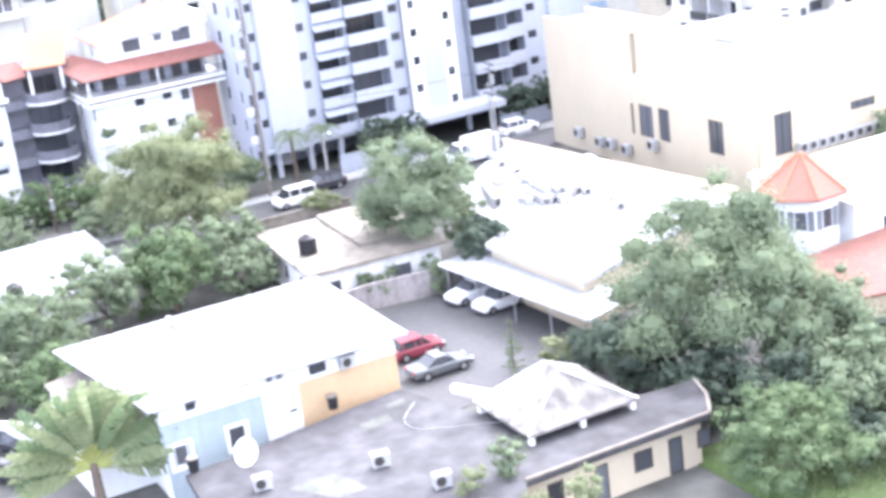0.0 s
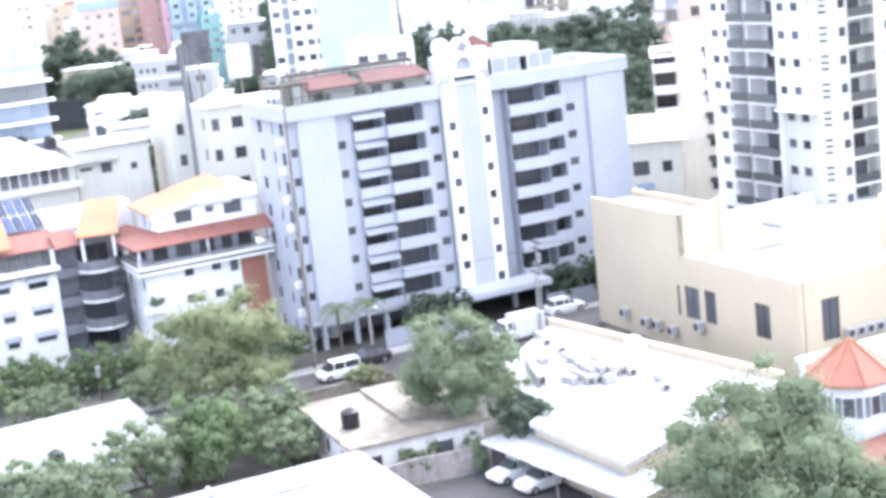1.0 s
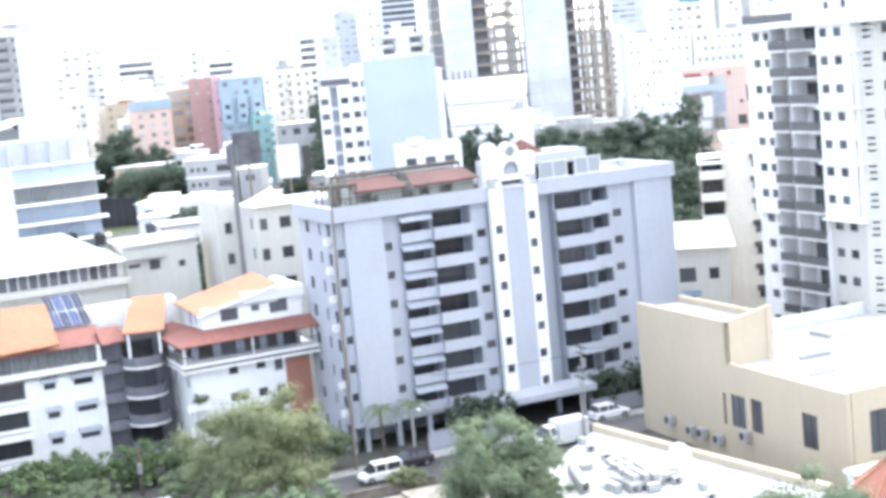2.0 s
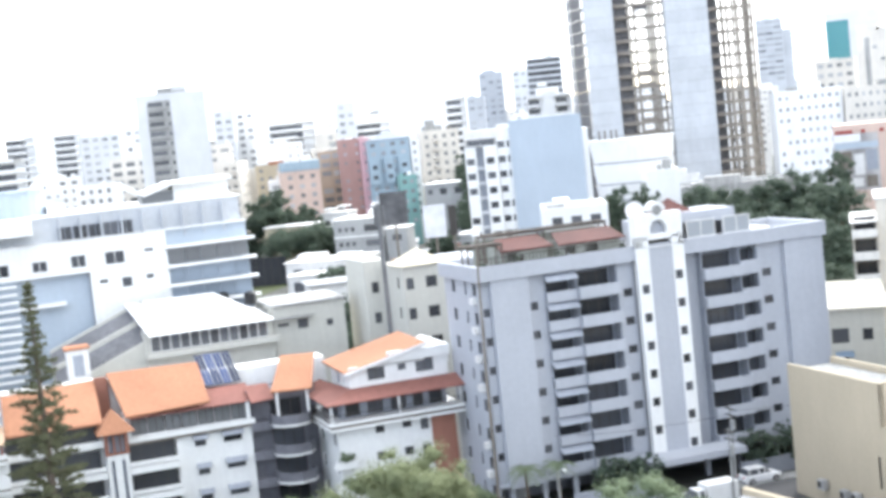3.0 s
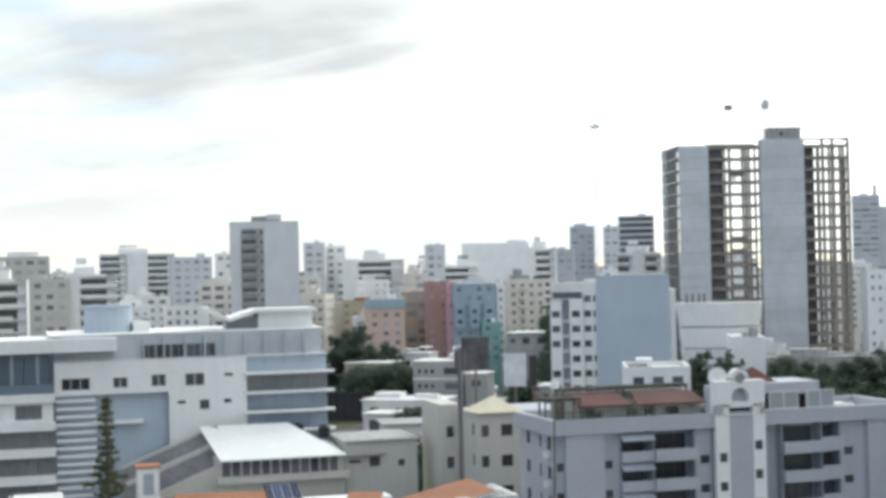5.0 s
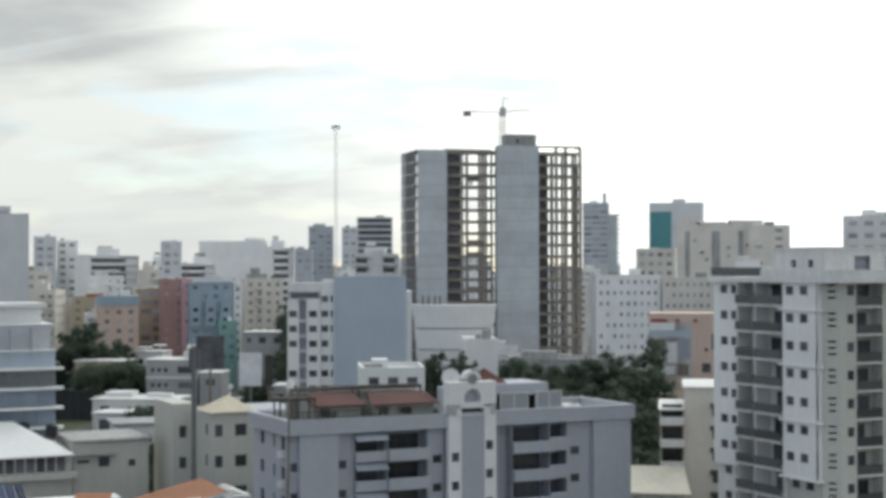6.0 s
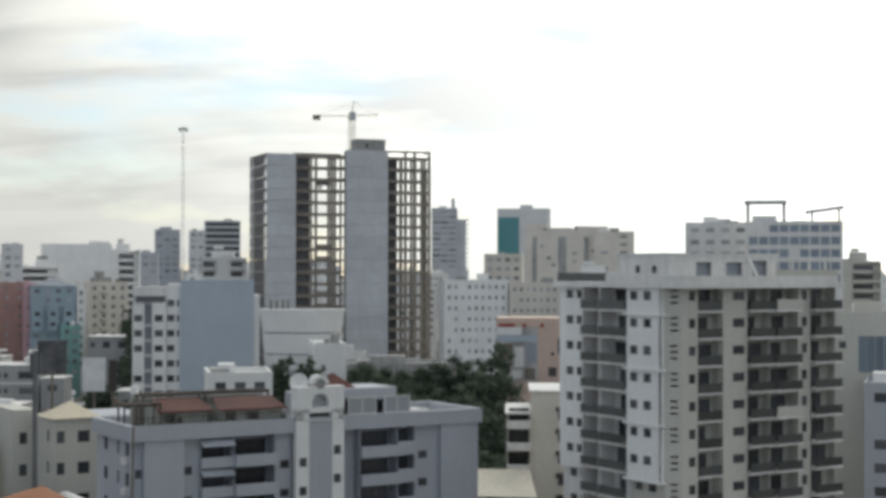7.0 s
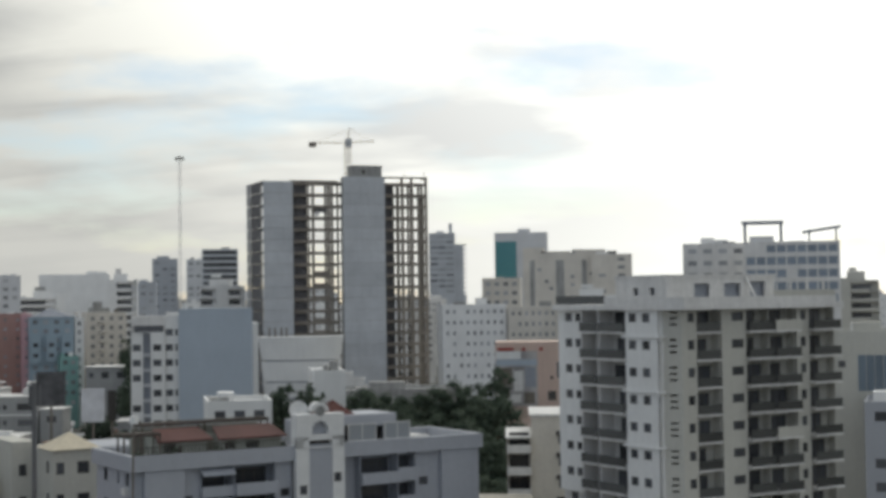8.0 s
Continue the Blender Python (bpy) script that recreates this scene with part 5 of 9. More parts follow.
def near_house():
    b = at_grid("two_storey_house", "two-storey house with white sheet roof, blue and ochre walls", "house", 20.0, 81.6, 36.4)
    W, D = 15.4, 13.0
    F = Face("front", W, D)
    # painted stretches of the wall over the neighbour's roof
    for s0, s1, z0, z1, mat, holes in ((0, 6.35, 0, 5.2, PALEBLUE, [(-0.3 + 0.8, 1.3, 2.3, 3.6), (3.9, 5.0, 2.3, 3.7)]), (6.35, 8.7, 0, 5.2, WHITE, [(7.9, 8.5, 3.35, 3.65)]), (8.7, W, 0, 5.2, YELLOW, []),
                                       (0, W, 5.2, 6.5, WHITE, [(6.75, 7.25, 5.75, 6.3), (7.4, 7.9, 5.75, 6.3), (9.5, 10.8, 5.3, 6.4), (1.6, 2.3, 5.5, 6.2)])):
        bm = bmesh.new()
        holed(bm, F, s0, s1, z0, z1, 0.0, -0.25, holes)
        part("front_wall", bm, mat, b)
        for a, c, e, f in holes:
            F.window(b, (a + c) / 2, -0.1, (e + f) / 2, c - a, f - e, GLASS, WHITE)
    for s, z in ((0.9, 2.95), (4.45, 3.0)):
        bm = bmesh.new()
        holed(bm, F, s - 0.75, s + 0.75, z - 0.9, z + 0.9, 0.06, 0.002, [(s - 0.56, s + 0.56, z - 0.7, z + 0.7)])
        part("window_surround", bm, WHITE, b)
    bm = bmesh.new()
    box(bm, 0, 0.25, 0.25, D, 0, 6.5); box(bm, W - 0.25, W, 0.25, D, 0, 6.5); box(bm, 0.25, W - 0.25, D - 0.25, D, 0, 6.5)
    part("side_wall", bm, WHITE, b)
    wall_box(b, "core_wall", 0.4, W - 0.4, 0.6, D - 0.4, 0, 6.4, OFFWHITE)
    # low hipped sheet roof
    bm = bmesh.new()
    o, z, zr = 0.75, 6.55, 7.35
    a = [(-o, -o, z), (W + o, -o, z), (W + o, D + o, z), (-o - 2.0, D + o, z)]
    r = [(4.5, D / 2, zr), (W - 4.0, D / 2, zr)]
    hull(bm, a + r + [(x, y, z - 0.14) for x, y, z in a], [(0, 1, 5, 4), (1, 2, 5), (2, 3, 4, 5), (3, 0, 4), (0, 6, 7, 1), (1, 7, 8, 2), (2, 8, 9, 3), (3, 9, 6, 0), (9, 8, 7, 6)])
    part("roof", bm, METALROOF, b)
    for i, (x0, y0, x1, y1, zz) in enumerate(((6.0, 7.6, 10.5, 7.9, 7.36), (3.2, 4.6, 12.2, 4.85, 7.18), (4.6, 8.8, 4.85, 12.0, 7.3), (1.2, 5.0, 1.45, 10.5, 6.95))):
        wall_box(b, "roof_seam", x0, x1, y0, y1, zz - 0.35, zz + 0.06, CONCRETE)
    bm = bmesh.new()
    slab(bm, [(-4.0, 3.5, 5.1), (-0.9, 3.5, 5.6)], [(-0.9, 12.0, 5.6), (-4.0, 12.0, 5.1)], 0.1)
    part("lean_to_roof", bm, CONCDARK, b)
    wall_box(b, "lean_to_wall", -3.8, 0.0, 3.8, 11.8, 0, 4.95, WHITE)
    return b


near_house()


def low_building():
    b = at_grid("low_house", "single-storey house with wide stained dark flat roof", "house", 20.0, 79.4, TURN)
    # footprint in metres from the corner by the two-storey house
    poly = [(-2.0, -22.0), (10.0, -22.0), (14.4, -15.0), (26.7, -15.0), (28.0, -13.0), (28.8, -10.7), (25.0, -10.2), (16.4, -5.0), (14.8, 0.9), (0.0, -1.2)]
    bm = bmesh.new()
    prism(bm, poly, 2.95, 3.3)
    part("roof_slab", bm, DARKROOF, b, "stained dark roof slab")
    bm = bmesh.new()
    inner = [(-1.6, -21.5), (9.8, -21.5), (14.9, -14.3), (26.3, -14.3), (27.4, -12.8), (28.2, -11.1), (24.8, -10.7), (16.0, -5.6), (14.2, 0.2), (0.4, -1.8)]
    prism(bm, inner, 0.0, 2.95)
    part("wall", bm, CREAM, b)
    # windows under the eaves of the wing, which runs along y = -14.3
    for s, w, h, z in ((1.6, 1.0, 2.2, 1.15), (4.6, 0.8, 2.2, 1.15), (7.4, 1.2, 1.2, 1.6), (9.6, 0.9, 2.2, 1.15), (11.6, 0.9, 1.1, 1.6)):
        f = placed("window", frame_mesh(w, h, DARKTRIM), b, 14.9 + s, -14.33, z)
        placed("pane", pane_mesh(w - 0.1, h - 0.1, GLASS), f, 0, 0.01, 0)
    # low kerb round the roof, patches of newer membrane
    bm = bmesh.new()
    for p, q in zip(poly[2:5], poly[3:6]):
        p, q = Vector((*p, 3.3)), Vector((*q, 3.3))
        t = (q - p).normalized()
        nrm = Vector((-t.y, t.x, 0)) * 0.2
        hull(bm, [p, q, q + nrm, p + nrm] + [v + Vector((0, 0, 0.12)) for v in (p, q, q + nrm, p + nrm)], BOXFACES)
    part("roof_kerb", bm, CONCDARK, b)
    patch_mat = paint("pale_roof_patch", (0.095, 0.099, 0.087), var=0.4, grain=1.0, streak=0.0)
    for pts in ([(4.0, -6.9), (6.8, -6.9), (7.6, -9.9), (5.7, -9.8)], [(10.4, -3.2), (12.4, -3.0), (12.6, -1.9), (10.6, -2.1)], [(13.0, -1.4), (14.2, -1.2), (14.3, -0.5), (13.0, -0.7)]):
        bm = bmesh.new()
        prism(bm, pts, 3.302, 3.312)
        part("roof_patch", bm, patch_mat, b)
    bm = bmesh.new()
    pts = [Vector((14.6 - 1.9 * math.sin(0.36 * i) + 0.45 * max(0, i - 6), -1.6 - 0.62 * i, 3.33)) for i in range(15)]
    strand(bm, pts, 0.022, 6)
    part("roof_hose", bm, CONCRETE, b, "white hose lying on the roof")
    return b


low_building()


def pavilion():
    b = at_grid("roof_pavilion", "square open pavilion with weathered white hipped roof", "pavilion", 36.62, 67.66, TURN)
    W, D = 7.4, 6.3
    bm = bmesh.new()
    o = 0.0
    a = [(-o, -o, 4.0), (W + o, -o, 4.0), (W + o, D + o, 4.0), (-o, D + o, 4.0)]
    hull(bm, a + [(W / 2, D / 2 - 0.8, 6.15), (W / 2, D / 2 + 0.8, 6.25)] + [(x, y, 3.84) for x, y, z in a], [(0, 1, 4), (1, 2, 5, 4), (2, 3, 5), (3, 0, 4, 5), (0, 6, 7, 1), (1, 7, 8, 2), (2, 8, 9, 3), (3, 9, 6, 0), (9, 8, 7, 6)])
    part("roof", bm, paint("stained_white_roof", (0.24, 0.225, 0.205), var=0.75, grain=0.9, streak=0.1), b)
    for k, side in enumerate((-0.8, -0.8, 0.8, 0.8)):
        bm = bmesh.new()
        tube(bm, a[k], (W / 2, D / 2 + side, 6.2), 0.06, 0.06, 6)
        part("hip_ridge", bm, OFFWHITE, b)
    for x, y in ((0.3, 0.3), (W / 2, 0.3), (W - 0.3, 0.3), (0.3, D - 0.3), (W - 0.3, D - 0.3), (W - 0.3, D / 2)):
        wall_box(b, "post", x - 0.15, x + 0.15, y - 0.15, y + 0.15, 3.3, 3.86, WHITE)
    return b


pavilion()


def carport():
    b = at_grid("carport", "white sheet carport over the parking yard", "carport", 48.6, 101.0, 36.7 - 84.0)
    # x runs from the far end to the near end, y away from the yard
    bm = bmesh.new()
    slab(bm, [(0, 0, 2.75), (18.6, -0.2, 2.75)], [(18.4, 4.2, 3.05), (0.3, 4.2, 3.05)], 0.1)
    part("roof", bm, METALROOF, b)
    bm = bmesh.new()
    box(bm, 0.0, 18.5, -0.12, -0.04, 2.5, 2.76)
    part("fascia", bm, OFFWHITE, b)
    for i in range(5):
        bm = bmesh.new()
        tube(bm, (0.6 + 4.3 * i, 0.25, 0), (0.6 + 4.3 * i, 0.25, 2.66), 0.07, 0.07, 8)
        part("post", bm, STEEL, b)
    return b


carport()


def flat_roof_store():
    b = at_grid("flat_roof_building", "low building with bright white flat roof", "building", 52.4, 86.3, 36.7 + 3.5)
    bm = bmesh.new()
    prism(bm, [(0.3, 0.3), (19.7, 6.2), (17.2, 35.2), (7.8, 27.6), (4.4, 20.8), (4.0, 14.7), (0.3, 12.2)], 0.0, 3.6)
    part("wall", bm, CREAM, b)
    bm = bmesh.new()
    prism(bm, [(0, 0), (20.0, 6.0), (17.5, 35.6), (7.5, 28.0), (4.1, 21.0), (3.7, 15.0), (0, 12.5)], 3.6, 4.0)
    part("roof_slab", bm, WHITEROOF, b)
    # raised deck that carries the cooling units
    bm = bmesh.new()
    prism(bm, [(8.6, 16.4), (13.4, 17.0), (13.2, 23.4), (8.7, 20.8)], 4.4, 4.72)
    part("machine_deck", bm, CONCRETE, b)
    for x, y in ((8.9, 16.8), (13.0, 17.3), (12.9, 22.8), (9.0, 20.4), (11.0, 19.0)):
        wall_box(b, "deck_pier", x - 0.2, x + 0.2, y - 0.2, y + 0.2, 4.0, 4.4, CONCRETE)
    bm = bmesh.new()
    prism(bm, [(19.4, 6.0), (20.0, 6.0), (17.6, 35.6), (17.0, 35.4)], 4.0, 4.6)
    part("parapet", bm, CREAM, b)
    for k in range(7):
        x = 1.5 + 2.5 * k
        wall_box(b, "roof_seam", x, x + 0.09, 0.4 + 0.31 * x, min(27.0, 12.0 + 1.35 * x), 4.0, 4.05, CONCRETE)
    for k in range(3):
        wall_box(b, "roof_pipe", 5.0 + 0.3 * k, 16.5, 9.0 + 4.0 * k, 9.08 + 4.0 * k, 4.06, 4.14, STEEL)
    # narrow yard roof against the cream building
    bm = bmesh.new()
    prism(bm, [(20.6, 5.0), (23.6, 4.6), (22.0, 36.0), (17.5, 37.5)], 0.0, 2.4)
    part("side_roof", bm, CONCRETE, b)
    return b


flat_roof_store()


def ac_unit(u, v, z, turn=0.0, w=0.95, d=0.5, h=0.75):
    e = thing("air_conditioner", "boxy white outdoor air-conditioning unit with round fan grille", "air conditioner", *grid(u, v), z, TURN + turn, "outdoor cooling units")
    placed("casing", shared(("ac", w, d, h), [paint("white_unit_casing", (0.36, 0.36, 0.355), rough=0.5, var=0.06, streak=0.05) if "acm" not in MESHES else MESHES["acm"]], lambda bm: (box(bm, -w / 2, w / 2, -d / 2, d / 2, 0.08, h), box(bm, -w / 2 + 0.05, -w / 2 + 0.12, -d / 2, d / 2, 0, 0.08), box(bm, w / 2 - 0.12, w / 2 - 0.05, -d / 2, d / 2, 0, 0.08))), e, 0, 0, 0)
    placed("fan_grille", shared(("acg", w, d, h), [DARKTRIM], lambda bm: tube(bm, (-0.12, -d / 2 - 0.02, h * 0.54), (-0.12, -d / 2 + 0.02, h * 0.54), h * 0.34, h * 0.34, 14)), e, 0, 0, 0)
    return e


for u, v, z, turn in ((22.9, 73.4, 3.3, -12), (29.2, 71.4, 3.3, -12), (30.7, 66.9, 3.3, -12), (32.0, 81.25, 5.3, 0)):
    ac_unit(u, v, z, turn, 1.0, 0.55, 0.85)
rr = random.Random(11)
for i in range(6):
    for j in range(3):
        ac_unit(60.6 + 0.75 * j + 0.15 * i + rr.uniform(-.1, .1), 104.2 + 1.05 * i - 0.3 * j, 4.72, rr.choice((0, 90, 90)), 0.8, 0.5, 0.55)
for i in range(9):
    ac_unit(64.0 + rr.uniform(-1, 1.5), 98.0 + 2.6 * i + rr.uniform(-.4, .4), 4.0, rr.choice((0, 90)), 0.9, 0.5, 0.65)
for i in range(6):
    ac_unit(57.0 + 0.35 * i, 106.2 + 1.0 * i, 4.0, 20, 0.8, 0.6, 1.0)
for i in range(16):
    ac_unit(58.6 + rr.uniform(0, 6.4), 102.6 + rr.uniform(0, 9.4), 4.0, rr.choice((0, 90, 180, 45)), rr.uniform(0.7, 1.1), 0.6, rr.uniform(0.6, 1.0))
for v, z in ((127.3, 1.2), (123.5, 0.9), (121.6, 1.0), (118.9, 0.9), (114.5, 2.1)):
    ac_unit(78.55, v, max(z, 0.0) + 0.3, -90, 1.0, 0.6, 1.0)
for i in range(9):
    ac_unit(83.9 + 1.05 * i, 99.7, 3.6, 0, 0.9, 0.6, 0.9)


def dish(x, y, z, r, turn, tilt, label="white satellite dish on a short mast"):
    e = thing("satellite_dish", label, "satellite dish", x, y, z, turn, "satellite dishes")
    bm = bmesh.new()
    rings = 5
    prev = None
    m = Matrix.Translation((0, 0, r * 1.1)) @ Matrix.Rotation(radians(tilt), 4, "X")
    for k in range(rings + 1):
        q = k / rings
        ring = [bm.verts.new(m @ Vector((r * q * math.cos(6.283 * i / 20), r * q * math.sin(6.283 * i / 20), 0.28 * r * q * q))) for i in range(20)] if k else [bm.verts.new(m @ Vector((0, 0, 0)))]
        if k == 1:
            for i in range(20):
                bm.faces.new((prev[0], ring[i], ring[(i + 1) % 20]))
        elif k > 1:
            for i in range(20):
                bm.faces.new((prev[i], ring[i], ring[(i + 1) % 20], prev[(i + 1) % 20]))
        prev = ring
    bmesh.ops.solidify(bm, geom=bm.faces[:], thickness=0.03)
    part("reflector", bm, WHITE, e)
    bm = bmesh.new()
    tube(bm, (0, 0, 0), (0, 0, r * 1.1), 0.05, 0.05, 8)
    tube(bm, m @ Vector((0, -r * 0.9, 0.25 * r)), m @ Vector((0, 0, r * 0.8)), 0.03, 0.02, 6)
    part("mast", bm, STEEL, e)
    return e


dish(*grid(23.4, 76.6), 3.3, 0.85, TURN - 60, 62)


def tank_house():
    b = at_grid("old_flat_roof_house", "old white house with dusty flat roof", "house", 39.4, 104.6, TURN - 4)
    W, D = 10.8, 13.0
    F, L = Face("front", W, D), Face("left", W, D)
    win_bay(b, F, 0, W, 0, 3.3, [0.2], [(1.6, 1.3), (4.2, 1.0), (7.4, 1.6)], OFFWHITE, sill=0.9, h=1.3)
    win_bay(b, L, 0.35, D, 0, 3.3, [0.2], [(3.0, 1.2), (7, 1.2)], OFFWHITE, sill=0.9, h=1.3)
    wall_box(b, "back_wall", 0.35, W, D - 0.3, D, 0, 3.3, OFFWHITE)
    wall_box(b, "right_wall", W - 0.3, W, 0.36, D - 0.3, 0, 3.3, OFFWHITE)
    bm = bmesh.new()
    box(bm, -0.5, W + 0.5, -0.5, D + 0.4, 3.3, 3.55)
    part("roof_slab", bm, DIRT, b)
    bm = bmesh.new()
    box(bm, 5.2, W + 0.4, 3.0, D + 0.3, 3.55, 3.85)
    part("upper_roof_slab", bm, DIRT, b)
    return b


tank_house()


def water_tank(u, v, z, r=0.65, h=1.5, label="black plastic water tank with ribbed sides"):
    e = at_grid("water_tank", label, "water tank", u, v)
    e.location.z = z
    bm = bmesh.new()
    rings = []
    for i in range(5):
        z0 = h * 0.82 * i / 5
        rings += [(r, z0), (r, z0 + h * 0.12), (r * 0.95, z0 + h * 0.135), (r * 0.95, z0 + h * 0.155)]
    rings += [(r * 0.98, h * 0.82), (r * 0.5, h * 0.95)]
    last = None
    for rad, zz in rings:
        ring = [bm.verts.new((rad * math.cos(0.349 * k), rad * math.sin(0.349 * k), zz)) for k in range(18)]
        if last:
            for k in range(18):
                bm.faces.new((last[k], last[(k + 1) % 18], ring[(k + 1) % 18], ring[k]))
        else:
            bm.faces.new(ring[::-1])
        last = ring
    bm.faces.new(last)
    part("tank_body", bm, BLACK, e)
    bm = bmesh.new()
    tube(bm, (0, 0, h * 0.95), (0, 0, h), r * 0.3, r * 0.28, 14)
    part("lid", bm, BLACK, e)
    return e


water_tank(41.2, 109.2, 3.55, 0.75, 1.6)


def yard_wall(name, label, pts, h, mat, thick=0.2):
    """A free-standing wall through the grid points."""
    w = thing(name, label, "wall", 0, 0, 0, TURN, kind="structure")
    for (ua, va), (ub, vb) in zip(pts, pts[1:]):
        a, c = Vector((ua, va, 0)), Vector((ub, vb, 0))
        t = (c - a).normalized()
        n = Vector((-t.y, t.x, 0)) * thick / 2
        bm = bmesh.new()
        hull(bm, [a - n, c - n, c + n, a + n] + [q + Vector((0, 0, h)) for q in (a - n, c - n, c + n, a + n)], BOXFACES)
        n *= 1.5
        hull(bm, [q + Vector((0, 0, h)) for q in (a - n, c - n, c + n, a + n)] + [q + Vector((0, 0, h + 0.1)) for q in (a - n, c - n, c + n, a + n)], BOXFACES)
        part("wall_panel", bm, mat, w)
    return w


yard_wall("wall_parking", "dusty pinkish rendered wall along the parking yard", [(35.5, 101.8), (43.0, 102.6), (52.0, 101.2)], 2.0, paint("dusty_pink_render", (0.30, 0.272, 0.262), var=0.3, streak=0.25))
yard_wall("wall_street", "low dusty street wall", [(-20, 129.8), (30, 129.8), (54, 129.8)], 0.8, DIRT)
yard_wall("wall_garden", "cream garden wall beside the villa", [(56.0, 59.5), (62.3, 69.0), (70.0, 66.0)], 1.8, CREAM)
yard_wall("wall_left_yard", "gray yard wall", [(11.0, 99.5), (16.0, 94.5), (16.4, 86.0)], 2.0, OFFWHITE)


def left_white_house():
    b = at_grid("white_roof_house", "low white house with sloping white sheet roof", "house", 15.0, 117.5, TURN + 3)
    W, D = 14.0, 12.0
    F, L = Face("front", W, D), Face("left", W, D)
    win_bay(b, F, 0, W, 0, 3.0, [0.1], [(2.0, 1.3), (5.6, 1.3), (9.6, 1.3)], WHITE, sill=0.8, h=1.4)
    bm = bmesh.new()
    box(bm, 0, 0.3, 0.36, D, 0, 3.0); box(bm, W - 0.3, W, 0.36, D, 0, 3.0); box(bm, 0.3, W - 0.3, D - 0.3, D, 0, 3.0)
    part("wall", bm, WHITE, b)
    bm = bmesh.new()
    slab(bm, [(-0.5, -0.6, 2.8), (W + 0.4, -0.6, 2.8)], [(W + 0.4, D + 0.4, 3.9), (-0.5, D + 0.4, 3.9)], 0.14)
    part("roof", bm, METALROOF, b)
    return b


left_white_house()
water_tank(19.6, 117.9, 3.3, 0.7, 1.5, "black water tank on the white sheet roof")


def louvres(bm):
    """One shutter leaf with a sawtooth face."""
    prof = [(0.03, -0.75)]
    for i in range(12):
        z = -0.75 + 0.125 * i
        prof += [(-0.05, z), (-0.02, z + 0.115)]
    prof += [(0.03, 0.75)]
    n = len(prof)
    hull(bm, [(-0.22, y, z) for y, z in prof] + [(0.22, y, z) for y, z in prof], [(i, (i + 1) % n, n + (i + 1) % n, n + i) for i in range(n)] + [tuple(range(n))[::-1], tuple(range(n, 2 * n))])


def villa():
    b = at_grid("turret_villa", "white villa with eight-sided turret under an orange tiled roof", "house", 69.4, 82.8)
    n = 8
    ring = lambda r, off=22.5: [(r * math.cos(radians(off + 45 * i)), r * math.sin(radians(off + 45 * i))) for i in range(n)]
    bm = bmesh.new()
    prism(bm, ring(2.7), 0, 7.4)
    part("turret_wall", bm, WHITE, b)
    bm = bmesh.new()
    r = ring(3.5)
    hull(bm, [(x, y, 7.4) for x, y in r] + [(0, 0, 10.0)] + [(x, y, 7.25) for x, y in r], [(i, (i + 1) % n, n) for i in range(n)] + [(n + 1 + i, n + 1 + (i + 1) % n, (i + 1) % n, i) for i in range(n)] + [tuple(range(n + 1, 2 * n + 1))[::-1]])
    part("turret_roof", bm, paint("salmon_roof_tile", (0.31, 0.132, 0.095), var=0.12, grain=3, bump=0.08), b)
    for x, y in r:
        bm = bmesh.new()
        tube(bm, (x, y, 7.45), (0, 0, 10.03), 0.08, 0.08, 6)
        part("hip_ridge", bm, TILE, b)
    for k in (180, 225, 270, 315):
        a = radians(k)
        rad = 2.7 * math.cos(radians(22.5))
        x, y = (rad + 0.02) * math.cos(a), (rad + 0.02) * math.sin(a)
        f = placed("window", frame_mesh(0.9, 1.5, WHITE), b, x, y, 5.6, math.degrees(a) + 90)
        placed("pane", pane_mesh(0.8, 1.4, GLASS), f, 0, 0.0, 0)
        for s in (-0.72, 0.72):
            placed("shutter", shared(("shutter",), [paint("gray_shutter_paint", (0.16, 0.18, 0.19), rough=0.5)], louvres), f, s, 0, 0)
    # body and low tiled wing
    F = Face("front", 14, 12)
    bm = bmesh.new()
    holed(bm, Face("front", 14, 12), 1.8, 14.0, 0, 6.2, 3.4, 3.1, [(4.4, 5.1, 3.9, 4.8), (6.6, 7.6, 2.6, 4.0), (4.4, 5.1, 1.2, 2.2), (9.0, 10.2, 2.6, 4.0)])
    part("front_wall", bm, WHITE, b)
    for s0, s1, z0, z1 in ((4.4, 5.1, 3.9, 4.8), (6.6, 7.6, 2.6, 4.0), (4.4, 5.1, 1.2, 2.2), (9.0, 10.2, 2.6, 4.0)):
        F.window(b, (s0 + s1) / 2, 3.25, (z0 + z1) / 2, s1 - s0, z1 - z0, GLASS, DARKTRIM)
    wall_box(b, "body", 1.8, 14.0, -3.08, 8.0, 0, 6.2, WHITE)
    wall_box(b, "roof_terrace", 1.6, 14.2, -3.6, 8.2, 6.2, 6.45, OFFWHITE)
    bm = bmesh.new()
    holed(bm, F, 4.5, 11.0, 6.45, 8.2, 1.0, 0.8, [(5.2, 6.0, 6.6, 7.8), (6.6, 7.4, 6.6, 7.8), (8.0, 8.8, 6.6, 7.8)])
    box(bm, 4.4, 11.2, -1.2, 3.0, 8.2, 8.4)
    part("roof_loggia", bm, WHITE, b)
    bm = bmesh.new()
    slab(bm, [(-6.0, -9.6, 2.7), (3.5, -12.0, 2.7)], [(4.5, -3.5, 4.0), (-4.2, -4.2, 4.0)], 0.2)
    part("wing_roof", bm, paint("faded_terracotta_tile", (0.19, 0.088, 0.068), var=0.2, grain=3), b)
    bm = bmesh.new()
    prism(bm, [(-5.4, -9.0), (3.2, -11.2), (4.0, -3.6), (-3.8, -4.4)], 0, 2.55)
    part("wing_wall", bm, CREAM, b)
    return b


villa()


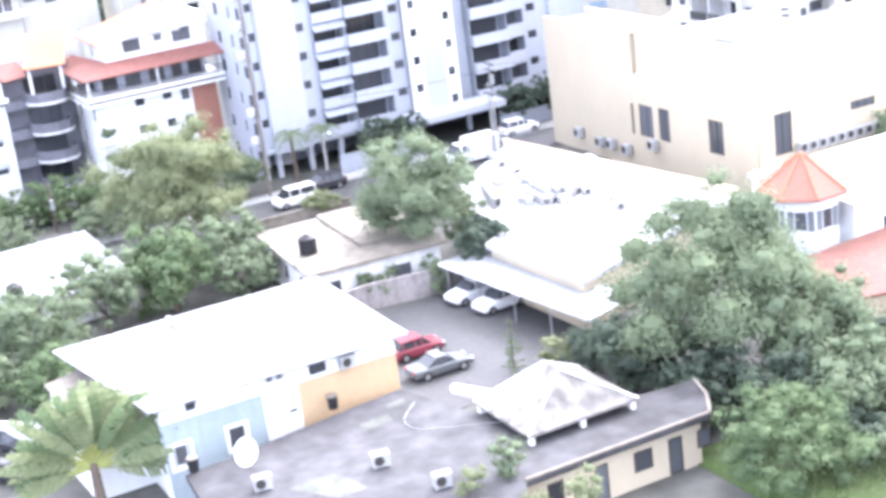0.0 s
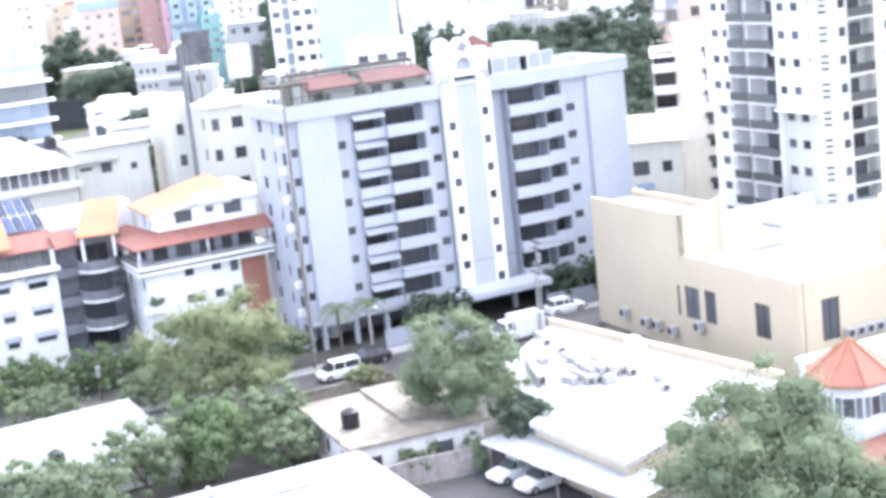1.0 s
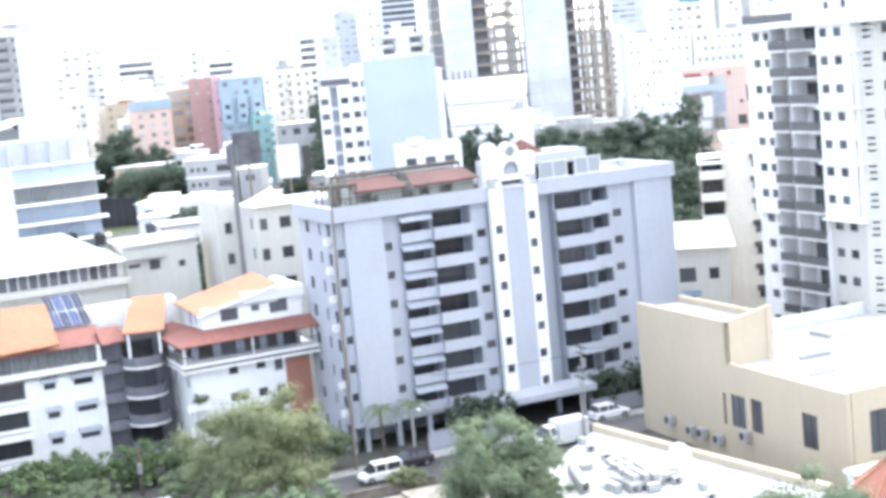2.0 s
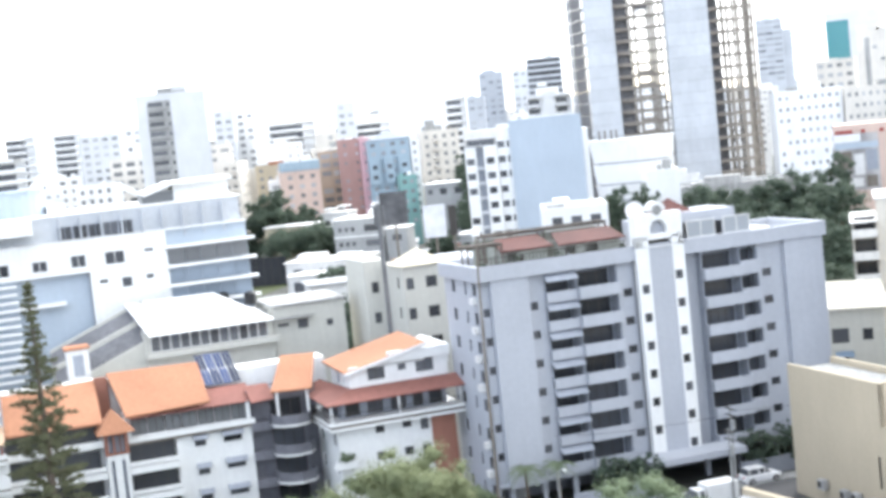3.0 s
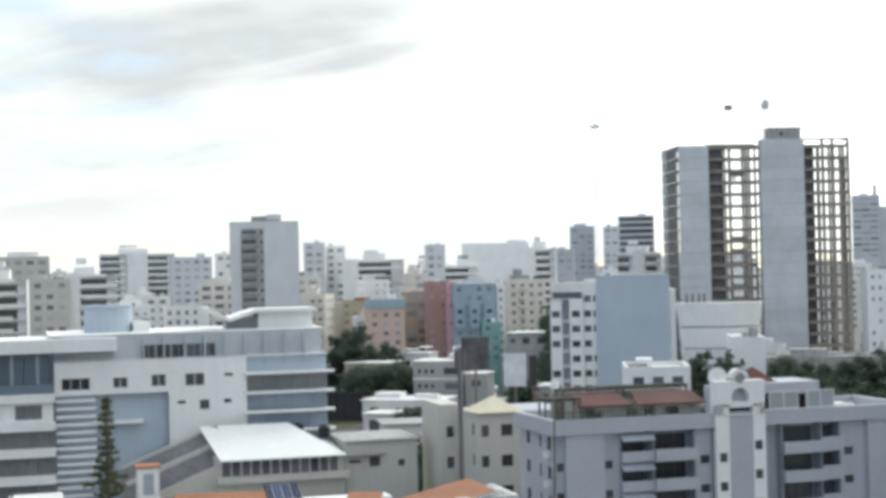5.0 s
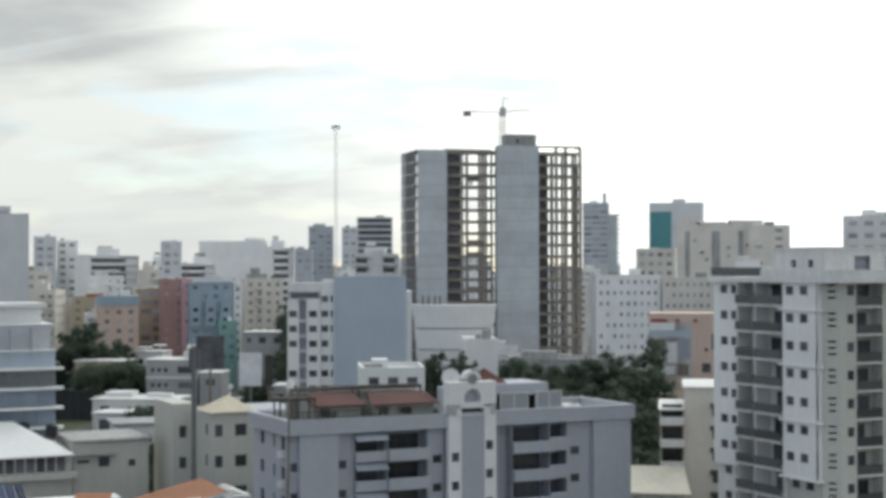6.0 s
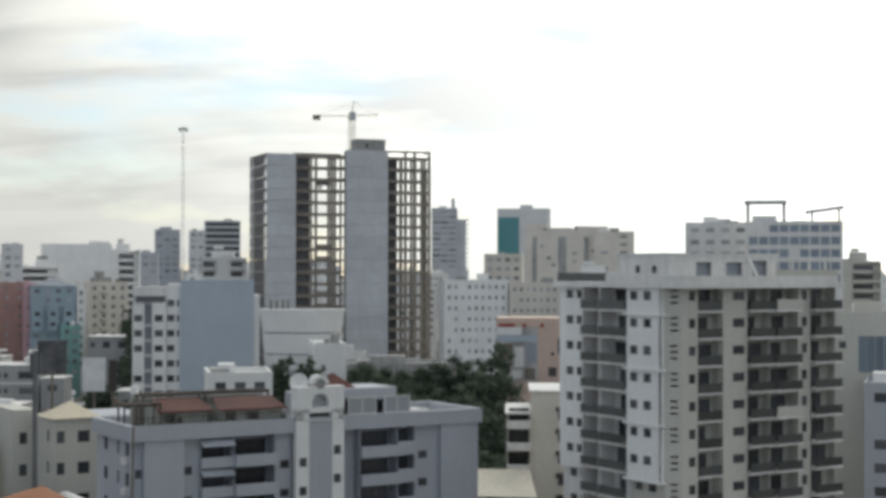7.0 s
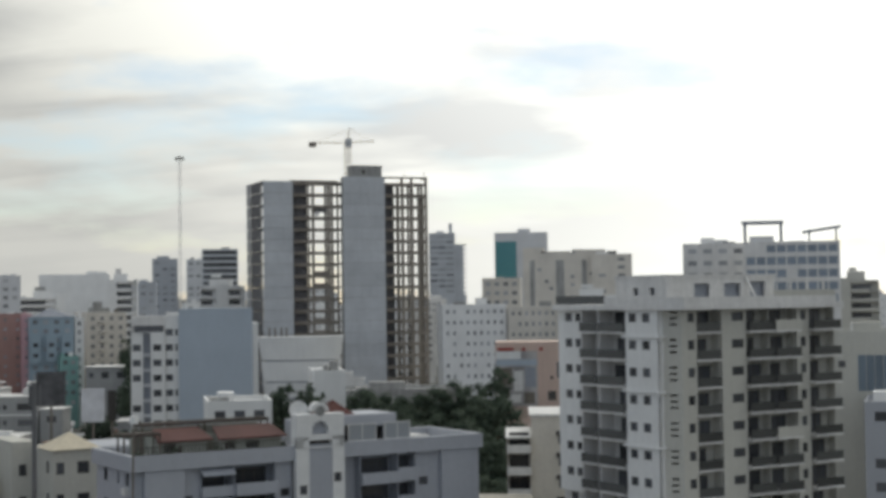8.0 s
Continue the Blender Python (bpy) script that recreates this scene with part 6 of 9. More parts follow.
# ---- near plants ----
tree("large broad tree with pale yellow-green crown", -47.5, 124.5, 12.6, 14.6, 1.2, LEAFLIGHT, 21, 0.15, 15, name="tree")
tree("gray-green twiggy tree beside the dusty roof", -41.0, 117.0, 6.0, 9.0, 0.3, LEAF, 22, 0.15, 6)
tree("dense green tree with leaning trunk by the parking wall", -24.6, 115.6, 11.9, 10.4, 2.4, LEAF, 23, 0.14, 15, lean=(0.8, 0))
tree("round dark green bush by the carport", -18.2, 112.0, 5.8, 5.0, 1.0, LEAFDARK, 24, 0.15, 10, name="bush", category="bush")
tree("huge dense dark green tree over the yard", -0.8, 93.0, 12.9, 13.8, 0.6, LEAF, 25, 0.14, 18)
tree("tall dense tree with dark lower crown", 4.4, 90.0, 9.2, 9.4, 0.0, LEAF, 26, 0.14, 15)
tree("dark shrubs below the large tree", -4.8, 91.0, 5.6, 8.0, 0.0, LEAFDARK, 27, 0.16, 11, name="bush", category="bush")
tree("thin-leaved tree beside the villa", 6.2, 92.0, 7.3, 5.0, 2.0, LEAF, 28, 0.14, 8)
tree("dark bushy tree by the garden wall", 7.0, 84.5, 5.8, 7.4, 0.0, LEAF, 29, 0.15, 11)
tree("bright green dome-shaped tree beside the low house", 3.2, 77.6, 5.2, 9.4, 0.0, LEAFMID, 30, 0.11, 22)
tree("green mango tree behind the two-storey house", -47.6, 106.3, 7.2, 7.0, 0.6, LEAF, 31, 0.16, 5)
tree("rounded green tree behind the two-storey house", -43.4, 110.4, 7.0, 8.0, 0.2, LEAFMID, 32, 0.2, 9)
tree("leafy green tree in the back yard", -49.8, 98.6, 6.6, 8.0, 0.0, LEAF, 33, 0.18, 9)
tree("low green bush in the back yard", -46.2, 92.0, 4.4, 7.0, 0.0, LEAFMID, 34, 0.16, 9, name="bush", category="bush")
tree("small green shrub rising before the dark roof", -13.8, 71.5, 4.9, 2.0, 1.8, LEAFLIGHT, 35, 0.1, 14, 0.4, name="bush", category="bush")
tree("small round green shrub before the pavilion", -12.0, 73.2, 5.5, 2.3, 3.0, LEAF, 36, 0.1, 14, 0.45, name="bush", category="bush")
tree("thin green shrub below the eaves", -7.6, 70.3, 5.0, 2.4, 2.0, LEAFLIGHT, 37, 0.1, 12, 0.45, name="bush", category="bush")
tree("low light green shrub", -10.6, 71.0, 3.6, 2.2, 1.0, LEAFLIGHT, 38, 0.1, 12, 0.45, name="bush", category="bush")
tree("small yellow-green bush by the yard", -11.2, 94.6, 2.6, 2.8, 0.1, LEAFLIGHT, 39, 0.11, 12, 0.5, name="bush", category="bush")
norfolk_pine("narrow dark conifer shrub in the parking yard", -14.2, 94.6, 4.0, 2.0, 0.3, "conifer_shrub", 6)
fan_palm("fan-shaped traveller's palm with torn paddle leaves", -37.0, 76.6, 24)
tree("green street tree before the orange-roofed house", -46.2, 141.6, 4.8, 5.4, 0.8, LEAF, 41, 0.18, 9)
for i, (u, v, h, w) in enumerate(((10, 151, 4.0, 11), (17, 151.5, 4.2, 11), (24, 151, 4.4, 11), (30.5, 150, 4.4, 9), (3, 152, 4.0, 11), (36, 148.6, 3.6, 7))):
    tree("dense green hedge shrub before the apartment house", *grid(u, v), h, w, 0.0, LEAFMID, 50 + i, 0.2, 8, name="hedge", category="hedge")
palm("slender palm with drooping fronds before the gray block", *grid(53.6, 142.0), 5.2, 4.6, 1)
palm("slender palm with drooping fronds before the gray block", *grid(57.2, 142.4), 5.0, 4.2, 2)
tree("clipped dark tree before the gray block", *grid(63.0, 141.6), 5.0, 4.2, 1.4, LEAFDARK, 61, 0.16, 8)
tree("dark green tree before the gray block", *grid(66.5, 141.5), 4.6, 4.6, 1.2, LEAFDARK, 62, 0.16, 8)
tree("dark tree by the street before the gray block", *grid(80.5, 142.4), 4.8, 5.0, 0.8, LEAFDARK, 63, 0.16, 8)
tree("dark tree by the street before the gray block", *grid(84.6, 142.0), 5.4, 4.8, 0.8, LEAFDARK, 64, 0.16, 8)
tree("bushy green tree at the cream building's foot", *grid(93.0, 97.6), 6.4, 6.0, 0.6, LEAF, 65, 0.16, 9)
norfolk_pine("tall slender pine with ragged olive branches", -81.1, 122.0, 30.1, 9.4, 4.0, mat=leafy("olive_needles", (0.08, 0.088, 0.052), (0.165, 0.172, 0.1)))
palm("small yellow-green palm beside the parking wall", -27.1, 113.7, 1.8, 4.0, 9, 12, mat=LEAFLIGHT)
for z, seed in ((6.2, 71), (3.6, 72)):
    ob = tree("leafy plant growing over a corner balcony", *grid(38.0, 152.7), 1.5, 2.0, 0.0, LEAF, seed, 0.09, 14, 0.35, name="balcony_plant", category="plant", z=z)


PALESTONE = paint("pale_stone_render", (0.66, 0.625, 0.565), var=0.1, streak=0.05)
DULLGLASS = glassy("pale_blue_gray_glass", (0.22, 0.26, 0.31), 0.2, 0.85, 1.15)


# ---- the office building ----
def office():
    W, D = 38.0, 18.0
    b = at_grid("office_building", "white office building with gray glass bands and blue glass corner", "office building", -0.4, 190.0, 36.7)
    F, L = Face("front", W, D), Face("left", W, D)
    # corner of bands and glass
    zb = [26.6, 23.25, 20.1, 16.85, 13.25, 10.05, 6.6, 3.2]
    for z in zb:
        bm = bmesh.new()
        prism(bm, [(4.6, -1.2), (4.6, 9.0), (-4.1, 9.0), (-4.1, -0.5), (-3.5, -1.2)], z - 0.3, z + 0.75)
        part("floor_band", bm, WHITE, b)
        bm = bmesh.new()
        prism(bm, [(-4.12, 3.0), (-4.12, 9.0), (-6.1, 9.0), (-6.1, 4.1), (-5.0, 3.0)], z + 0.15, z + 0.95)
        part("side_band", bm, WHITE, b)
    for z0, z1 in zip(zb[1:], zb[:-1]):
        for i in range(7):
            placed("window", pane_mesh(1.1, z1 - z0 - 1.1, GRAYGLASS), b, -2.7 + 1.15 * i, -0.35, (z0 + 0.75 + z1 - 0.3) / 2)
        placed("window", pane_mesh(1.5, z1 - z0 - 0.9, GRAYGLASS), b, -4.9, 3.5, (z0 + 0.95 + z1 + 0.15) / 2)
        wall_box(b, "mullion", -4.3, -4.13, 3.3, 3.6, z0 + 0.95, z1 + 0.15, WHITE)
    bm = bmesh.new()
    holed(bm, F, -1.9, 4.4, 23.99, 26.3, 0.65, 0.4, [(0.0, 3.1, 24.3, 26.0)])
    part("white_bay", bm, WHITE, b)
    wall_box(b, "side_core", -5.8, -4.1, 3.7, 9.0, 0, 32.1, GRAYDARK)
    wall_box(b, "side_glass", -5.9, -4.2, 3.4, 3.6, 27.6, 32.15, GRAYGLASS)
    wall_box(b, "corner_core", -3.6, 4.5, 0.0, 9.0, 0, 26.4, GRAYDARK)
    # glazed corner loggia under the roof fascia
    for x in (-3.4, -1.9, -0.4, 1.1, 2.6):
        placed("loggia_pane", pane_mesh(1.4, 4.6, BLUEGLASS), b, x + 0.7, 1.0, 29.7)
    for i in range(4):
        placed("loggia_pane", pane_mesh(1.9, 4.6, BLUEGLASS), b, -3.7, 2.0 + 2 * i, 29.7, -90)
    for x in (-3.6, -0.5, 2.5):
        wall_box(b, "loggia_column", x, x + 0.35, -0.6, -0.25, 27.35, 32.0, GRAYDARK)
    wall_box(b, "loggia_back", -3.3, 4.6, 1.4, 9.0, 26.6, 32.2, GRAYDARK)
    bm = bmesh.new()
    box(bm, -3.6, 4.5, -0.95, -0.9, 27.4, 28.5); box(bm, -3.65, -3.6, -0.9, 9.0, 27.4, 28.5)
    part("glass_balustrade", bm, BLUEGLASS, b)
    bm = bmesh.new()
    box(bm, -5.0, 12.0, -1.3, 10.0, 32.2, 33.8)
    part("roof_fascia", bm, WHITE, b)
    # white wall
    holes = [(5.4, 8.8, 27.5, 29.0), (11.5, 13.3, 27.6, 28.9), (16.1, 17.9, 27.6, 29.1), (20.2, 22.6, 27.5, 29.1), (25.0, 26.2, 28.5, 29.0), (19.2, 20.3, 25.3, 25.8), (21.9, 23.2, 24.5, 25.8), (24.9, 25.9, 25.2, 25.8)]
    bm = bmesh.new()
    holed(bm, F, 4.6, 27.8, 26.9, 31.0, 0.0, -0.4, [h for h in holes if h[2] > 26.9])
    part("upper_wall", bm, WHITE, b)
    bm = bmesh.new()
    holed(bm, F, 18.2, 27.8, 0, 26.9, 0.0, -0.4, [h for h in holes if h[2] < 26.9])
    part("lower_wall", bm, WHITE, b)
    for s0, s1, z0, z1 in holes:
        F.window(b, (s0 + s1) / 2, -0.15, (z0 + z1) / 2, s1 - s0, z1 - z0, GLASS, WHITE)
    # gray-blue recessed wall and white louvres
    wall_box(b, "blue_wall", 9.5, 18.2, 1.0, 1.4, 0, 26.9, SKYBLUE)
    wall_box(b, "canopy_blade", 9.3, 15.0, -0.4, 1.0, 23.3, 23.7, WHITE)
    wall_box(b, "louvre_back", 4.6, 9.5, 0.5, 0.8, 0, 26.9, SKYBLUE)
    for i in range(14):
        z = 26.1 - 0.95 * i
        wall_box(b, "louvre_slat", 4.5, 9.4, -0.35, 0.3, z, z + 0.32, WHITE)
    # upper clerestory and end section with glass bands
    wall_box(b, "clerestory_wall", 5.5, W - 0.4, 1.2, 1.6, 31.0, 34.0, PANEL)
    for i in range(5):
        F.window(b, 15.9 + 1.85 * i, -1.1, 31.8, 1.7, 1.8, GLASS, GRAYDARK)
    for i in range(9):
        wall_box(b, "fin", 15.2 + 2.5 * i, 15.35 + 2.5 * i, 0.1, 1.2, 30.0, 33.6, PANEL)
    wall_box(b, "terrace_roof", 4.5, W, 0.0, 1.2, 30.85, 31.05, WHITE)
    for z in (28.6, 26.2, 23.8, 21.4, 19.0, 16.6):
        wall_box(b, "end_band", 27.4, W + 0.8, -0.8, 0.4, z, z + 0.32, WHITE)
        for i in range(5):
            placed("window", pane_mesh(1.95, 1.9, DULLGLASS if z < 28 else GRAYGLASS), b, 28.9 + 2.0 * i, 0.1, z - 1.0)
    wall_box(b, "end_core", 27.8, W, 0.4, D, 0, 31.0, SKYBLUE)
    wall_box(b, "core_wall", 4.6, W - 0.4, 1.6, D, 0, 34.0, PANEL)
    wall_box(b, "roof", 4.0, W, 1.0, D, 34.0, 34.2, WHITE)
    wall_box(b, "left_wall", -4.4, 4.6, 9.05, D, 0, 33.6, WHITE)
    # blue plant room and folded canopy
    bm = bmesh.new()
    prism(bm, [(11.5 + 3.0 * math.cos(0.3142 * i), 8.0 + 2.6 * math.sin(0.3142 * i)) for i in range(20)], 34.2, 37.3)
    prism(bm, [(11.5 + 3.15 * math.cos(0.3142 * i), 8.0 + 2.75 * math.sin(0.3142 * i)) for i in range(20)], 37.3, 37.6)
    part("plant_room", bm, SKYBLUE, b, "round pale blue plant room")
    wall_box(b, "stair_head", 14.5, 16.5, 6, 9, 34.2, 35.4, WHITE)
    bm = bmesh.new()
    slab(bm, [(23.6, 3.0, 37.2), (26.2, 3.0, 35.6)], [(26.2, 10.0, 35.6), (23.6, 10.0, 37.2)], 0.45)
    slab(bm, [(26.2, 3.0, 35.6), (29.8, 3.0, 36.7)], [(29.8, 10.0, 36.7), (26.2, 10.0, 35.6)], 0.45)
    box(bm, 29.8, 37.4, 3.0, 10.0, 36.25, 36.7)
    part("folded_canopy", bm, WHITE, b)
    wall_box(b, "canopy_room", 30.0, 37.0, 4.0, 9.0, 34.2, 36.25, WHITE)
    wall_box(b, "canopy_glass", 26.0, 30.0, 4.4, 8.0, 34.2, 35.6, GRAYGLASS)
    return b


office()


# ---- hall behind the orange roofs ----
SLATEROOF = paint("dark_gray_roof_felt", (0.17, 0.17, 0.18), var=0.3, streak=0.1)
def hall():
    b = at_grid("gabled_hall", "cream hall with white sheet roof and long window band", "building", 21.4, 180.0, 36.7)
    F = Face("front", 16, 12)
    wall_box(b, "wall", 0.8, 16.2, 0.4, 10.0, 0, 17.2, BEIGE)
    wall_box(b, "sill_slab", 0.8, 16.6, -0.8, 0.4, 16.6, 17.3, BEIGE)
    for i in range(12):
        F.window(b, 2.0 + 1.17 * i, -0.3, 18.3, 1.12, 2.0, GLASS, OFFWHITE)
    wall_box(b, "attic", 0.8, 16.2, 0.5, 10.0, 17.3, 19.6, BEIGE)
    bm = bmesh.new()
    slab(bm, [(1.2, -0.8, 19.4), (16.2, -0.8, 19.4)], [(10.8, 8.5, 22.6), (-0.2, 8.5, 22.6)], 0.2)
    slab(bm, [(16.2, -0.8, 19.4), (16.4, 9.0, 19.9)], [(13.0, 9.0, 20.6), (10.8, 8.5, 22.6)], 0.2)
    part("roof", bm, WHITE, b)
    # stepped side roofs, gray between cream walls
    def along(x):
        return 16.4 + 0.4 * (x + 9.6)
    xa, xb = -9.6, 2.0
    for y0, z0, y1, z1 in ((1.6, -2.4, 4.6, -0.3), (5.0, -0.3, 8.0, 1.5)):
        bm = bmesh.new()
        slab(bm, [(xa, y0, along(xa) + z0), (xb, y0, along(xb) + z0)], [(xb, y1, along(xb) + z1), (xa, y1, along(xa) + z1)], 0.25)
        part("side_roof", bm, SLATEROOF, b)
    for y0, y1, z in ((1.2, 1.6, -2.0), (4.6, 5.0, 0.3), (8.0, 8.6, 1.8)):
        bm = bmesh.new()
        slab(bm, [(xa, y0, along(xa) + z), (xb, y0, along(xb) + z)], [(xb, y1, along(xb) + z), (xa, y1, along(xa) + z)], 9.0)
        part("stepped_wall", bm, BEIGE, b)
    # turret with tile cap
    wall_box(b, "chimney_turret", -8.6, -6.2, -4.2, -1.8, 0, 19.4, OFFWHITE)
    wall_box(b, "turret_opening", -8.0, -6.8, -4.24, -4.1, 16.4, 18.8, GRAYDARK)
    wall_box(b, "turret_cap", -8.8, -6.0, -4.4, -1.6, 19.4, 19.7, TILE)
    # flat annex with water tanks
    A = Face("front", 16, 12)
    holes = [(16.9, 18.3, 18.0, 18.4), (19.4, 20.7, 17.5, 18.7), (23.0, 23.8, 17.4, 18.2)]
    bm = bmesh.new()
    holed(bm, A, 16.4, 25.4, 0, 20.5, -1.0, -1.3, holes)
    part("annex_wall", bm, BEIGE, b)
    for s0, s1, z0, z1 in holes:
        A.window(b, (s0 + s1) / 2, -1.15, (z0 + z1) / 2, s1 - s0, z1 - z0, GLASS, DARKTRIM)
    wall_box(b, "annex_core", 16.5, 25.4, 1.4, 11.0, 0, 20.4, BEIGE)
    wall_box(b, "annex_roof", 16.2, 25.7, 0.6, 11.4, 20.5, 20.75, CONCRETE)
    wall_box(b, "annex_awning", 16.4, 21.4, -0.1, 1.0, 19.0, 19.15, CONCRETE)
    return b


hall()
water_tank(33.6, 189.5, 20.75, 0.75, 1.6)
water_tank(36.4, 186.5, 20.75, 0.75, 1.6)


# ---- cream block beside the gray one ----
def cream_wing():
    b = at_grid("cream_apartment_wing", "cream eight-storey apartment wing behind the gray block", "apartment building", 51.4, 170.0, 36.7)
    W, D = 5.0, 8.0
    F, L = Face("front", W, D), Face("left", W, D)
    fl = [0.9 + 3.55 * i for i in range(7)]
    win_bay(b, F, 0, W, 0, 24.4, fl, [(0.75, 0.9), (3.4, 1.4)], BEIGE, sill=-0.6, h=1.35)
    win_bay(b, L, 0.35, D, 0, 24.4, fl, [(2.4, 0.9)], BEIGE, sill=-0.6, h=1.35)
    wall_box(b, "core_wall", 0.5, W - 0.1, 0.5, D, 0, 24.4, BEIGE)
    bm = bmesh.new()
    hull(bm, [(-0.5, -0.5, 24.4), (W + 0.4, -0.5, 24.4), (W + 0.4, D - 3.2, 24.4), (-0.5, D - 3.2, 24.4), (W / 2, 2.2, 26.2)], [(3, 2, 1, 0), (0, 1, 4), (1, 2, 4), (2, 3, 4), (3, 0, 4)])
    part("hipped_roof", bm, paint("pale_cream_roof_tile", (0.62, 0.555, 0.43), var=0.1), b)
    bm = bmesh.new()
    box(bm, -2.6, 0.0, 7.5, 16.0, 0, 24.9)
    part("rear_block", bm, BEIGE, b)
    F2 = Face("front", 6, 10)
    for z in (21.6, 17.9):
        F2.window(b, -1.4, -7.45, z, 0.8, 1.3, GLASS, DARKTRIM)
    wall_box(b, "link_wall", 4.6, 12.0, 3.0, 12.0, 0, 24.2, GRAY)
    return b


cream_wing()


# ---- the unfinished tower ----
TOWERCONC = paint("bare_brownish_concrete", (0.28, 0.25, 0.215), var=0.2, streak=0.1)
# block gray darkened to hold the shade of bays and unlit flank
TOWERSHADE = paint("infill_and_shade_gray", (0.165, 0.162, 0.165), var=0.2, streak=0.1)
FLANK = paint("unpainted_block_wall", (0.40, 0.402, 0.405), var=0.15, streak=0.05)


def unfinished_tower():
    b = thing("unfinished_tower", "unfinished concrete tower with open floors and gray cladding strips", "tower", -96.8, 444.6, 0, 26.0)
    top, fh, W = 76.4, 3.52, 53.6
    n = 21
    rt = random.Random(8)
    # floors: broad under the cladding, one narrow bay deep where the frame stands open
    for i in range(n + 1):
        z = top - fh * i
        for x0, x1, y0, y1 in ((0.9, 10.0, 3.2, 19.0), (10.0, 25.1, 5.0, 9.6), (25.1, 38.4, 3.2, 16.0), (38.4, W, 4.0, 9.0)):
            bm = bmesh.new()
            box(bm, x0, x1, y0, y1, z - 0.3, z)
            if x1 - x0 > 14 or x0 > 38:
                box(bm, x0, x1, y0, y0 + 0.5, z - 0.95, z - 0.3)
                box(bm, x0, x1, y1 - 0.5, y1, z - 0.8, z - 0.3)
            part("floor_slab", bm, TOWERCONC, b)
    for x, w, y in ((15.4, 0.5, 5.05), (16.7, 0.75, 5.05), (21.6, 0.8, 5.05), (22.7, 0.7, 5.05), (24.6, 0.5, 5.05), (15.6, 0.6, 8.9), (21.8, 0.6, 8.9),
                    (43.4, 0.4, 4.05), (45.0, 0.85, 4.05), (47.9, 1.1, 4.05), (50.3, 0.7, 4.05), (W - 0.8, 0.8, 4.05), (45.2, 0.6, 8.3), (48.4, 0.6, 8.3), (W - 0.7, 0.7, 8.3)):
        wall_box(b, "column", x, x + w, y, y + 0.6, 0, top, TOWERCONC)
    for i in range(n):
        z = top - fh * (i + 1)
        for x0, x1, y in ((0.9, 10.05, 2.4), (25.1, 38.4, 0.2)):
            wall_box(b, "cladding_sheet", x0, x1, y, y + 0.3, z + 0.05, z + fh - 0.03, PANEL)
        # side sheets in darker gray: the unlit flank put into colour
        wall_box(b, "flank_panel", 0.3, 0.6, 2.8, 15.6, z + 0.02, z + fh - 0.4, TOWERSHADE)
        wall_box(b, "flank_panel", -0.2, 0.28, 15.7, 19.0, z + 0.02, z + fh - 0.25, FLANK)
        # block infill behind dark bays, colour darkened for shade, and part of end bay
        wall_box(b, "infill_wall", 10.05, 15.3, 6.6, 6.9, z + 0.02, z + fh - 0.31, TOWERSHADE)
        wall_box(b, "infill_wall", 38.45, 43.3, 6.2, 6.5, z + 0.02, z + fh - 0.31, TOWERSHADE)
        if i > 0:
            wall_box(b, "infill_wall", 51.0, W - 0.8, 5.2, 5.45, z + 0.02, z + fh - 0.31, TOWERCONC)
        if i == 2:
            wall_box(b, "infill_wall", 17.5, 21.5, 5.6, 5.8, z + 1.4, z + fh - 0.31, TOWERSHADE)
            wall_box(b, "site_sheet", 17.6, 19.0, 5.2, 5.3, z + 0.3, z + 1.6, OFFWHITE)
        if i > 6 and rt.random() < 0.6:
            wall_box(b, "low_parapet", 17.5, 21.5, 5.3, 5.5, z, z + rt.uniform(0.5, 1.1), TOWERCONC)
    wall_box(b, "strip_wall", 1.0, 9.9, 2.75, 3.15, 0, top, CONCRETE)
    wall_box(b, "strip_wall", 25.3, 38.2, 0.55, 3.15, 0, top + 1.3, CONCRETE)
    wall_box(b, "strip_cap", 25.1, 38.4, 0.2, 0.5, top, top + 1.5, PANEL)
    # strip's side in the same shade-darkened gray
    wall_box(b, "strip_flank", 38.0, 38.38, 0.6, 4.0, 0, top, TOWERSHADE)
    bm = bmesh.new()
    box(bm, 30.2, 39.4, 6, 12, top + 0.1, 81.4); box(bm, 30.0, 39.6, 5.8, 12.2, 81.4, 81.8)
    part("lift_room", bm, CONCRETE, b)
    wall_box(b, "lift_room_vent", 33.0, 33.9, 5.9, 5.99, 79.2, 80.4, DARKTRIM)
    for x0, x1, y0, y1, z0, z1 in ((10.0, 25.0, 5.0, 5.5, top, top + 0.5), (38.4, W, 4.0, 4.5, top + 1.3, top + 1.9), (W - 0.5, W, 4.5, 9.0, top + 1.3, top + 1.9)):
        wall_box(b, "roof_beam", x0, x1, y0, y1, z0, z1, TOWERCONC)
    for x in (44.9, 48.0, W - 0.8):
        wall_box(b, "column_stub", x, x + 0.8, 4.05, 4.6, top, top + 1.3, TOWERCONC)
    # starter bars left standing on the roof edge
    for x in (46.0, 52.6):
        wall_box(b, "starter_bar", x, x + 0.12, 4.2, 4.3, top + 1.9, top + rt.uniform(2.8, 4.0), DARKTRIM)
    for i in range(5, n, 2):
        wall_box(b, "safety_fan", W, W + 0.7, 4.0, 9.0, top - fh * i, top - fh * i + 0.12, TOWERSHADE)
    return b


unfinished_tower()


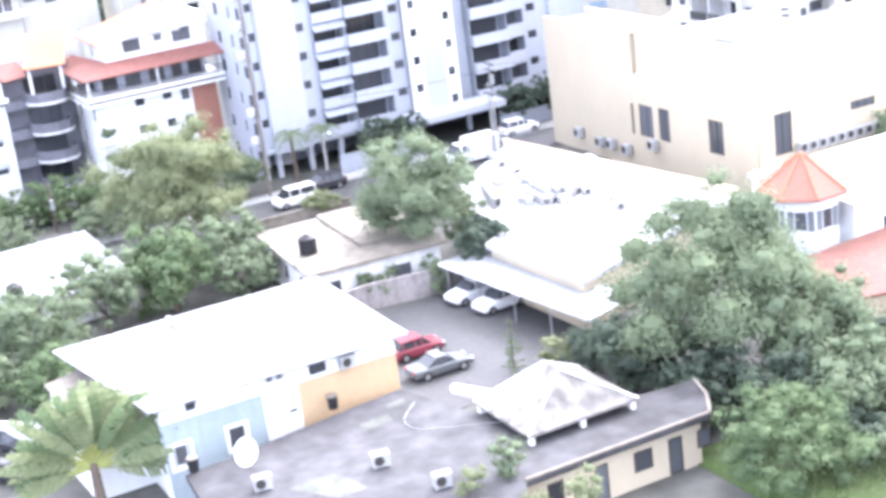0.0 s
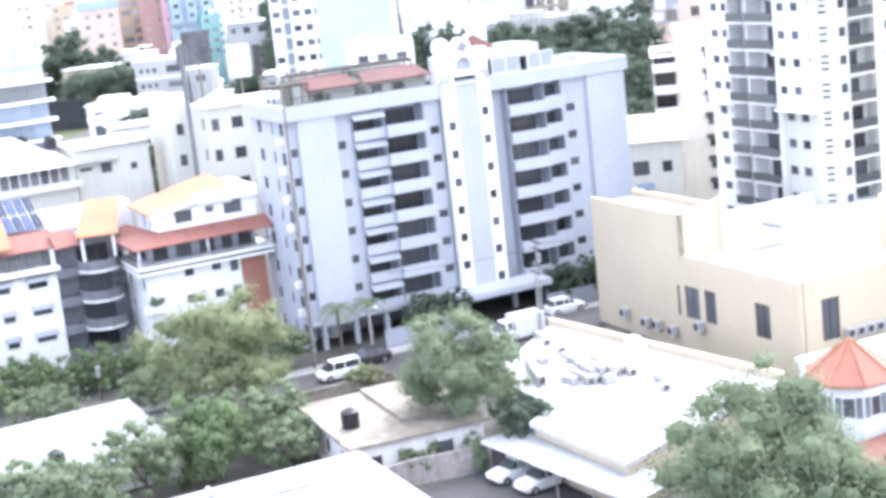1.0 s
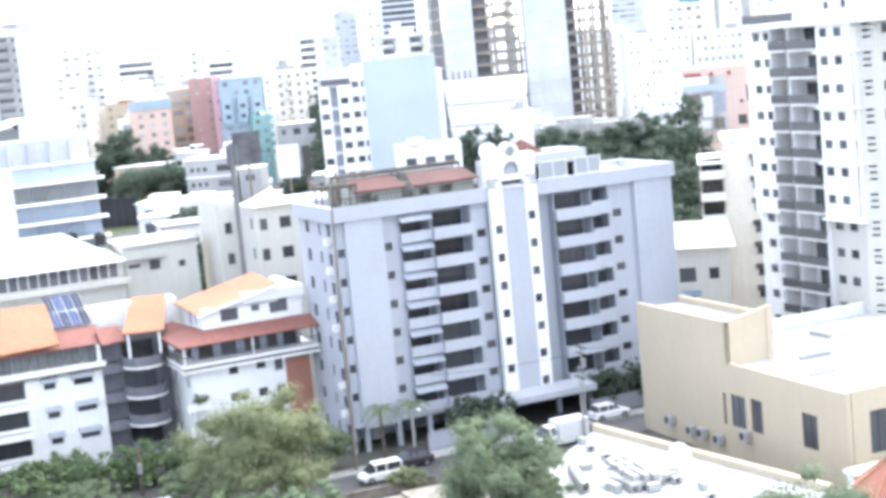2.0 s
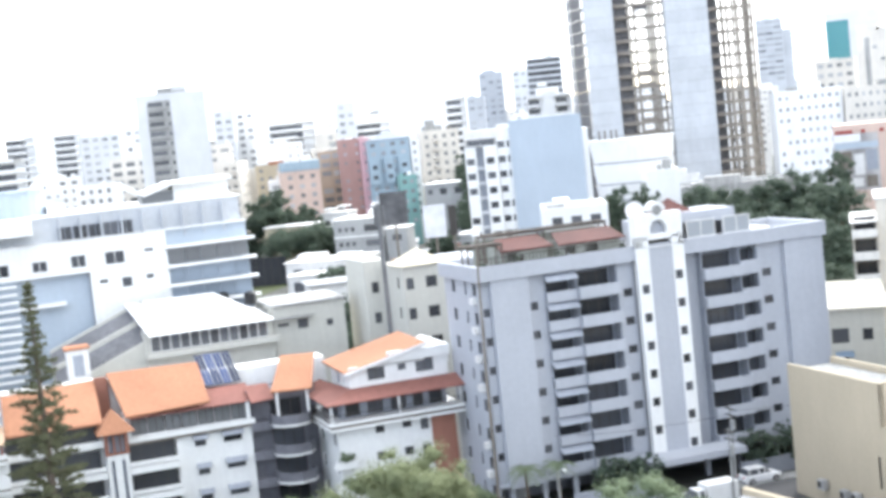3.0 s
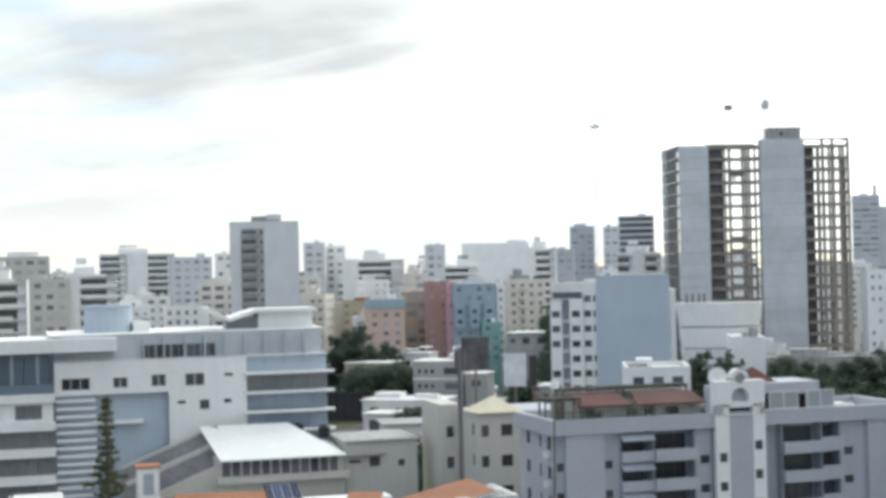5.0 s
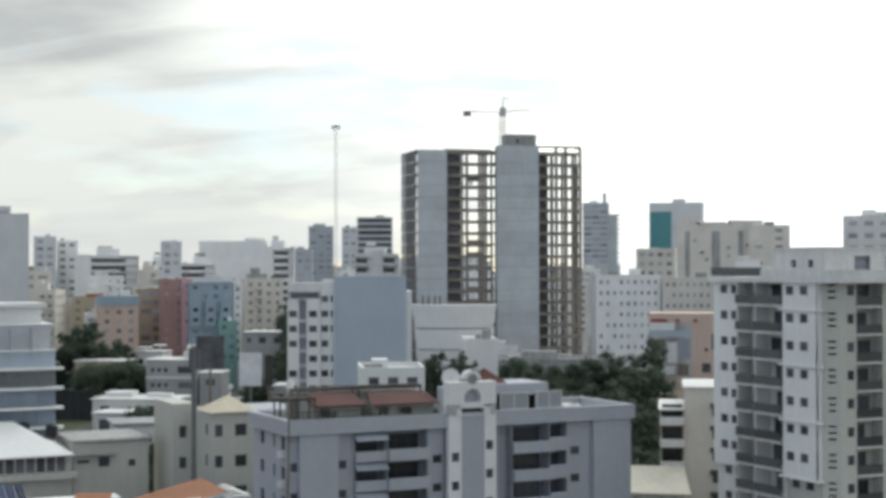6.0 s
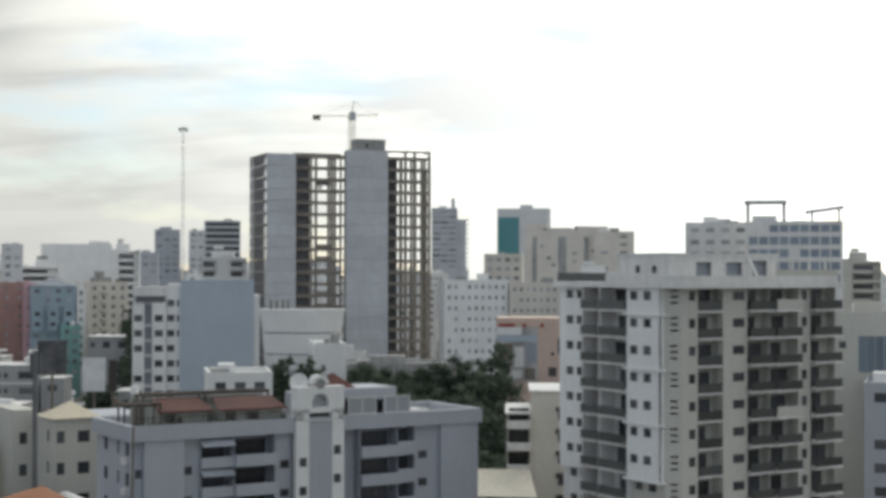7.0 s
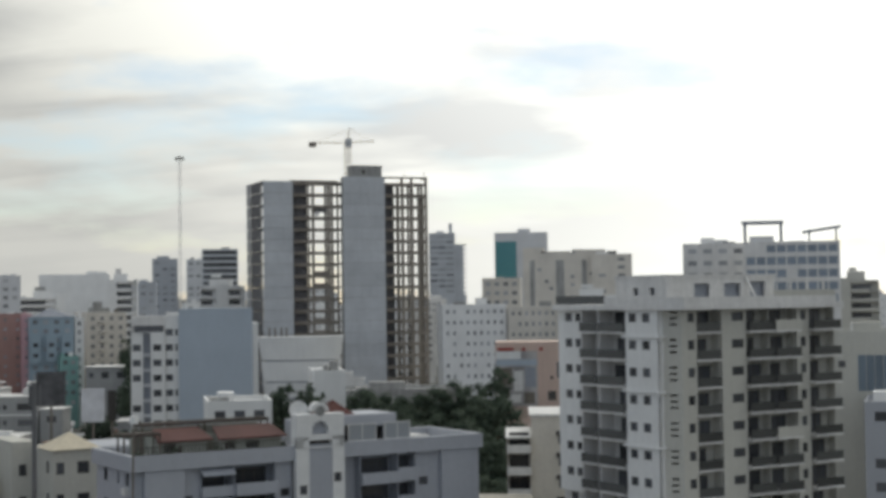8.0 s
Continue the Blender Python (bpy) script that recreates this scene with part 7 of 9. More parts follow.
def lattice(bm, a, c, w, step, r=0.09):
    """A square lattice boom between two points."""
    a, c = Vector(a), Vector(c)
    d = (c - a).normalized()
    s = d.orthogonal().normalized() * w / 2
    t = d.cross(s).normalized() * w / 2
    k = max(1, int((c - a).length / step))
    cs = [s + t, s - t, -s - t, -s + t]
    for q in cs:
        tube(bm, a + q, c + q, r, r, 4)
    for i in range(k):
        p0, p1 = a + (c - a) * (i / k), a + (c - a) * ((i + 1) / k)
        for j in range(4):
            tube(bm, p0 + cs[j], p1 + cs[(j + 1) % 4], r * 0.7, r * 0.7, 3)


def crane():
    e = thing("tower_crane", "thin tower crane rising behind the unfinished tower", "crane", -76.1, 477.0, 0, 26)
    mat = paint("pale_yellow_crane_paint", (0.42, 0.36, 0.24), rough=0.5)
    bm = bmesh.new()
    lattice(bm, (0, 0, 0), (0, 0, 90), 1.5, 2.2, 0.09)
    part("mast", bm, mat, e)
    bm = bmesh.new()
    lattice(bm, (0, 0, 90.2), (9.0, 0, 90.9), 0.5, 1.6, 0.03)
    part("jib", bm, mat, e)
    bm = bmesh.new()
    lattice(bm, (0, 0, 90.2), (-11.4, 0, 89.9), 0.5, 1.6, 0.03)
    part("counter_jib", bm, mat, e)
    wall_box(e, "counterweight", -12.6, -10.4, -0.6, 0.6, 88.6, 90.1, CONCDARK)
    wall_box(e, "cab", -0.9, 0.9, -1.6, -0.2, 88.8, 91.4, STEEL)
    bm = bmesh.new()
    tube(bm, (0, 0, 90), (0.5, 0, 94.8), 0.25, 0.1, 5); tube(bm, (0.5, 0, 94.8), (2.2, 0, 94.6), 0.08, 0.08, 4)
    tube(bm, (0.5, 0, 94.6), (7.6, 0, 91.0), 0.04, 0.04, 3); tube(bm, (0.5, 0, 94.6), (-10.0, 0, 90.2), 0.04, 0.04, 3)
    part("apex", bm, mat, e)


crane()


def radio_mast():
    e = thing("radio_mast", "tall thin lattice radio mast with cluster of aerials", "mast", -158.3, 578.7, 0, 10)
    bm = bmesh.new()
    lattice(bm, (0, 0, 0), (0, 0, 96.5), 0.8, 3.2, 0.04)
    part("mast", bm, OFFWHITE, e)
    for x, z in ((-1.25, 95.3), (0.0, 95.6), (1.25, 95.3)):
        wall_box(e, "aerial", x - 0.38, x + 0.38, -0.5, 0.5, z, z + 1.4, CONCDARK)


radio_mast()


def drum_building():
    """Round-fronted white building with three stepped rings."""
    b = thing("round_building", "white building with stepped curved front", "building", -82.0, 426.0, 0, 10)
    arc = range(-80, 81, 8)

    def ring(ra, rb, z0, z1, name, mat):
        """A curved wall leaning from radius ra at its foot to rb at its top."""
        lo = [(ra * math.sin(radians(a)), -0.45 * ra * math.cos(radians(a)), z0) for a in arc] + [(ra, 8, z0), (-ra, 8, z0)]
        hi = [(rb * math.sin(radians(a)), -0.45 * rb * math.cos(radians(a)), z1) for a in arc] + [(rb, 8, z1), (-rb, 8, z1)]
        n = len(lo)
        bm = bmesh.new()
        hull(bm, lo + hi, [tuple(range(n))[::-1], tuple(range(n, 2 * n))] + [(i, (i + 1) % n, n + (i + 1) % n, n + i) for i in range(n)])
        part(name, bm, mat, b)
    # dark inner drum: shadow of the gaps between rings put into its colour
    ring(9.8, 9.8, 0, 30.2, "inner_wall", GRAYDARK)
    ring(11.0, 11.0, 0, 13.0, "curved_wall", WHITE)
    ring(10.4, 11.0, 13.5, 17.6, "curved_wall", WHITE)
    ring(10.8, 11.4, 18.0, 23.6, "curved_wall", WHITE)
    ring(11.2, 12.2, 24.0, 30.4, "curved_wall", WHITE)
    bm = bmesh.new()
    for x in (-9, -7.4, -5.6, -4.2):
        box(bm, x, x + 0.5, 0, 0.5, 30.4, 33.0)
    part("roof_stub", bm, CONCDARK, b)
    return b


drum_building()


# ---- city buildings ----
def far(name, label, x0, y0, x1, y1, h, floors, cols, mat, d=14.0, wh=1.3, wide=0.55, fh=None, left=2, right=2, roof=None, hold=0.0, glass=None, split=False, sill=0.9, parapet=0.7, category="building"):
    """A building whose front runs from x0, y0 to x1, y1."""
    w = math.hypot(x1 - x0, y1 - y0)
    turn = math.degrees(math.atan2(y1 - y0, x1 - x0))
    fh = fh or h / floors
    cw = (w - 1.0) / max(1, cols) * wide
    # beyond 360 m the windows take the haze-pale glass
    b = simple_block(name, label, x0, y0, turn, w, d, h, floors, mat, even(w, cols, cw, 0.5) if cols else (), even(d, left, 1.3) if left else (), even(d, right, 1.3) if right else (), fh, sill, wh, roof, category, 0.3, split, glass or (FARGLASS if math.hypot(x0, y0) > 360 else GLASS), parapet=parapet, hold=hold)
    # stair heads and tank rooms on the roof
    for k in range(rc0.choice((1, 2, 2, 3))):
        q, rw = rc0.uniform(0.05, 0.7), rc0.uniform(0.12, 0.3) * w
        wall_box(b, "roof_room", w * q, min(w - 0.4, w * q + rw), 2.0 + k, 6.0 + k, h, h + rc0.uniform(0.8, 2.6), rc0.choice((mat, FARWHITE, CONCRETE)))
    return b


banded_block("apartment_building", "white apartment building with rows of small windows", -389, 582, 32.7, 33.3, 13, 51.4, FARWHITE, 3.0, 20, seed=389)
b = far("apartment_building", "gray slab-shaped apartment building with small windows", -336, 556, -322, 565, 48.4, 15, 4, FARGRAY, hold=20)
far("apartment_building", "slender white apartment building", -296, 522, -290, 525.5, 49, 16, 2, FARWHITE, hold=20)
b = far("apartment_tower", "gray apartment tower with recessed dark window strip", -233, 420, -214, 430, 57, 18, 0, FARGRAY, hold=20, left=3)
wall_box(b, "recess_strip", 3.4, 10.6, -0.02, 0.2, 0, 55.5, CONCRETE)
for z in range(23, 54, 3):
    wall_box(b, "balcony", 3.6, 9.0, -0.5, -0.03, z - 0.2, z + 0.75, CONCRETE)
    Face("front", 21, 14).window(b, 6.0, 0.04, z + 1.4, 4.4, 1.2, GLASS, DARKTRIM, False)
    Face("front", 21, 14).window(b, 9.9, 0.04, z + 1.2, 0.8, 1.0, GLASS, DARKTRIM, False)
wall_box(b, "lift_room", 11.5, 16.2, 3, 9, 57.0, 60.0, FARGRAY)
far("apartment_tower", "pale gray residential tower with flat top", -288, 583, -280, 587, 53.5, 17, 2, FARGRAY, hold=20)
far("apartment_tower", "white residential tower with flat top", -284, 596, -276, 599, 52, 17, 2, FARWHITE, hold=20)
banded_block("apartment_building", "white apartment building with stacked balconies", -271, 585, 24.0, 26.0, 13, 46.0, FARWHITE, 3.0, 16, seed=181)
banded_block("apartment_building", "plain white apartment building", -252, 612, 24.0, 12.2, 13, 43.6, FARWHITE, 3.0, 20, seed=198)
far("apartment_building", "gray apartment building with roof tank", -222, 557, -215, 560, 50.6, 16, 2, FARGRAY, hold=20)
far("apartment_building", "wide pale gray slab building", -261, 703, -230, 714, 53.4, 17, 0, FARWHITE, hold=30)
banded_block("apartment_building", "white apartment building with narrow windows", -235, 610, 23.2, 19.0, 13, 42.8, FARWHITE, 3.0, 18, seed=187)
banded_block("apartment_building", "white stepped apartment building", -185, 571, 15.3, 11.4, 13, 48.6, FARWHITE, 3.0, 25, seed=185)
far("apartment_building", "dark gray apartment building", -206, 669, -195, 672, 48.9, 15, 3, FARSLATE, hold=25)
far("apartment_tower", "gray high-rise with dark top", -253, 864, -239, 868, 64.7, 18, 3, FARSLATE, hold=35)
far("apartment_tower", "plain gray residential high-rise tower", -229, 850, -220, 852, 63.6, 18, 2, FARGRAY, hold=35)
far("office_tower", "dark glass office tower with white floor bands", -213, 823, -194, 828, 68.4, 20, 1, PANEL, hold=35, wide=0.98, wh=2.2, glass=GLASS)
banded_block("apartment_building", "white apartment building with small windows", -126, 484, 12.1, 14.3, 13, 45.1, FARWHITE, 3.0, 22, seed=126)
b = far("apartment_building", "peach apartment building with blue roof band", -208, 468, -197, 474, 31.0, 10, 3, PEACH, hold=6, wide=0.4)
wall_box(b, "roof_band", -0.3, 12.8, -0.3, 8.0, 28.8, 31.9, TURQ)
far("apartment_building", "tan apartment building with dark balconies", -205, 493, -195.8, 495, 33.3, 11, 2, TANWALL, hold=8, wide=0.8, wh=1.6)
far("apartment_building", "brick-red apartment building with few windows", -195.7, 488.7, -187, 491.4, 36.7, 12, 2, REDWALL, hold=8, wide=0.25, wh=1.0)
far("apartment_building", "narrow pink apartment building", -187, 487.4, -184, 488.7, 36.5, 12, 1, PINK, hold=8, wide=0.3, wh=1.0)
b = far("apartment_building", "turquoise-blue apartment building with peaked roof", -183.6, 484.7, -170, 490, 35.6, 12, 4, TURQ, hold=8, wide=0.45)
bm = bmesh.new()
hull(bm, [(0.6, -0.3, 36.2), (14.0, -0.3, 36.2), (14.0, 12, 36.2), (0.6, 12, 36.2), (7.3, 4.5, 39.2)], [(3, 2, 1, 0), (0, 1, 4), (1, 2, 4), (2, 3, 4), (3, 0, 4)])
part("peaked_roof", bm, GRAYDARK, b)
for s in (0.6, 5.6, 10.6):
    bm = bmesh.new()
    box(bm, s, s + 3.4, -1.3, -0.02, 21.4, 30.0); box(bm, s + 0.4, s + 3.0, -1.32, -1.3, 24.0, 25.2); box(bm, s + 0.7, s + 2.7, -1.0, -0.02, 20.6, 21.4)
    part("bay", bm, TURQ, b)
    for z in (23.0, 26.4):
        wall_box(b, "bay_window", s + 0.9, s + 2.5, -1.36, -1.31, z, z + 1.3, GLASS)
far("apartment_building", "aqua-green house beside the blue one", -172, 482, -166.7, 484.7, 22.8, 7, 2, GREENISH, hold=6)
far("apartment_building", "white strip of the blue apartment building", -170, 490.7, -167.4, 492, 34.9, 12, 1, FARWHITE, hold=8)
b = far("town_house", "pale yellow house with orange roof edge", -239, 514, -229.5, 518.4, 30.0, 10, 3, CREAM, hold=8, wide=0.4)
wall_box(b, "tile_edge", 5.0, 10.8, -0.3, 7.0, 30.7, 31.8, TILE)
far("town_house", "tan house with small windows", -195.7, 500.9, -185, 504.9, 30.2, 10, 3, TANWALL, hold=8)


def blue_wall_building():
    b = thing("blue_wall_building", "white office block with blank light blue flank wall", "office building", -97, 315, 0, 14)
    W, D = 25.5, 14
    F = Face("front", W, D)
    fl = [0.6 + 3.2 * i for i in range(11)]
    win_bay(b, F, 0.0, 2.5, 0, 34.2, fl[3:10], [(1.2, 1.7)], WHITE, sill=1.0, h=1.4, split=False)
    wall_box(b, "stair_recess", 2.5, 4.1, 0.9, 1.2, 0, 34.2, GRAYDARK)
    for z in fl[3:10]:
        wall_box(b, "stair_landing", 2.5, 4.1, 0.3, 0.9, z - 0.2, z + 0.5, FARGRAY)
    win_bay(b, F, 4.1, 7.0, 0, 34.2, fl[3:10], [(5.5, 1.7)], WHITE, n=0.3, sill=1.0, h=1.4, split=False)
    win_bay(b, F, 7.0, 10.0, 0, 37.8, fl[3:11], [(8.0, 1.5), (9.5, 0.5)], WHITE, n=-0.3, sill=1.0, h=1.4, split=False)
    wall_box(b, "roof_band_window", 0.8, 6.6, 0.05, 0.3, 34.4, 35.8, GLASS)
    wall_box(b, "band_sill", 0.0, 7.0, -0.3, 0.3, 34.2, 34.4, WHITE)
    wall_box(b, "upper_band", 0.0, 7.0, 0.0, 8.0, 35.8, 37.8, OFFWHITE)
    wall_box(b, "blue_wall", 10.0, W, -0.6, D, 0, 39.0, SKYBLUE)
    wall_box(b, "core_wall", 0.1, 10.0, 1.25, D, 0, 35.7, OFFWHITE)
    wall_box(b, "roof_edge", 9.9, W + 0.1, -0.7, D, 39.0, 39.2, SKYBLUE)
    wall_box(b, "side_strip", W, W + 1.2, 0.2, D, 0, 36.0, WHITE)
    return b


blue_wall_building()
b = far("town_house", "white rooftop house with small windows", -62, 242, -52, 245, 24.0, 7, 3, WHITE, hold=16)
far("town_house", "white blank wall house", -49, 266, -43.5, 267.4, 27.6, 8, 0, WHITE)
far("warehouse", "long low building with pale roof edge", -56, 326, -29, 330, 20.6, 6, 0, CONCRETE, roof=OFFWHITE)
b = far("apartment_tower", "stepped gray high-rise with spire", -95, 895, -80, 896, 78, 24, 3, PANEL, hold=40, wide=0.9, wh=1.4)
wall_box(b, "side_wing", 15.0, 20.0, 2, 12, 0, 72, PANEL)
for i in range(12):
    wall_box(b, "balcony", 20.0, 21.8, 2, 8, 40.5 + 2.8 * i, 41.3 + 2.8 * i, PANEL)
wall_box(b, "spire", 11.5, 13.6, 4, 6, 78, 84.5, PANEL)
b = far("office_building", "gray building with teal glass front", -44, 699, -20, 699, 69.4, 18, 0, FARGRAY, left=0)
wall_box(b, "teal_glass", 0.4, 10.0, -0.3, -0.05, 45.0, 66.0, TEALGLASS)
b = far("office_building", "pale stone block with blind windows", -29, 650, 8, 650, 58.0, 18, 0, PALESTONE, hold=35, left=3)
for x0, x1, z1 in ((0.0, 9.0, 61.5), (8.0, 20.0, 59.8), (22.0, 35.0, 60.4)):
    wall_box(b, "upper_storey", x0, x1, 1.0, 11.0, 58.0, z1, PALESTONE)
for x0, x1 in ((3.0, 5.0), (14.0, 17.5), (25.0, 27.0), (31.0, 32.5)):
    wall_box(b, "recess_strip", x0, x1, -0.05, 0.1, 20.0, 56.0, CONCRETE)
for x, z in ((10.0, 47.0), (12.0, 44.0), (21.0, 49.0), (21.0, 45.5), (29.0, 50.0), (7.0, 52.0)):
    Face("front", 37, 14).window(b, x, 0.05, z, 1.6, 1.2, FARGLASS, DARKTRIM, False)
far("office_building", "pale stone block with stepped roof", 0, 646, 17, 646, 57.5, 17, 2, PALESTONE, hold=35, wide=0.35)
far("town_house", "low building with red roof edge", -40, 560, -26, 560, 47.0, 14, 4, PALESTONE, hold=25)
b = far("apartment_building", "white apartment building with blue-gray glass and roof frame", 41, 418, 66, 415, 54.0, 16, 9, OFFWHITE, hold=35, wide=0.86, wh=2.1, glass=DULLGLASS)
bm = bmesh.new()
for x in (0.0, 9.5):
    box(bm, x, x + 0.8, 0, 0.8, 54.0, 59.5)
box(bm, -0.5, 10.6, -0.3, 5, 59.5, 60.3)
part("roof_frame", bm, GRAYDARK, b)
bm = bmesh.new()
box(bm, 17, 17.5, 0, 0.5, 54, 57.8); box(bm, 24.0, 24.5, 0, 0.5, 54, 58.2)
slab(bm, [(15.5, -0.5, 57.4), (25.5, -0.5, 58.8)], [(25.5, 6, 58.8), (15.5, 6, 57.4)], 0.6)
part("roof_pergola", bm, GRAYDARK, b)
far("apartment_building", "pale building with stepped roof behind the tower", 26, 439, 44, 438, 54.5, 16, 4, OFFWHITE, hold=35)
banded_block("apartment_building", "beige apartment building with balcony rows", 78, 494, -9.5, 12.2, 13, 44.4, BEIGE, 3.0, 25, seed=78)
b = far("office_building", "beige building with large dark glass front", 34.6, 227, 48, 224.6, 34.6, 10, 0, BEIGE)
for i in range(6):
    placed("window", pane_mesh(1.1, 5.2, BLUEGLASS), b, 4.2 + 1.2 * i, -0.03, 29.2)
Face("front", 14, 14).window(b, 1.4, 0.03, 30.5, 1.0, 1.0, GLASS, DARKTRIM, False)
far("apartment_building", "gray apartment wing beside the tower", 36.5, 212, 48, 209.6, 25.4, 8, 3, GRAY, hold=3)
far("apartment_building", "long pale apartment building with rows of small windows", -43.8, 448, -25.2, 452, 38.0, 12, 9, FARWHITE, hold=14, wide=0.42, wh=1.1)
far("apartment_building", "long pale apartment building with rows of small windows", -24.6, 450, -10.0, 452, 37.2, 12, 7, PALESTONE, hold=14, wide=0.42, wh=1.1)
banded_block("apartment_building", "white apartment building with dark balconies", -8, 447, 0.0, 16.0, 12, 40.0, WHITE, 3.0, 14, seed=9)


def mural_building():
    b = thing("poster_building", "pink building carrying a large faded wall poster", "building", -19, 299, 0, 2)
    wall_box(b, "wall", 0, 14, 0, 12, 0, 32.0, PEACH)
    m = paint("faded_gray_poster", (0.46, 0.44, 0.43), var=0.4, grain=0.35, streak=0.0, bump=0)
    wall_box(b, "poster", 0.1, 8.2, -0.15, -0.02, 19.5, 30.25, m)
    for x0, x1, z0, z1, tint in ((0.1, 5.0, 28.7, 30.2, WHITE), (0.1, 8.2, 27.4, 28.6, SKYBLUE), (0.4, 3.2, 23.6, 27.0, CONCDARK), (3.6, 5.4, 22.4, 26.4, OFFWHITE), (5.8, 7.9, 23.2, 27.1, GRAYDARK), (0.6, 5.0, 20.2, 21.8, OFFWHITE), (5.6, 7.6, 20.0, 22.2, CONCDARK)):
        wall_box(b, "poster_panel", x0, x1, -0.2, -0.155, z0, z1, tint)
    sign = paint("red_sign_paint", (0.34, 0.07, 0.06), var=0.1)
    for x0, x1 in ((0.5, 3.6), (5.2, 5.9), (8.6, 9.3)):
        wall_box(b, "sign_bar", x0, x1, -0.3, -0.05, 30.3, 30.9, sign, "red sign bar")
    F = Face("front", 14, 12)
    for s, z, w, h in ((11.0, 21.5, 1.6, 1.8), (12.6, 26.5, 1.2, 3.0), (11.0, 25.0, 0.6, 0.6)):
        F.window(b, s, 0.03, z, w, h, GLASS, DARKTRIM, False)
    wall_box(b, "terrace", 2.5, 14, -2.5, -0.21, 0, 15.5, BEIGE)
    return b


mural_building()


def villa_block(name, label, x, y, turn, w, d, h, mat, openings, eave=0.5, roof=None, z=0.0):
    """A low flat-roofed house: wall with real openings, projecting eave slab, tank and stair head."""
    b = thing(name, label, "house", x, y, z, turn, "low town houses")
    F = Face("front", w, d)
    bm = bmesh.new()
    holed(bm, F, 0, w, 0, h, 0.0, -0.3, openings)
    box(bm, 0, 0.3, 0.3, d, 0, h); box(bm, w - 0.3, w, 0.3, d, 0, h); box(bm, 0.3, w - 0.3, d - 0.3, d, 0, h)
    part("wall", bm, mat, b)
    for s0, s1, z0, z1 in openings:
        F.window(b, (s0 + s1) / 2, -0.18, (z0 + z1) / 2, s1 - s0, z1 - z0, GLASS, DARKTRIM, False)
    bm = bmesh.new()
    box(bm, -eave, w + eave, -eave, d + eave, h, h + 0.3)
    part("roof", bm, roof or OFFWHITE, b)
    return b


# low houses round the lawn behind the office


def stepped_flats():
    """Cream flats with short stacked balconies at the foot of the high-rise."""
    b = thing("cream_flats", "cream flats with short stacked balconies and dark awnings", "apartment building", -11.5, 203, 0, 3)
    W, D = 10.0, 14.0
    F = Face("front", W, D)
    fl = [0.2 + 2.9 * i for i in range(8)]
    bal_bay(b, F, 0.0, 3.2, fl, OFFWHITE, n=0.2, out=1.0, deep=1.2, rail=0.9, back=PALESTONE, top=22.1)
    wall_box(b, "wall", 3.2, 6.0, 0.0, 0.4, 0, 25.0, PALESTONE)
    win_bay(b, F, 6.0, W, 0, 25.0, fl, [(7.6, 1.6)], PALESTONE, sill=0.9, h=1.4)
    for z in fl:
        bm = bmesh.new()
        slab(bm, [(6.5, -0.9, z + 2.1), (8.8, -0.9, z + 2.1)], [(8.8, 0.0, z + 2.6), (6.5, 0.0, z + 2.6)], 0.06)
        part("awning", bm, DARKTRIM, b)
    wall_box(b, "core_wall", 0.2, W, 1.7, D, 0, 22.2, PALESTONE)
    wall_box(b, "balcony_roof", -0.2, 3.2, -0.9, D, 22.2, 22.45, OFFWHITE)
    wall_box(b, "roof", 3.0, W + 0.2, -0.2, D, 25.0, 25.3, OFFWHITE)
    return b


stepped_flats()
b = villa_block("town_house", "low shaded house with broad pale sheet roof", -18.2, 186, 7, 10.5, 9, 13.4, BEIGE, [(1.0, 2.4, 9.6, 11.2), (4.4, 6.4, 9.4, 11.2), (8.0, 9.2, 9.6, 11.0), (1.0, 2.4, 6.2, 7.8), (5.0, 6.2, 6.2, 7.8)], 0.3)
bm = bmesh.new()
slab(bm, [(-0.8, -0.9, 13.9), (11.3, -0.9, 13.6)], [(11.3, 9.6, 15.6), (-0.8, 9.6, 15.9)], 0.14)
part("sheet_roof", bm, paint("pale_cream_roof_sheet", (0.52, 0.49, 0.42), var=0.15, streak=0.1), b)
for x0, x1, z in ((0.6, 2.8, 8.4), (4.6, 6.8, 8.4)):
    bm = bmesh.new()
    slab(bm, [(x0, -1.1, z - 0.5), (x1, -1.1, z - 0.5)], [(x1, 0.0, z), (x0, 0.0, z)], 0.05)
    part("awning", bm, paint("faded_blue_canvas", (0.2, 0.27, 0.36), var=0.2), b, "faded blue canvas awning")


wall_dark = thing("boundary_screen", "tall black screen wall behind a lawn", "wall", -190.5, 384.0, 0, 4)
SCREEN = paint("black_screen_cloth", (0.035, 0.037, 0.043), var=0.2, streak=0.1)
for k in range(8):
    wall_box(wall_dark, "screen_panel", 2.2 * k, 2.2 * k + 2.08, 0, 0.2, 0, 8.0, SCREEN)
    wall_box(wall_dark, "post", 2.2 * k + 2.08, 2.2 * k + 2.2, -0.1, 0.22, 0, 8.1, DARKTRIM)
lawn_mat = paint("dull_lawn_grass", (0.07, 0.085, 0.035), var=0.35, grain=1.5, streak=0.0)
yard = thing("garden_lawn", "dull green lawn before a black screen wall", "lawn", -192, 352, 0, 4, kind="structure")
bm = bmesh.new()
box(bm, 0, 22, 0, 32, -0.3, 0.12)
part("turf", bm, lawn_mat, yard)
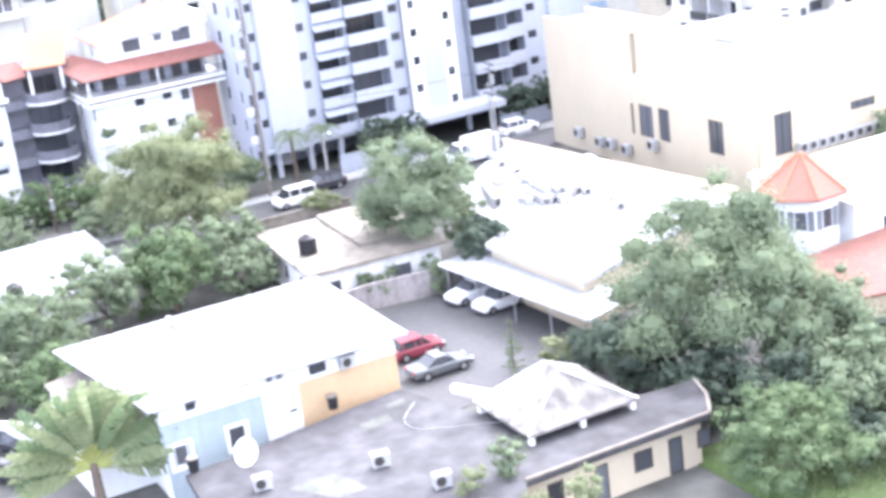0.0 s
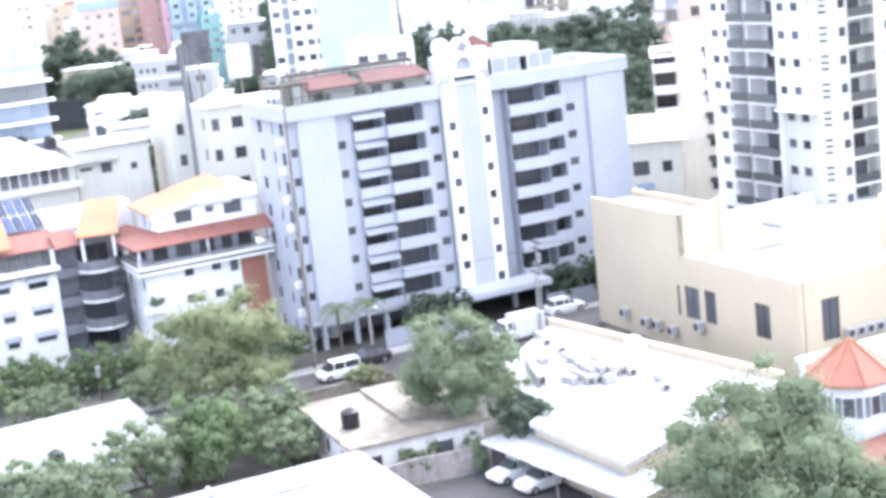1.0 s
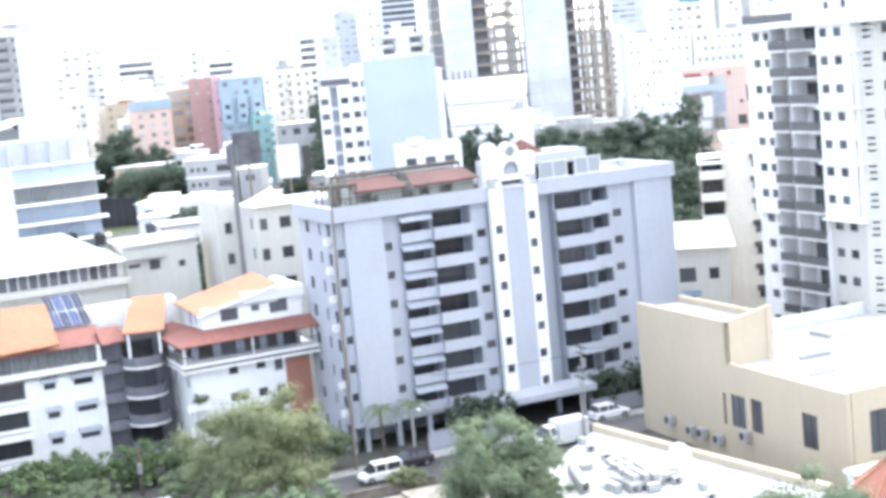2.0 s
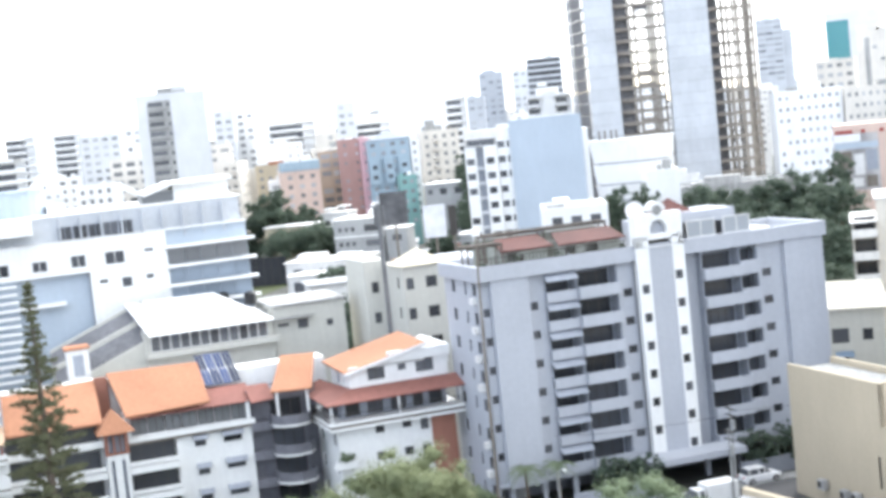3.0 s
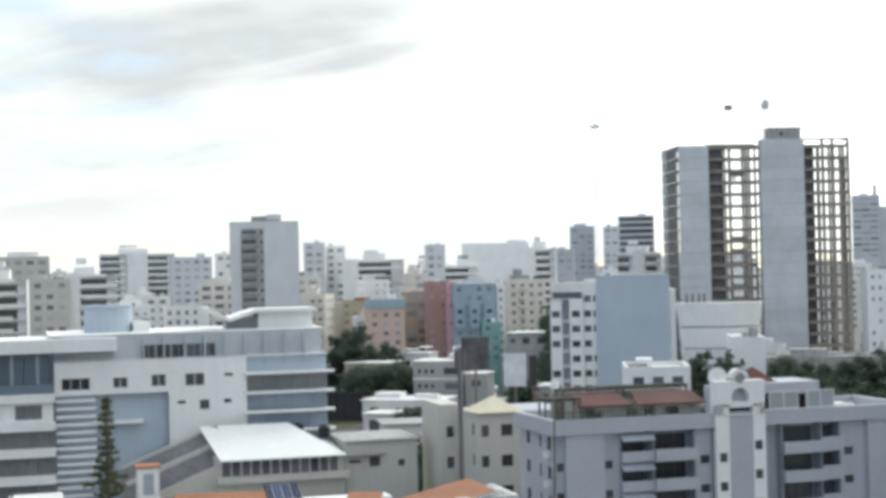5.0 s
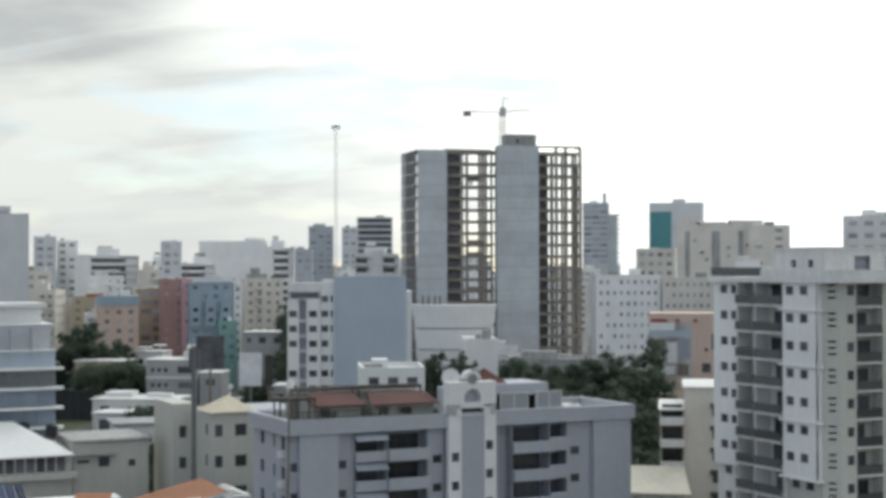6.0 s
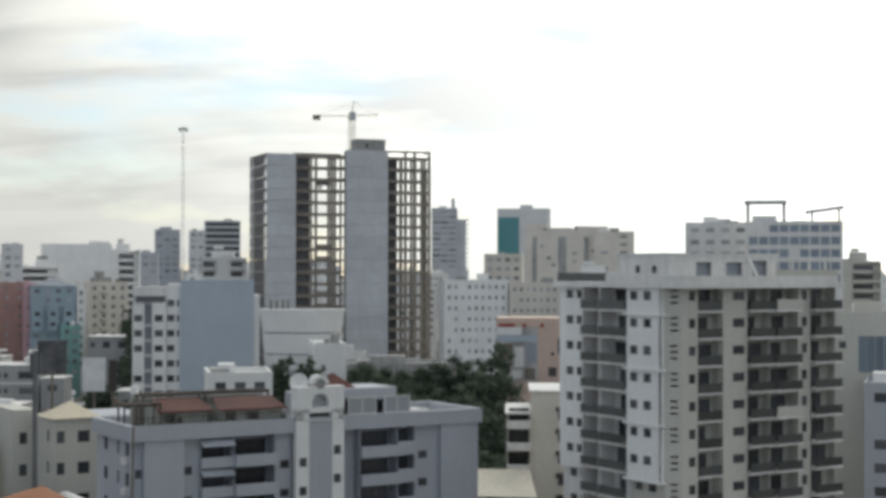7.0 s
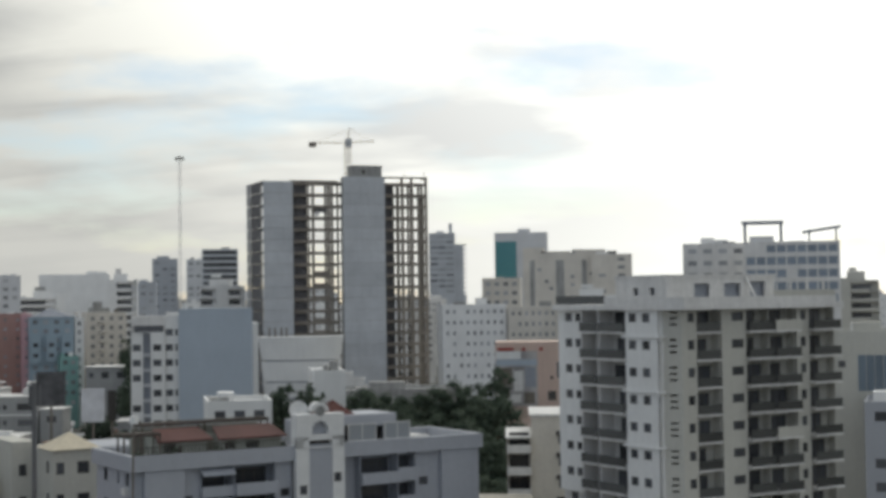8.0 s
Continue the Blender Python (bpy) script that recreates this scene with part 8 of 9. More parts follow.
b = villa_block("town_house", "white two-storey house with wide flat roof slabs", -161.9, 360, 3, 21.5, 13, 8.0, OFFWHITE, [(2.0, 4.4, 4.8, 6.4), (9.0, 10.0, 5.0, 6.2), (14.4, 16.2, 5.2, 6.6), (17.6, 18.6, 5.4, 6.6), (4.0, 6.0, 1.2, 3.0)])
for x, y, w, d, z in ((1.5, 5.0, 7.0, 5.0, 9.6), (12.0, 6.0, 4.0, 3.0, 9.2), (17.0, 3.0, 2.5, 2.5, 9.4)):
    wall_box(b, "roof_room", x, x + w, y, y + d, 8.3, z, WHITE)
villa_block("town_house", "white garden house with shaded veranda", -156.4, 349.5, 3, 9.4, 8.5, 5.6, WHITE, [(0.8, 8.4, 0.4, 4.2)], 0.8)
b = villa_block("town_house", "gray three-storey house with rows of square windows", -157.8, 385, 4, 14.0, 11, 16.4, DULLRENDER, [(x, x + 1.1, z, z + 1.2) for x in (1.2, 3.0, 4.8) for z in (9.2, 13.2)] + [(8.6, 12.8, 13.0, 14.8), (8.8, 13.0, 9.0, 10.6)], 0.4)
wall_box(b, "roof_room", 9.0, 12.0, 4, 8, 16.7, 18.4, OFFWHITE)
wall_box(b, "string_course", -0.1, 14.1, -0.2, -0.02, 11.6, 12.0, WHITE)
villa_block("town_house", "small gray house with one wide window", -142.4, 384, 4, 5.8, 8, 13.2, DULLRENDER, [(1.6, 4.2, 10.0, 11.6)], 0.3)
villa_block("town_house", "low gray house with wide pale roof", -159.4, 470, 2, 15.0, 14, 20.2, DULLRENDER, [(1.0, 2.6, 17.0, 18.6), (5.0, 7.4, 16.8, 18.8), (10.0, 12.8, 16.8, 18.8)], 0.6)
b = villa_block("town_house", "house with white roof canopies", -179.0, 428, 3, 8.5, 9, 16.0, OFFWHITE, [(1.0, 2.6, 12.6, 14.0), (5.0, 6.6, 12.6, 14.0)], 0.3)
wall_box(b, "roof_canopy", 0.2, 4.2, 0.5, 4.5, 17.2, 17.5, WHITE)
wall_box(b, "canopy_post", 2.0, 2.3, 2.2, 2.5, 16.3, 17.2, WHITE)
wall_box(b, "roof_canopy", 4.8, 8.2, 1.5, 5.5, 17.8, 18.1, WHITE)
wall_box(b, "canopy_post", 6.4, 6.7, 3.2, 3.5, 16.3, 17.8, WHITE)
villa_block("town_house", "ochre house half hidden by a spreading tree", -187.5, 405, 4, 14.0, 10, 14.6, CREAM, [(1.0, 2.4, 10.4, 12.0), (4.6, 6.0, 10.4, 12.0)], 0.4)
villa_block("town_house", "white house with curved sheet roof", -102.0, 236, 30, 15, 9, 15.2, OFFWHITE, [(2.0, 3.4, 11.6, 13.0), (7.0, 8.4, 11.6, 13.0)], 0.6, METALROOF)
# houses between the wide blue-walled block and the coloured flats
villa_block("town_house", "gray house with flat roof and dark openings", -118.0, 372, 8, 9.5, 9, 11.0, DULLRENDER, [(1.0, 2.6, 7.4, 9.0), (4.4, 7.6, 7.2, 9.2)], 0.5)
villa_block("town_house", "gray house with stacked verandas", -108.4, 366, 8, 7.0, 9, 12.6, CONCRETE, [(0.8, 6.2, 5.6, 7.4), (0.8, 6.2, 9.2, 11.2)], 0.3)
villa_block("town_house", "pale house under a broad sheet roof", -116.0, 410, 8, 16.0, 12, 17.6, PALESTONE, [(1.0, 4.0, 13.6, 15.6), (8.0, 13.0, 13.6, 15.6)], 0.8, METALROOF)
# left edge of the view
far("apartment_tower", "pale tower with dark flank", -390, 456, -384, 461, 61.0, 19, 2, FARGRAY, hold=30)
far("apartment_tower", "dark gray residential tower block", -384, 462, -379, 466, 60.0, 19, 1, GRAYDARK, hold=30)
far("apartment_building", "beige apartment building with gray tiled roof", -330, 402, -302, 423, 48.0, 15, 9, BEIGE, hold=25, wide=0.6)
banded_block("apartment_building", "white apartment building with stacked balconies", -234, 300, 33.7, 10.8, 13, 41.0, WHITE, 3.0, 22, seed=234)
far("apartment_building", "brown-gray apartment building with flat roof", -268, 360, -256, 368, 40.5, 13, 4, BEIGE, hold=22)
banded_block("apartment_building", "white apartment building with square windows", -258, 369, 33.7, 14.4, 13, 42.0, WHITE, 3.0, 22, seed=258)
far("apartment_building", "pale apartment building with narrow slot windows", -191, 232, -185, 236, 38.2, 12, 2, OFFWHITE, hold=20, wide=0.25)
far("office_building", "pale gray building with green-tinted windows", -218, 247, -206, 256, 34.0, 10, 3, OFFWHITE, hold=18, wide=0.7)
far("apartment_building", "long white building with dark window row", -162, 177, -148, 189, 29.0, 9, 4, BEIGE, hold=14, wide=0.8, wh=1.0)
far("store_building", "dull red store wall behind the service yard", -133.4, 154.4, -127.7, 159.1, 19.2, 5, 0, paint("dull_red_wall_paint", (0.27, 0.085, 0.08), var=0.12), left=0, right=0, d=2.0)
b = far("store_building", "white service building with steel frames in its yard", -127.5, 143.6, -119.3, 150.4, 15.6, 4, 0, CONCRETE, left=0, right=0, d=1.5)
for k in range(4):
    wall_box(b, "steel_frame", 1.0 + 2.4 * k, 1.2 + 2.4 * k, -2.2, -2.0, 0, 14.6, STEEL)
wall_box(b, "frame_beam", 0.6, 9.0, -2.3, -1.95, 14.6, 14.9, WHITE)
yard = thing("service_yard", "dusty tan yard beside the office", "yard", -113.0, 127.0, 0, 34, kind="structure")
bm = bmesh.new()
box(bm, 0, 15, 0, 24, -0.3, 0.1)
part("yard_surface", bm, paint("dusty_tan_paving", (0.33, 0.28, 0.22), var=0.3, grain=0.8, streak=0.0), yard)

# ---- mid-distance trees ----
for i, (x, y, h, w, lo, m) in enumerate(((-190, 416, 25.0, 15, 8, LEAFDARK), (-198, 414, 17.0, 13, 3, LEAFDARK), (-182, 420, 19.0, 12, 5, LEAFDARK), (-173.5, 399, 15.2, 25, 6.0, LEAFDARK), (-164, 403, 12.0, 14, 4, LEAFDARK), (-140.3, 346, 8.2, 12, 1.5, LEAFDARK), (-92.0, 229, 14.2, 6.0, 4, LEAFDARK), (-88.0, 221, 11.6, 6, 3, LEAFDARK), (-66.6, 176.5, 20.8, 5.0, 12, LEAFDARK),
                                      (-139.0, 470, 27.0, 16, 10, LEAFDARK), (-148.0, 492, 30.0, 16, 10, LEAFDARK), (-128.0, 455, 22.0, 14, 8, LEAFDARK), (-126.0, 500, 30.0, 20, 10, LEAFDARK), (-120.5, 392, 16.0, 9, 4, LEAFDARK), (-107, 392, 17.0, 9, 4, LEAFDARK), (-113.0, 361, 9.6, 8, 2, LEAFDARK), (-125.0, 379, 13.0, 9, 3, LEAFDARK), (-98.5, 360, 15.0, 7, 4, LEAFDARK), (-131.0, 430, 18.0, 12, 5, LEAFDARK),
                                      (-43.5, 296, 23.4, 14, 10, LEAFDARK), (-36.5, 288, 22.4, 12, 8, LEAFDARK), (-30.0, 284, 24.0, 14, 8, LEAFDARK), (-23.5, 282, 24.8, 12, 8, LEAFDARK), (-18.4, 290, 28.0, 8, 8, LEAFDARK), (-17.2, 272, 23.2, 11, 6, LEAFDARK), (-24.0, 262, 21.0, 14, 4, LEAFDARK), (-33.0, 268, 20.6, 13, 5, LEAFDARK), (-15.6, 252, 18.6, 11, 3, LEAFDARK), (-13.6, 222, 15.6, 9, 2, LEAFDARK), (-20.5, 236, 15.2, 11, 2, LEAFDARK), (-15.6, 206, 12.4, 8, 2, LEAFDARK), (-22.0, 213, 12.6, 9, 2, LEAFDARK), (-52.1, 254.7, 26.4, 5.0, 16, LEAFDARK), (-47.9, 257, 26.9, 5.0, 16, LEAFDARK), (-97.5, 114, 16.0, 9, 6, LEAFDARK))):
    tree("dark leafy city tree among the roofs" if m is LEAFDARK else "green spreading city tree among the roofs", x, y, h, w * 1.08, lo, m, 100 + i, 0.34, 4.5, clump=max(0.7, w * 0.1))

# ---- lower houses and distant blocks that fill the city ----
rc = random.Random(77)
FILL = [OFFWHITE, FARWHITE, PALESTONE, FARWHITE, PALESTONE, OFFWHITE, FARWHITE, FARWHITE, FARWHITE]
FILLTINT = [CREAM, TANWALL, FARGRAY, BEIGE, FARGRAY]
taken = [(o.matrix_world.translation.x, o.matrix_world.translation.y) for o in bpy.data.objects if o.parent is None and o.type == "EMPTY"]


def filler(x, y, turn, w, d, h, mat, floors, kind):
    """One building of the city's fabric: walls with real openings on both seen sides, glazing behind them, roof clutter."""
    b = thing("town_house" if kind == "low" else "apartment_building", {"low": "plain flat-roofed town house in pale render", "mid": "plain pale apartment building with even windows", "high": "distant pale apartment block with small windows"}[kind], "house" if kind == "low" else "building", x, y, 0, turn, "city fabric")
    F, L, R_ = Face("front", w, d), Face("left", w, d), Face("right", w, d)
    fh = h / floors
    rows = [fh * i for i in range(max(0, floors - (5 if kind == "high" else 7)), floors)]
    cols = max(2, int(w / rc.uniform(2.6, 4.6)))
    wide, tall, sill = rc.uniform(0.25, 0.7), rc.uniform(0.9, 1.6), rc.uniform(0.7, 1.1)
    tall = min(tall, fh - sill - 0.3)
    blank = rc.choice((None, None, 0, cols - 1, cols // 2))
    spots = [q for k, q in enumerate(even(w, cols, (w - 1) / cols * wide, 0.5)) if k != blank]
    side = even(d, max(2, int(d / 4)), rc.uniform(0.8, 1.6))
    bm = bmesh.new()
    holed(bm, F, 0, w, 0, h + 0.6, 0, -0.25, [(s - q / 2, s + q / 2, z + sill, z + sill + tall) for z in rows for s, q in spots])
    for face in (L, R_):
        holed(bm, face, 0.25, d - 0.25, 0, h + 0.6, 0, -0.25, [(s - q / 2, s + q / 2, z + sill, z + sill + tall) for z in rows for s, q in side])
    box(bm, 0, w, d - 0.25, d, 0, h + 0.6)
    part("wall", bm, mat, b)
    # balcony boxes and an overhanging floor edge
    if rc.random() < 0.55:
        s, q = rc.choice(spots)
        bm = bmesh.new()
        for z in rows:
            box(bm, s - q * 0.6 - 0.5, s + q * 0.6 + 0.5, -1.0, -0.002, z - 0.15, z + 0.75)
        part("balcony_stack", bm, mat, b, kind="stuff")
    elif rc.random() < 0.5:
        bm = bmesh.new()
        for z in rows:
            box(bm, -0.15, w + 0.15, -0.35, -0.002, z - 0.12, z + 0.1)
        part("floor_edge", bm, mat, b, kind="stuff")
    # glazing of all but the low houses has haze in its colour
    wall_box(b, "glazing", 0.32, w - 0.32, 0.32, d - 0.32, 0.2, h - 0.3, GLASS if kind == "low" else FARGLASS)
    bm = bmesh.new()
    box(bm, 0.25, w - 0.25, 0.25, d - 0.25, h - 0.25, h)
    part("roof", bm, rc.choice((OFFWHITE, CONCRETE, OFFWHITE, WHITEROOF)), b)
    if rc.random() < 0.8:
        q, rw = rc.uniform(0.08, 0.5) * w, rc.uniform(0.2, 0.45) * w
        bm = bmesh.new()
        box(bm, q, q + rw, d * 0.3, d * 0.3 + 3.5, h, h + rc.uniform(1.8, 3.0))
        if rc.random() < 0.5:
            box(bm, q + rw * 0.2, q + rw * 0.6, d * 0.3 + 0.5, d * 0.3 + 3.0, h + 1.8, h + rc.uniform(3.4, 4.8))
        part("roof_room", bm, rc.choice([OFFWHITE, CONCRETE, mat, mat]), b)
    if kind != "high" and rc.random() < 0.5:
        bm = bmesh.new()
        tx, ty = w * rc.uniform(0.6, 0.9), d * rc.uniform(0.2, 0.6)
        tube(bm, (tx, ty, h), (tx, ty, h + 1.6), 0.8, 0.75, 10)
        part("roof_tank", bm, rc.choice((BLACK, OFFWHITE, CONCDARK)), b)
    return b


for az, r, w, h in ((-21.6, 560, 15, 30), (-20.3, 600, 13, 33), (-19.3, 575, 14, 27), (-18.2, 610, 16, 32), (-17.2, 570, 12, 25), (-16.3, 600, 14, 34), (-22.8, 590, 16, 34), (-24.2, 600, 14, 32), (-25.6, 580, 16, 29), (-14.6, 560, 12, 30), (-27.0, 560, 15, 33), (-28.6, 540, 15, 36), (-30.2, 560, 16, 38)):
    x, y = r * math.sin(radians(az)), r * math.cos(radians(az))
    taken.append((x, y))
    filler(x, y, TURN + rc.choice((0, -15, -28)), w, 12, h, rc.choice((FARWHITE, FARWHITE, OFFWHITE, PALESTONE)), int(h / 3.05), "mid")
made = 0
for band, (r0, r1, n, ha, hb, kind) in enumerate(((215, 330, 60, 5, 10, "low"), (330, 520, 105, 7, 19, "low"), (520, 900, 110, 20, 40, "mid"), (900, 1700, 70, 32, 48, "high"), (1700, 2600, 50, 36, 54, "high"))):
    for k in range(n):
        az = -50 + 74 * (k + rc.uniform(0.1, 0.9)) / n
        r = rc.uniform(r0, r1)
        x, y = r * math.sin(radians(az)), r * math.cos(radians(az))
        # the lawn behind the office and the wood beside the gray block stay clear
        if (-28.5 < az < -16.0 and r < 450) or (-9.5 < az < -2.5 and r < 330):
            continue
        if any((x - a) ** 2 + (y - c) ** 2 < (15 if r < 520 else 9) ** 2 for a, c in taken):
            continue
        taken.append((x, y))
        w, d, h = rc.uniform(9, 17), rc.uniform(9, 14), rc.uniform(ha, hb)
        if r > 900:
            w *= 1.5
        way = TURN + rc.choice((0, 0, -15, -30, 10)) + rc.uniform(-4, 4)
        filler(x, y, way, w, d, h, rc.choice(FILL + FILLTINT if kind == "low" else FILL), max(2, int(h / 3.1)), kind)
        made += 1


def shed(x, y, turn, w, d, h, mat, wall):
    """A low shed under a shallow sheet roof that overhangs its walls."""
    b = thing("shed", "low shed under a weathered sheet roof", "shed", x, y, 0, turn, "sheet-roofed sheds")
    bm = bmesh.new()
    holed(bm, Face("front", w, d), 0, w, 0, h, 0, -0.2, [(0.6, 1.6, 0.1, 2.2), (w * 0.5, w * 0.5 + 1.4, 1.0, 2.2)])
    box(bm, 0, 0.2, 0.2, d - 0.2, 0, h); box(bm, w - 0.2, w, 0.2, d - 0.2, 0, h); box(bm, 0, w, d - 0.2, d, 0, h)
    part("wall", bm, wall, b)
    bm = bmesh.new()
    slab(bm, [(-0.5, -0.6, h + 0.1), (w + 0.5, -0.6, h + 0.1)], [(w + 0.5, d + 0.5, h + 0.9), (-0.5, d + 0.5, h + 0.9)], 0.1)
    part("roof", bm, mat, b)
    return b


RUST = paint("rusty_roof_sheet", (0.17, 0.085, 0.06), var=0.4, grain=1.2, streak=0.2)
for k in range(34):
    az, r = radians(-21.5 + 8.0 * rc.random()), rc.uniform(345, 440)
    x, y = r * math.sin(az), r * math.cos(az)
    size = (rc.uniform(5, 10), rc.uniform(5, 9), rc.uniform(3.2, 7.5))
    if any((x - a) ** 2 + (y - c) ** 2 < 8.5 ** 2 for a, c in taken):
        continue
    taken.append((x, y))
    shed(x, y, TURN + rc.uniform(-30, 10), *size, rc.choice((RUST, RUST, TILEDARK, METALROOF, OFFWHITE, DARKROOF)), rc.choice((OFFWHITE, BEIGE, CONCRETE)))


# ---- vehicles ----
TYRE = paint("black_rubber", (0.02, 0.02, 0.02), rough=0.8, var=0.1, streak=0.0, bump=0)
RIM = paint("alloy_rim", (0.5, 0.5, 0.5), rough=0.3, metal=0.8, var=0.05, streak=0.0, bump=0)
LAMP = glassy("clear_lamp_glass", (0.5, 0.5, 0.5), 0.1)
TAIL = glassy("red_lamp_glass", (0.3, 0.02, 0.02), 0.15)


def loft(bm, rings, mi=0):
    """Closed skin through rings of equal length, capped at both ends."""
    vs = [[bm.verts.new(p) for p in r] for r in rings]
    n = len(rings[0])
    for a, b in zip(vs, vs[1:]):
        for i in range(n):
            bm.faces.new((a[i], a[(i + 1) % n], b[(i + 1) % n], b[i])).material_index = mi
    bm.faces.new(vs[0][::-1]).material_index = mi
    bm.faces.new(vs[-1]).material_index = mi


def car(name, label, x, y, turn, mat, kind="suv", group="parked cars"):
    """A car: nose towards +x; lofted body, glasshouse, wheels and lamps."""
    e = thing(name, label, "car" if kind != "truck" else "truck", x, y, 0.04, turn, group)
    ln, w, hood, roof = {"suv": (4.5, 1.82, 1.05, 1.66), "sedan": (4.6, 1.78, 0.92, 1.44), "hatch": (4.0, 1.7, 0.95, 1.5), "van": (4.6, 1.75, 1.1, 1.85), "truck": (5.6, 2.0, 1.25, 2.1)}[kind]

    def ring(px, half, z0, z1):
        return [(px, -half * 0.92, z0), (px, -half, z0 + 0.18), (px, -half, z1 - 0.14), (px, -half * 0.86, z1), (px, half * 0.86, z1), (px, half, z1 - 0.14), (px, half, z0 + 0.18), (px, half * 0.92, z0)]
    h = ln / 2
    bm = bmesh.new()
    loft(bm, [ring(-h, w * 0.42, 0.38, hood * 0.86), ring(-h + 0.15, w * 0.48, 0.26, hood * 0.98), ring(-h * 0.3, w * 0.5, 0.22, hood), ring(h * 0.4, w * 0.5, 0.22, hood), ring(h - 0.5, w * 0.48, 0.24, hood * 0.9), ring(h - 0.1, w * 0.44, 0.3, hood * 0.78), ring(h, w * 0.38, 0.4, hood * 0.66)])
    part("body", bm, mat, e)
    back = {"sedan": -h * 0.55, "hatch": -h * 0.82, "suv": -h * 0.86, "van": -h * 0.94, "truck": 0.4}[kind]
    wind = {"sedan": h * 0.42, "hatch": h * 0.5, "suv": h * 0.45, "van": h * 0.72, "truck": h * 0.82}[kind]
    slope = 0.75 if kind in ("sedan",) else 0.35
    tw = w * 0.40

    def gring(px, half, z0, z1):
        return [(px, -w * 0.46, z0), (px, -half, z1), (px, half, z1), (px, w * 0.46, z0)]
    z0 = hood - 0.03
    bm = bmesh.new()
    prof = [(back, z0 + 0.02), (back + slope, roof - 0.07), (wind - 0.75, roof - 0.07), (wind, z0 + 0.02)]
    pts = []
    for px, pz in prof:
        half = w * 0.455 if pz < roof - 0.2 else tw
        pts += [(px, -half, pz), (px, half, pz)]
    hull(bm, pts, [(0, 2, 4, 6), (1, 7, 5, 3), (0, 1, 3, 2), (2, 3, 5, 4), (4, 5, 7, 6), (0, 6, 7, 1)])
    part("glasshouse", bm, GLASS, e)
    bm = bmesh.new()
    box(bm, back + slope - 0.05, wind - 0.7, -tw - 0.01, tw + 0.01, roof - 0.075, roof)
    for s in (-1, 1):
        for px in (back + slope, (back + wind) / 2, wind - 0.8):
            slab(bm, [(px - 0.05, s * w * 0.462 - 0.012, z0), (px + 0.06, s * w * 0.462 - 0.012, z0)], [(px + 0.06, s * (tw + 0.01) + 0.012, roof - 0.04), (px - 0.05, s * (tw + 0.01) + 0.012, roof - 0.04)], 0.02)
    part("roof", bm, mat, e)
    for px in (-h * 0.6, h * 0.62):
        for s in (-1, 1):
            wh = new("wheel", shared(("tyre",), [TYRE], lambda bm: tube(bm, (0, -0.1, 0), (0, 0.1, 0), 0.33, 0.33, 18)))
            wh.parent = e
            wh.matrix_basis = pose(px, s * w * 0.46, 0.33)
            placed("rim", shared(("rim",), [RIM], lambda bm: tube(bm, (0, -0.112, 0), (0, 0.112, 0), 0.2, 0.2, 12)), wh, 0, 0, 0)
    for s in (-1, 1):
        wall_box(e, "headlight", h - 0.2, h - 0.03, s * w * 0.33 - 0.2, s * w * 0.33 + 0.2, hood * 0.62, hood * 0.76, LAMP)
        wall_box(e, "tail_light", -h - 0.02, -h + 0.14, s * w * 0.36 - 0.1, s * w * 0.36 + 0.1, hood * 0.7, hood * 0.92, TAIL)
    wall_box(e, "bumper", h - 0.12, h + 0.05, -w * 0.4, w * 0.4, 0.3, 0.46, DARKTRIM)
    if kind == "truck":
        bm = bmesh.new()
        box(bm, -h - 0.1, 0.5, -1.05, 1.05, 0.75, 2.5)
        part("cargo_box", bm, WHITE, e)
    return e


CARWHITE = paint("white_car_paint", (0.78, 0.78, 0.78), rough=0.25, var=0.03, streak=0.0, bump=0, spec=0.5)
CARGRAY = paint("gray_car_paint", (0.16, 0.17, 0.18), rough=0.25, metal=0.4, var=0.03, streak=0.0, bump=0, spec=0.5)
CARRED = paint("red_car_paint", (0.20, 0.035, 0.05), rough=0.3, var=0.03, streak=0.0, bump=0, spec=0.5)
CARDARK = paint("black_car_paint", (0.03, 0.03, 0.035), rough=0.25, var=0.03, streak=0.0, bump=0, spec=0.5)
car("car", "dark gray sedan parked beside the red car", -19.4, 95.0, TURN, CARGRAY, "sedan")
car("car", "dark red hatchback parked at the yard wall", -21.6, 98.3, TURN, CARRED, "hatch")
car("car", "white sport utility car under the carport", *grid(50.0, 98.6), TURN + 186, CARWHITE, "suv")
car("car", "white sport utility car under the carport", *grid(50.6, 95.4), TURN + 186, CARWHITE, "suv")
car("car", "white compact car parked on the street", *grid(78.4, 139.1), TURN, CARWHITE, "suv")
car("car", "white station wagon standing on the street", *grid(50.3, 134.4), TURN + 180, CARWHITE, "van")
car("car", "dark off-road car standing on the street", *grid(54.4, 137.0), TURN + 180, CARDARK, "suv")
car("delivery_truck", "small white delivery truck on the street", *grid(69.4, 133.6), TURN + 180, CARWHITE, "truck")
car("car", "dark car in the side yard", *grid(12.8, 92.2), TURN - 60, CARDARK, "sedan")
car("car", "dark car in the side yard", *grid(13.6, 97.2), TURN - 60, CARDARK, "hatch")


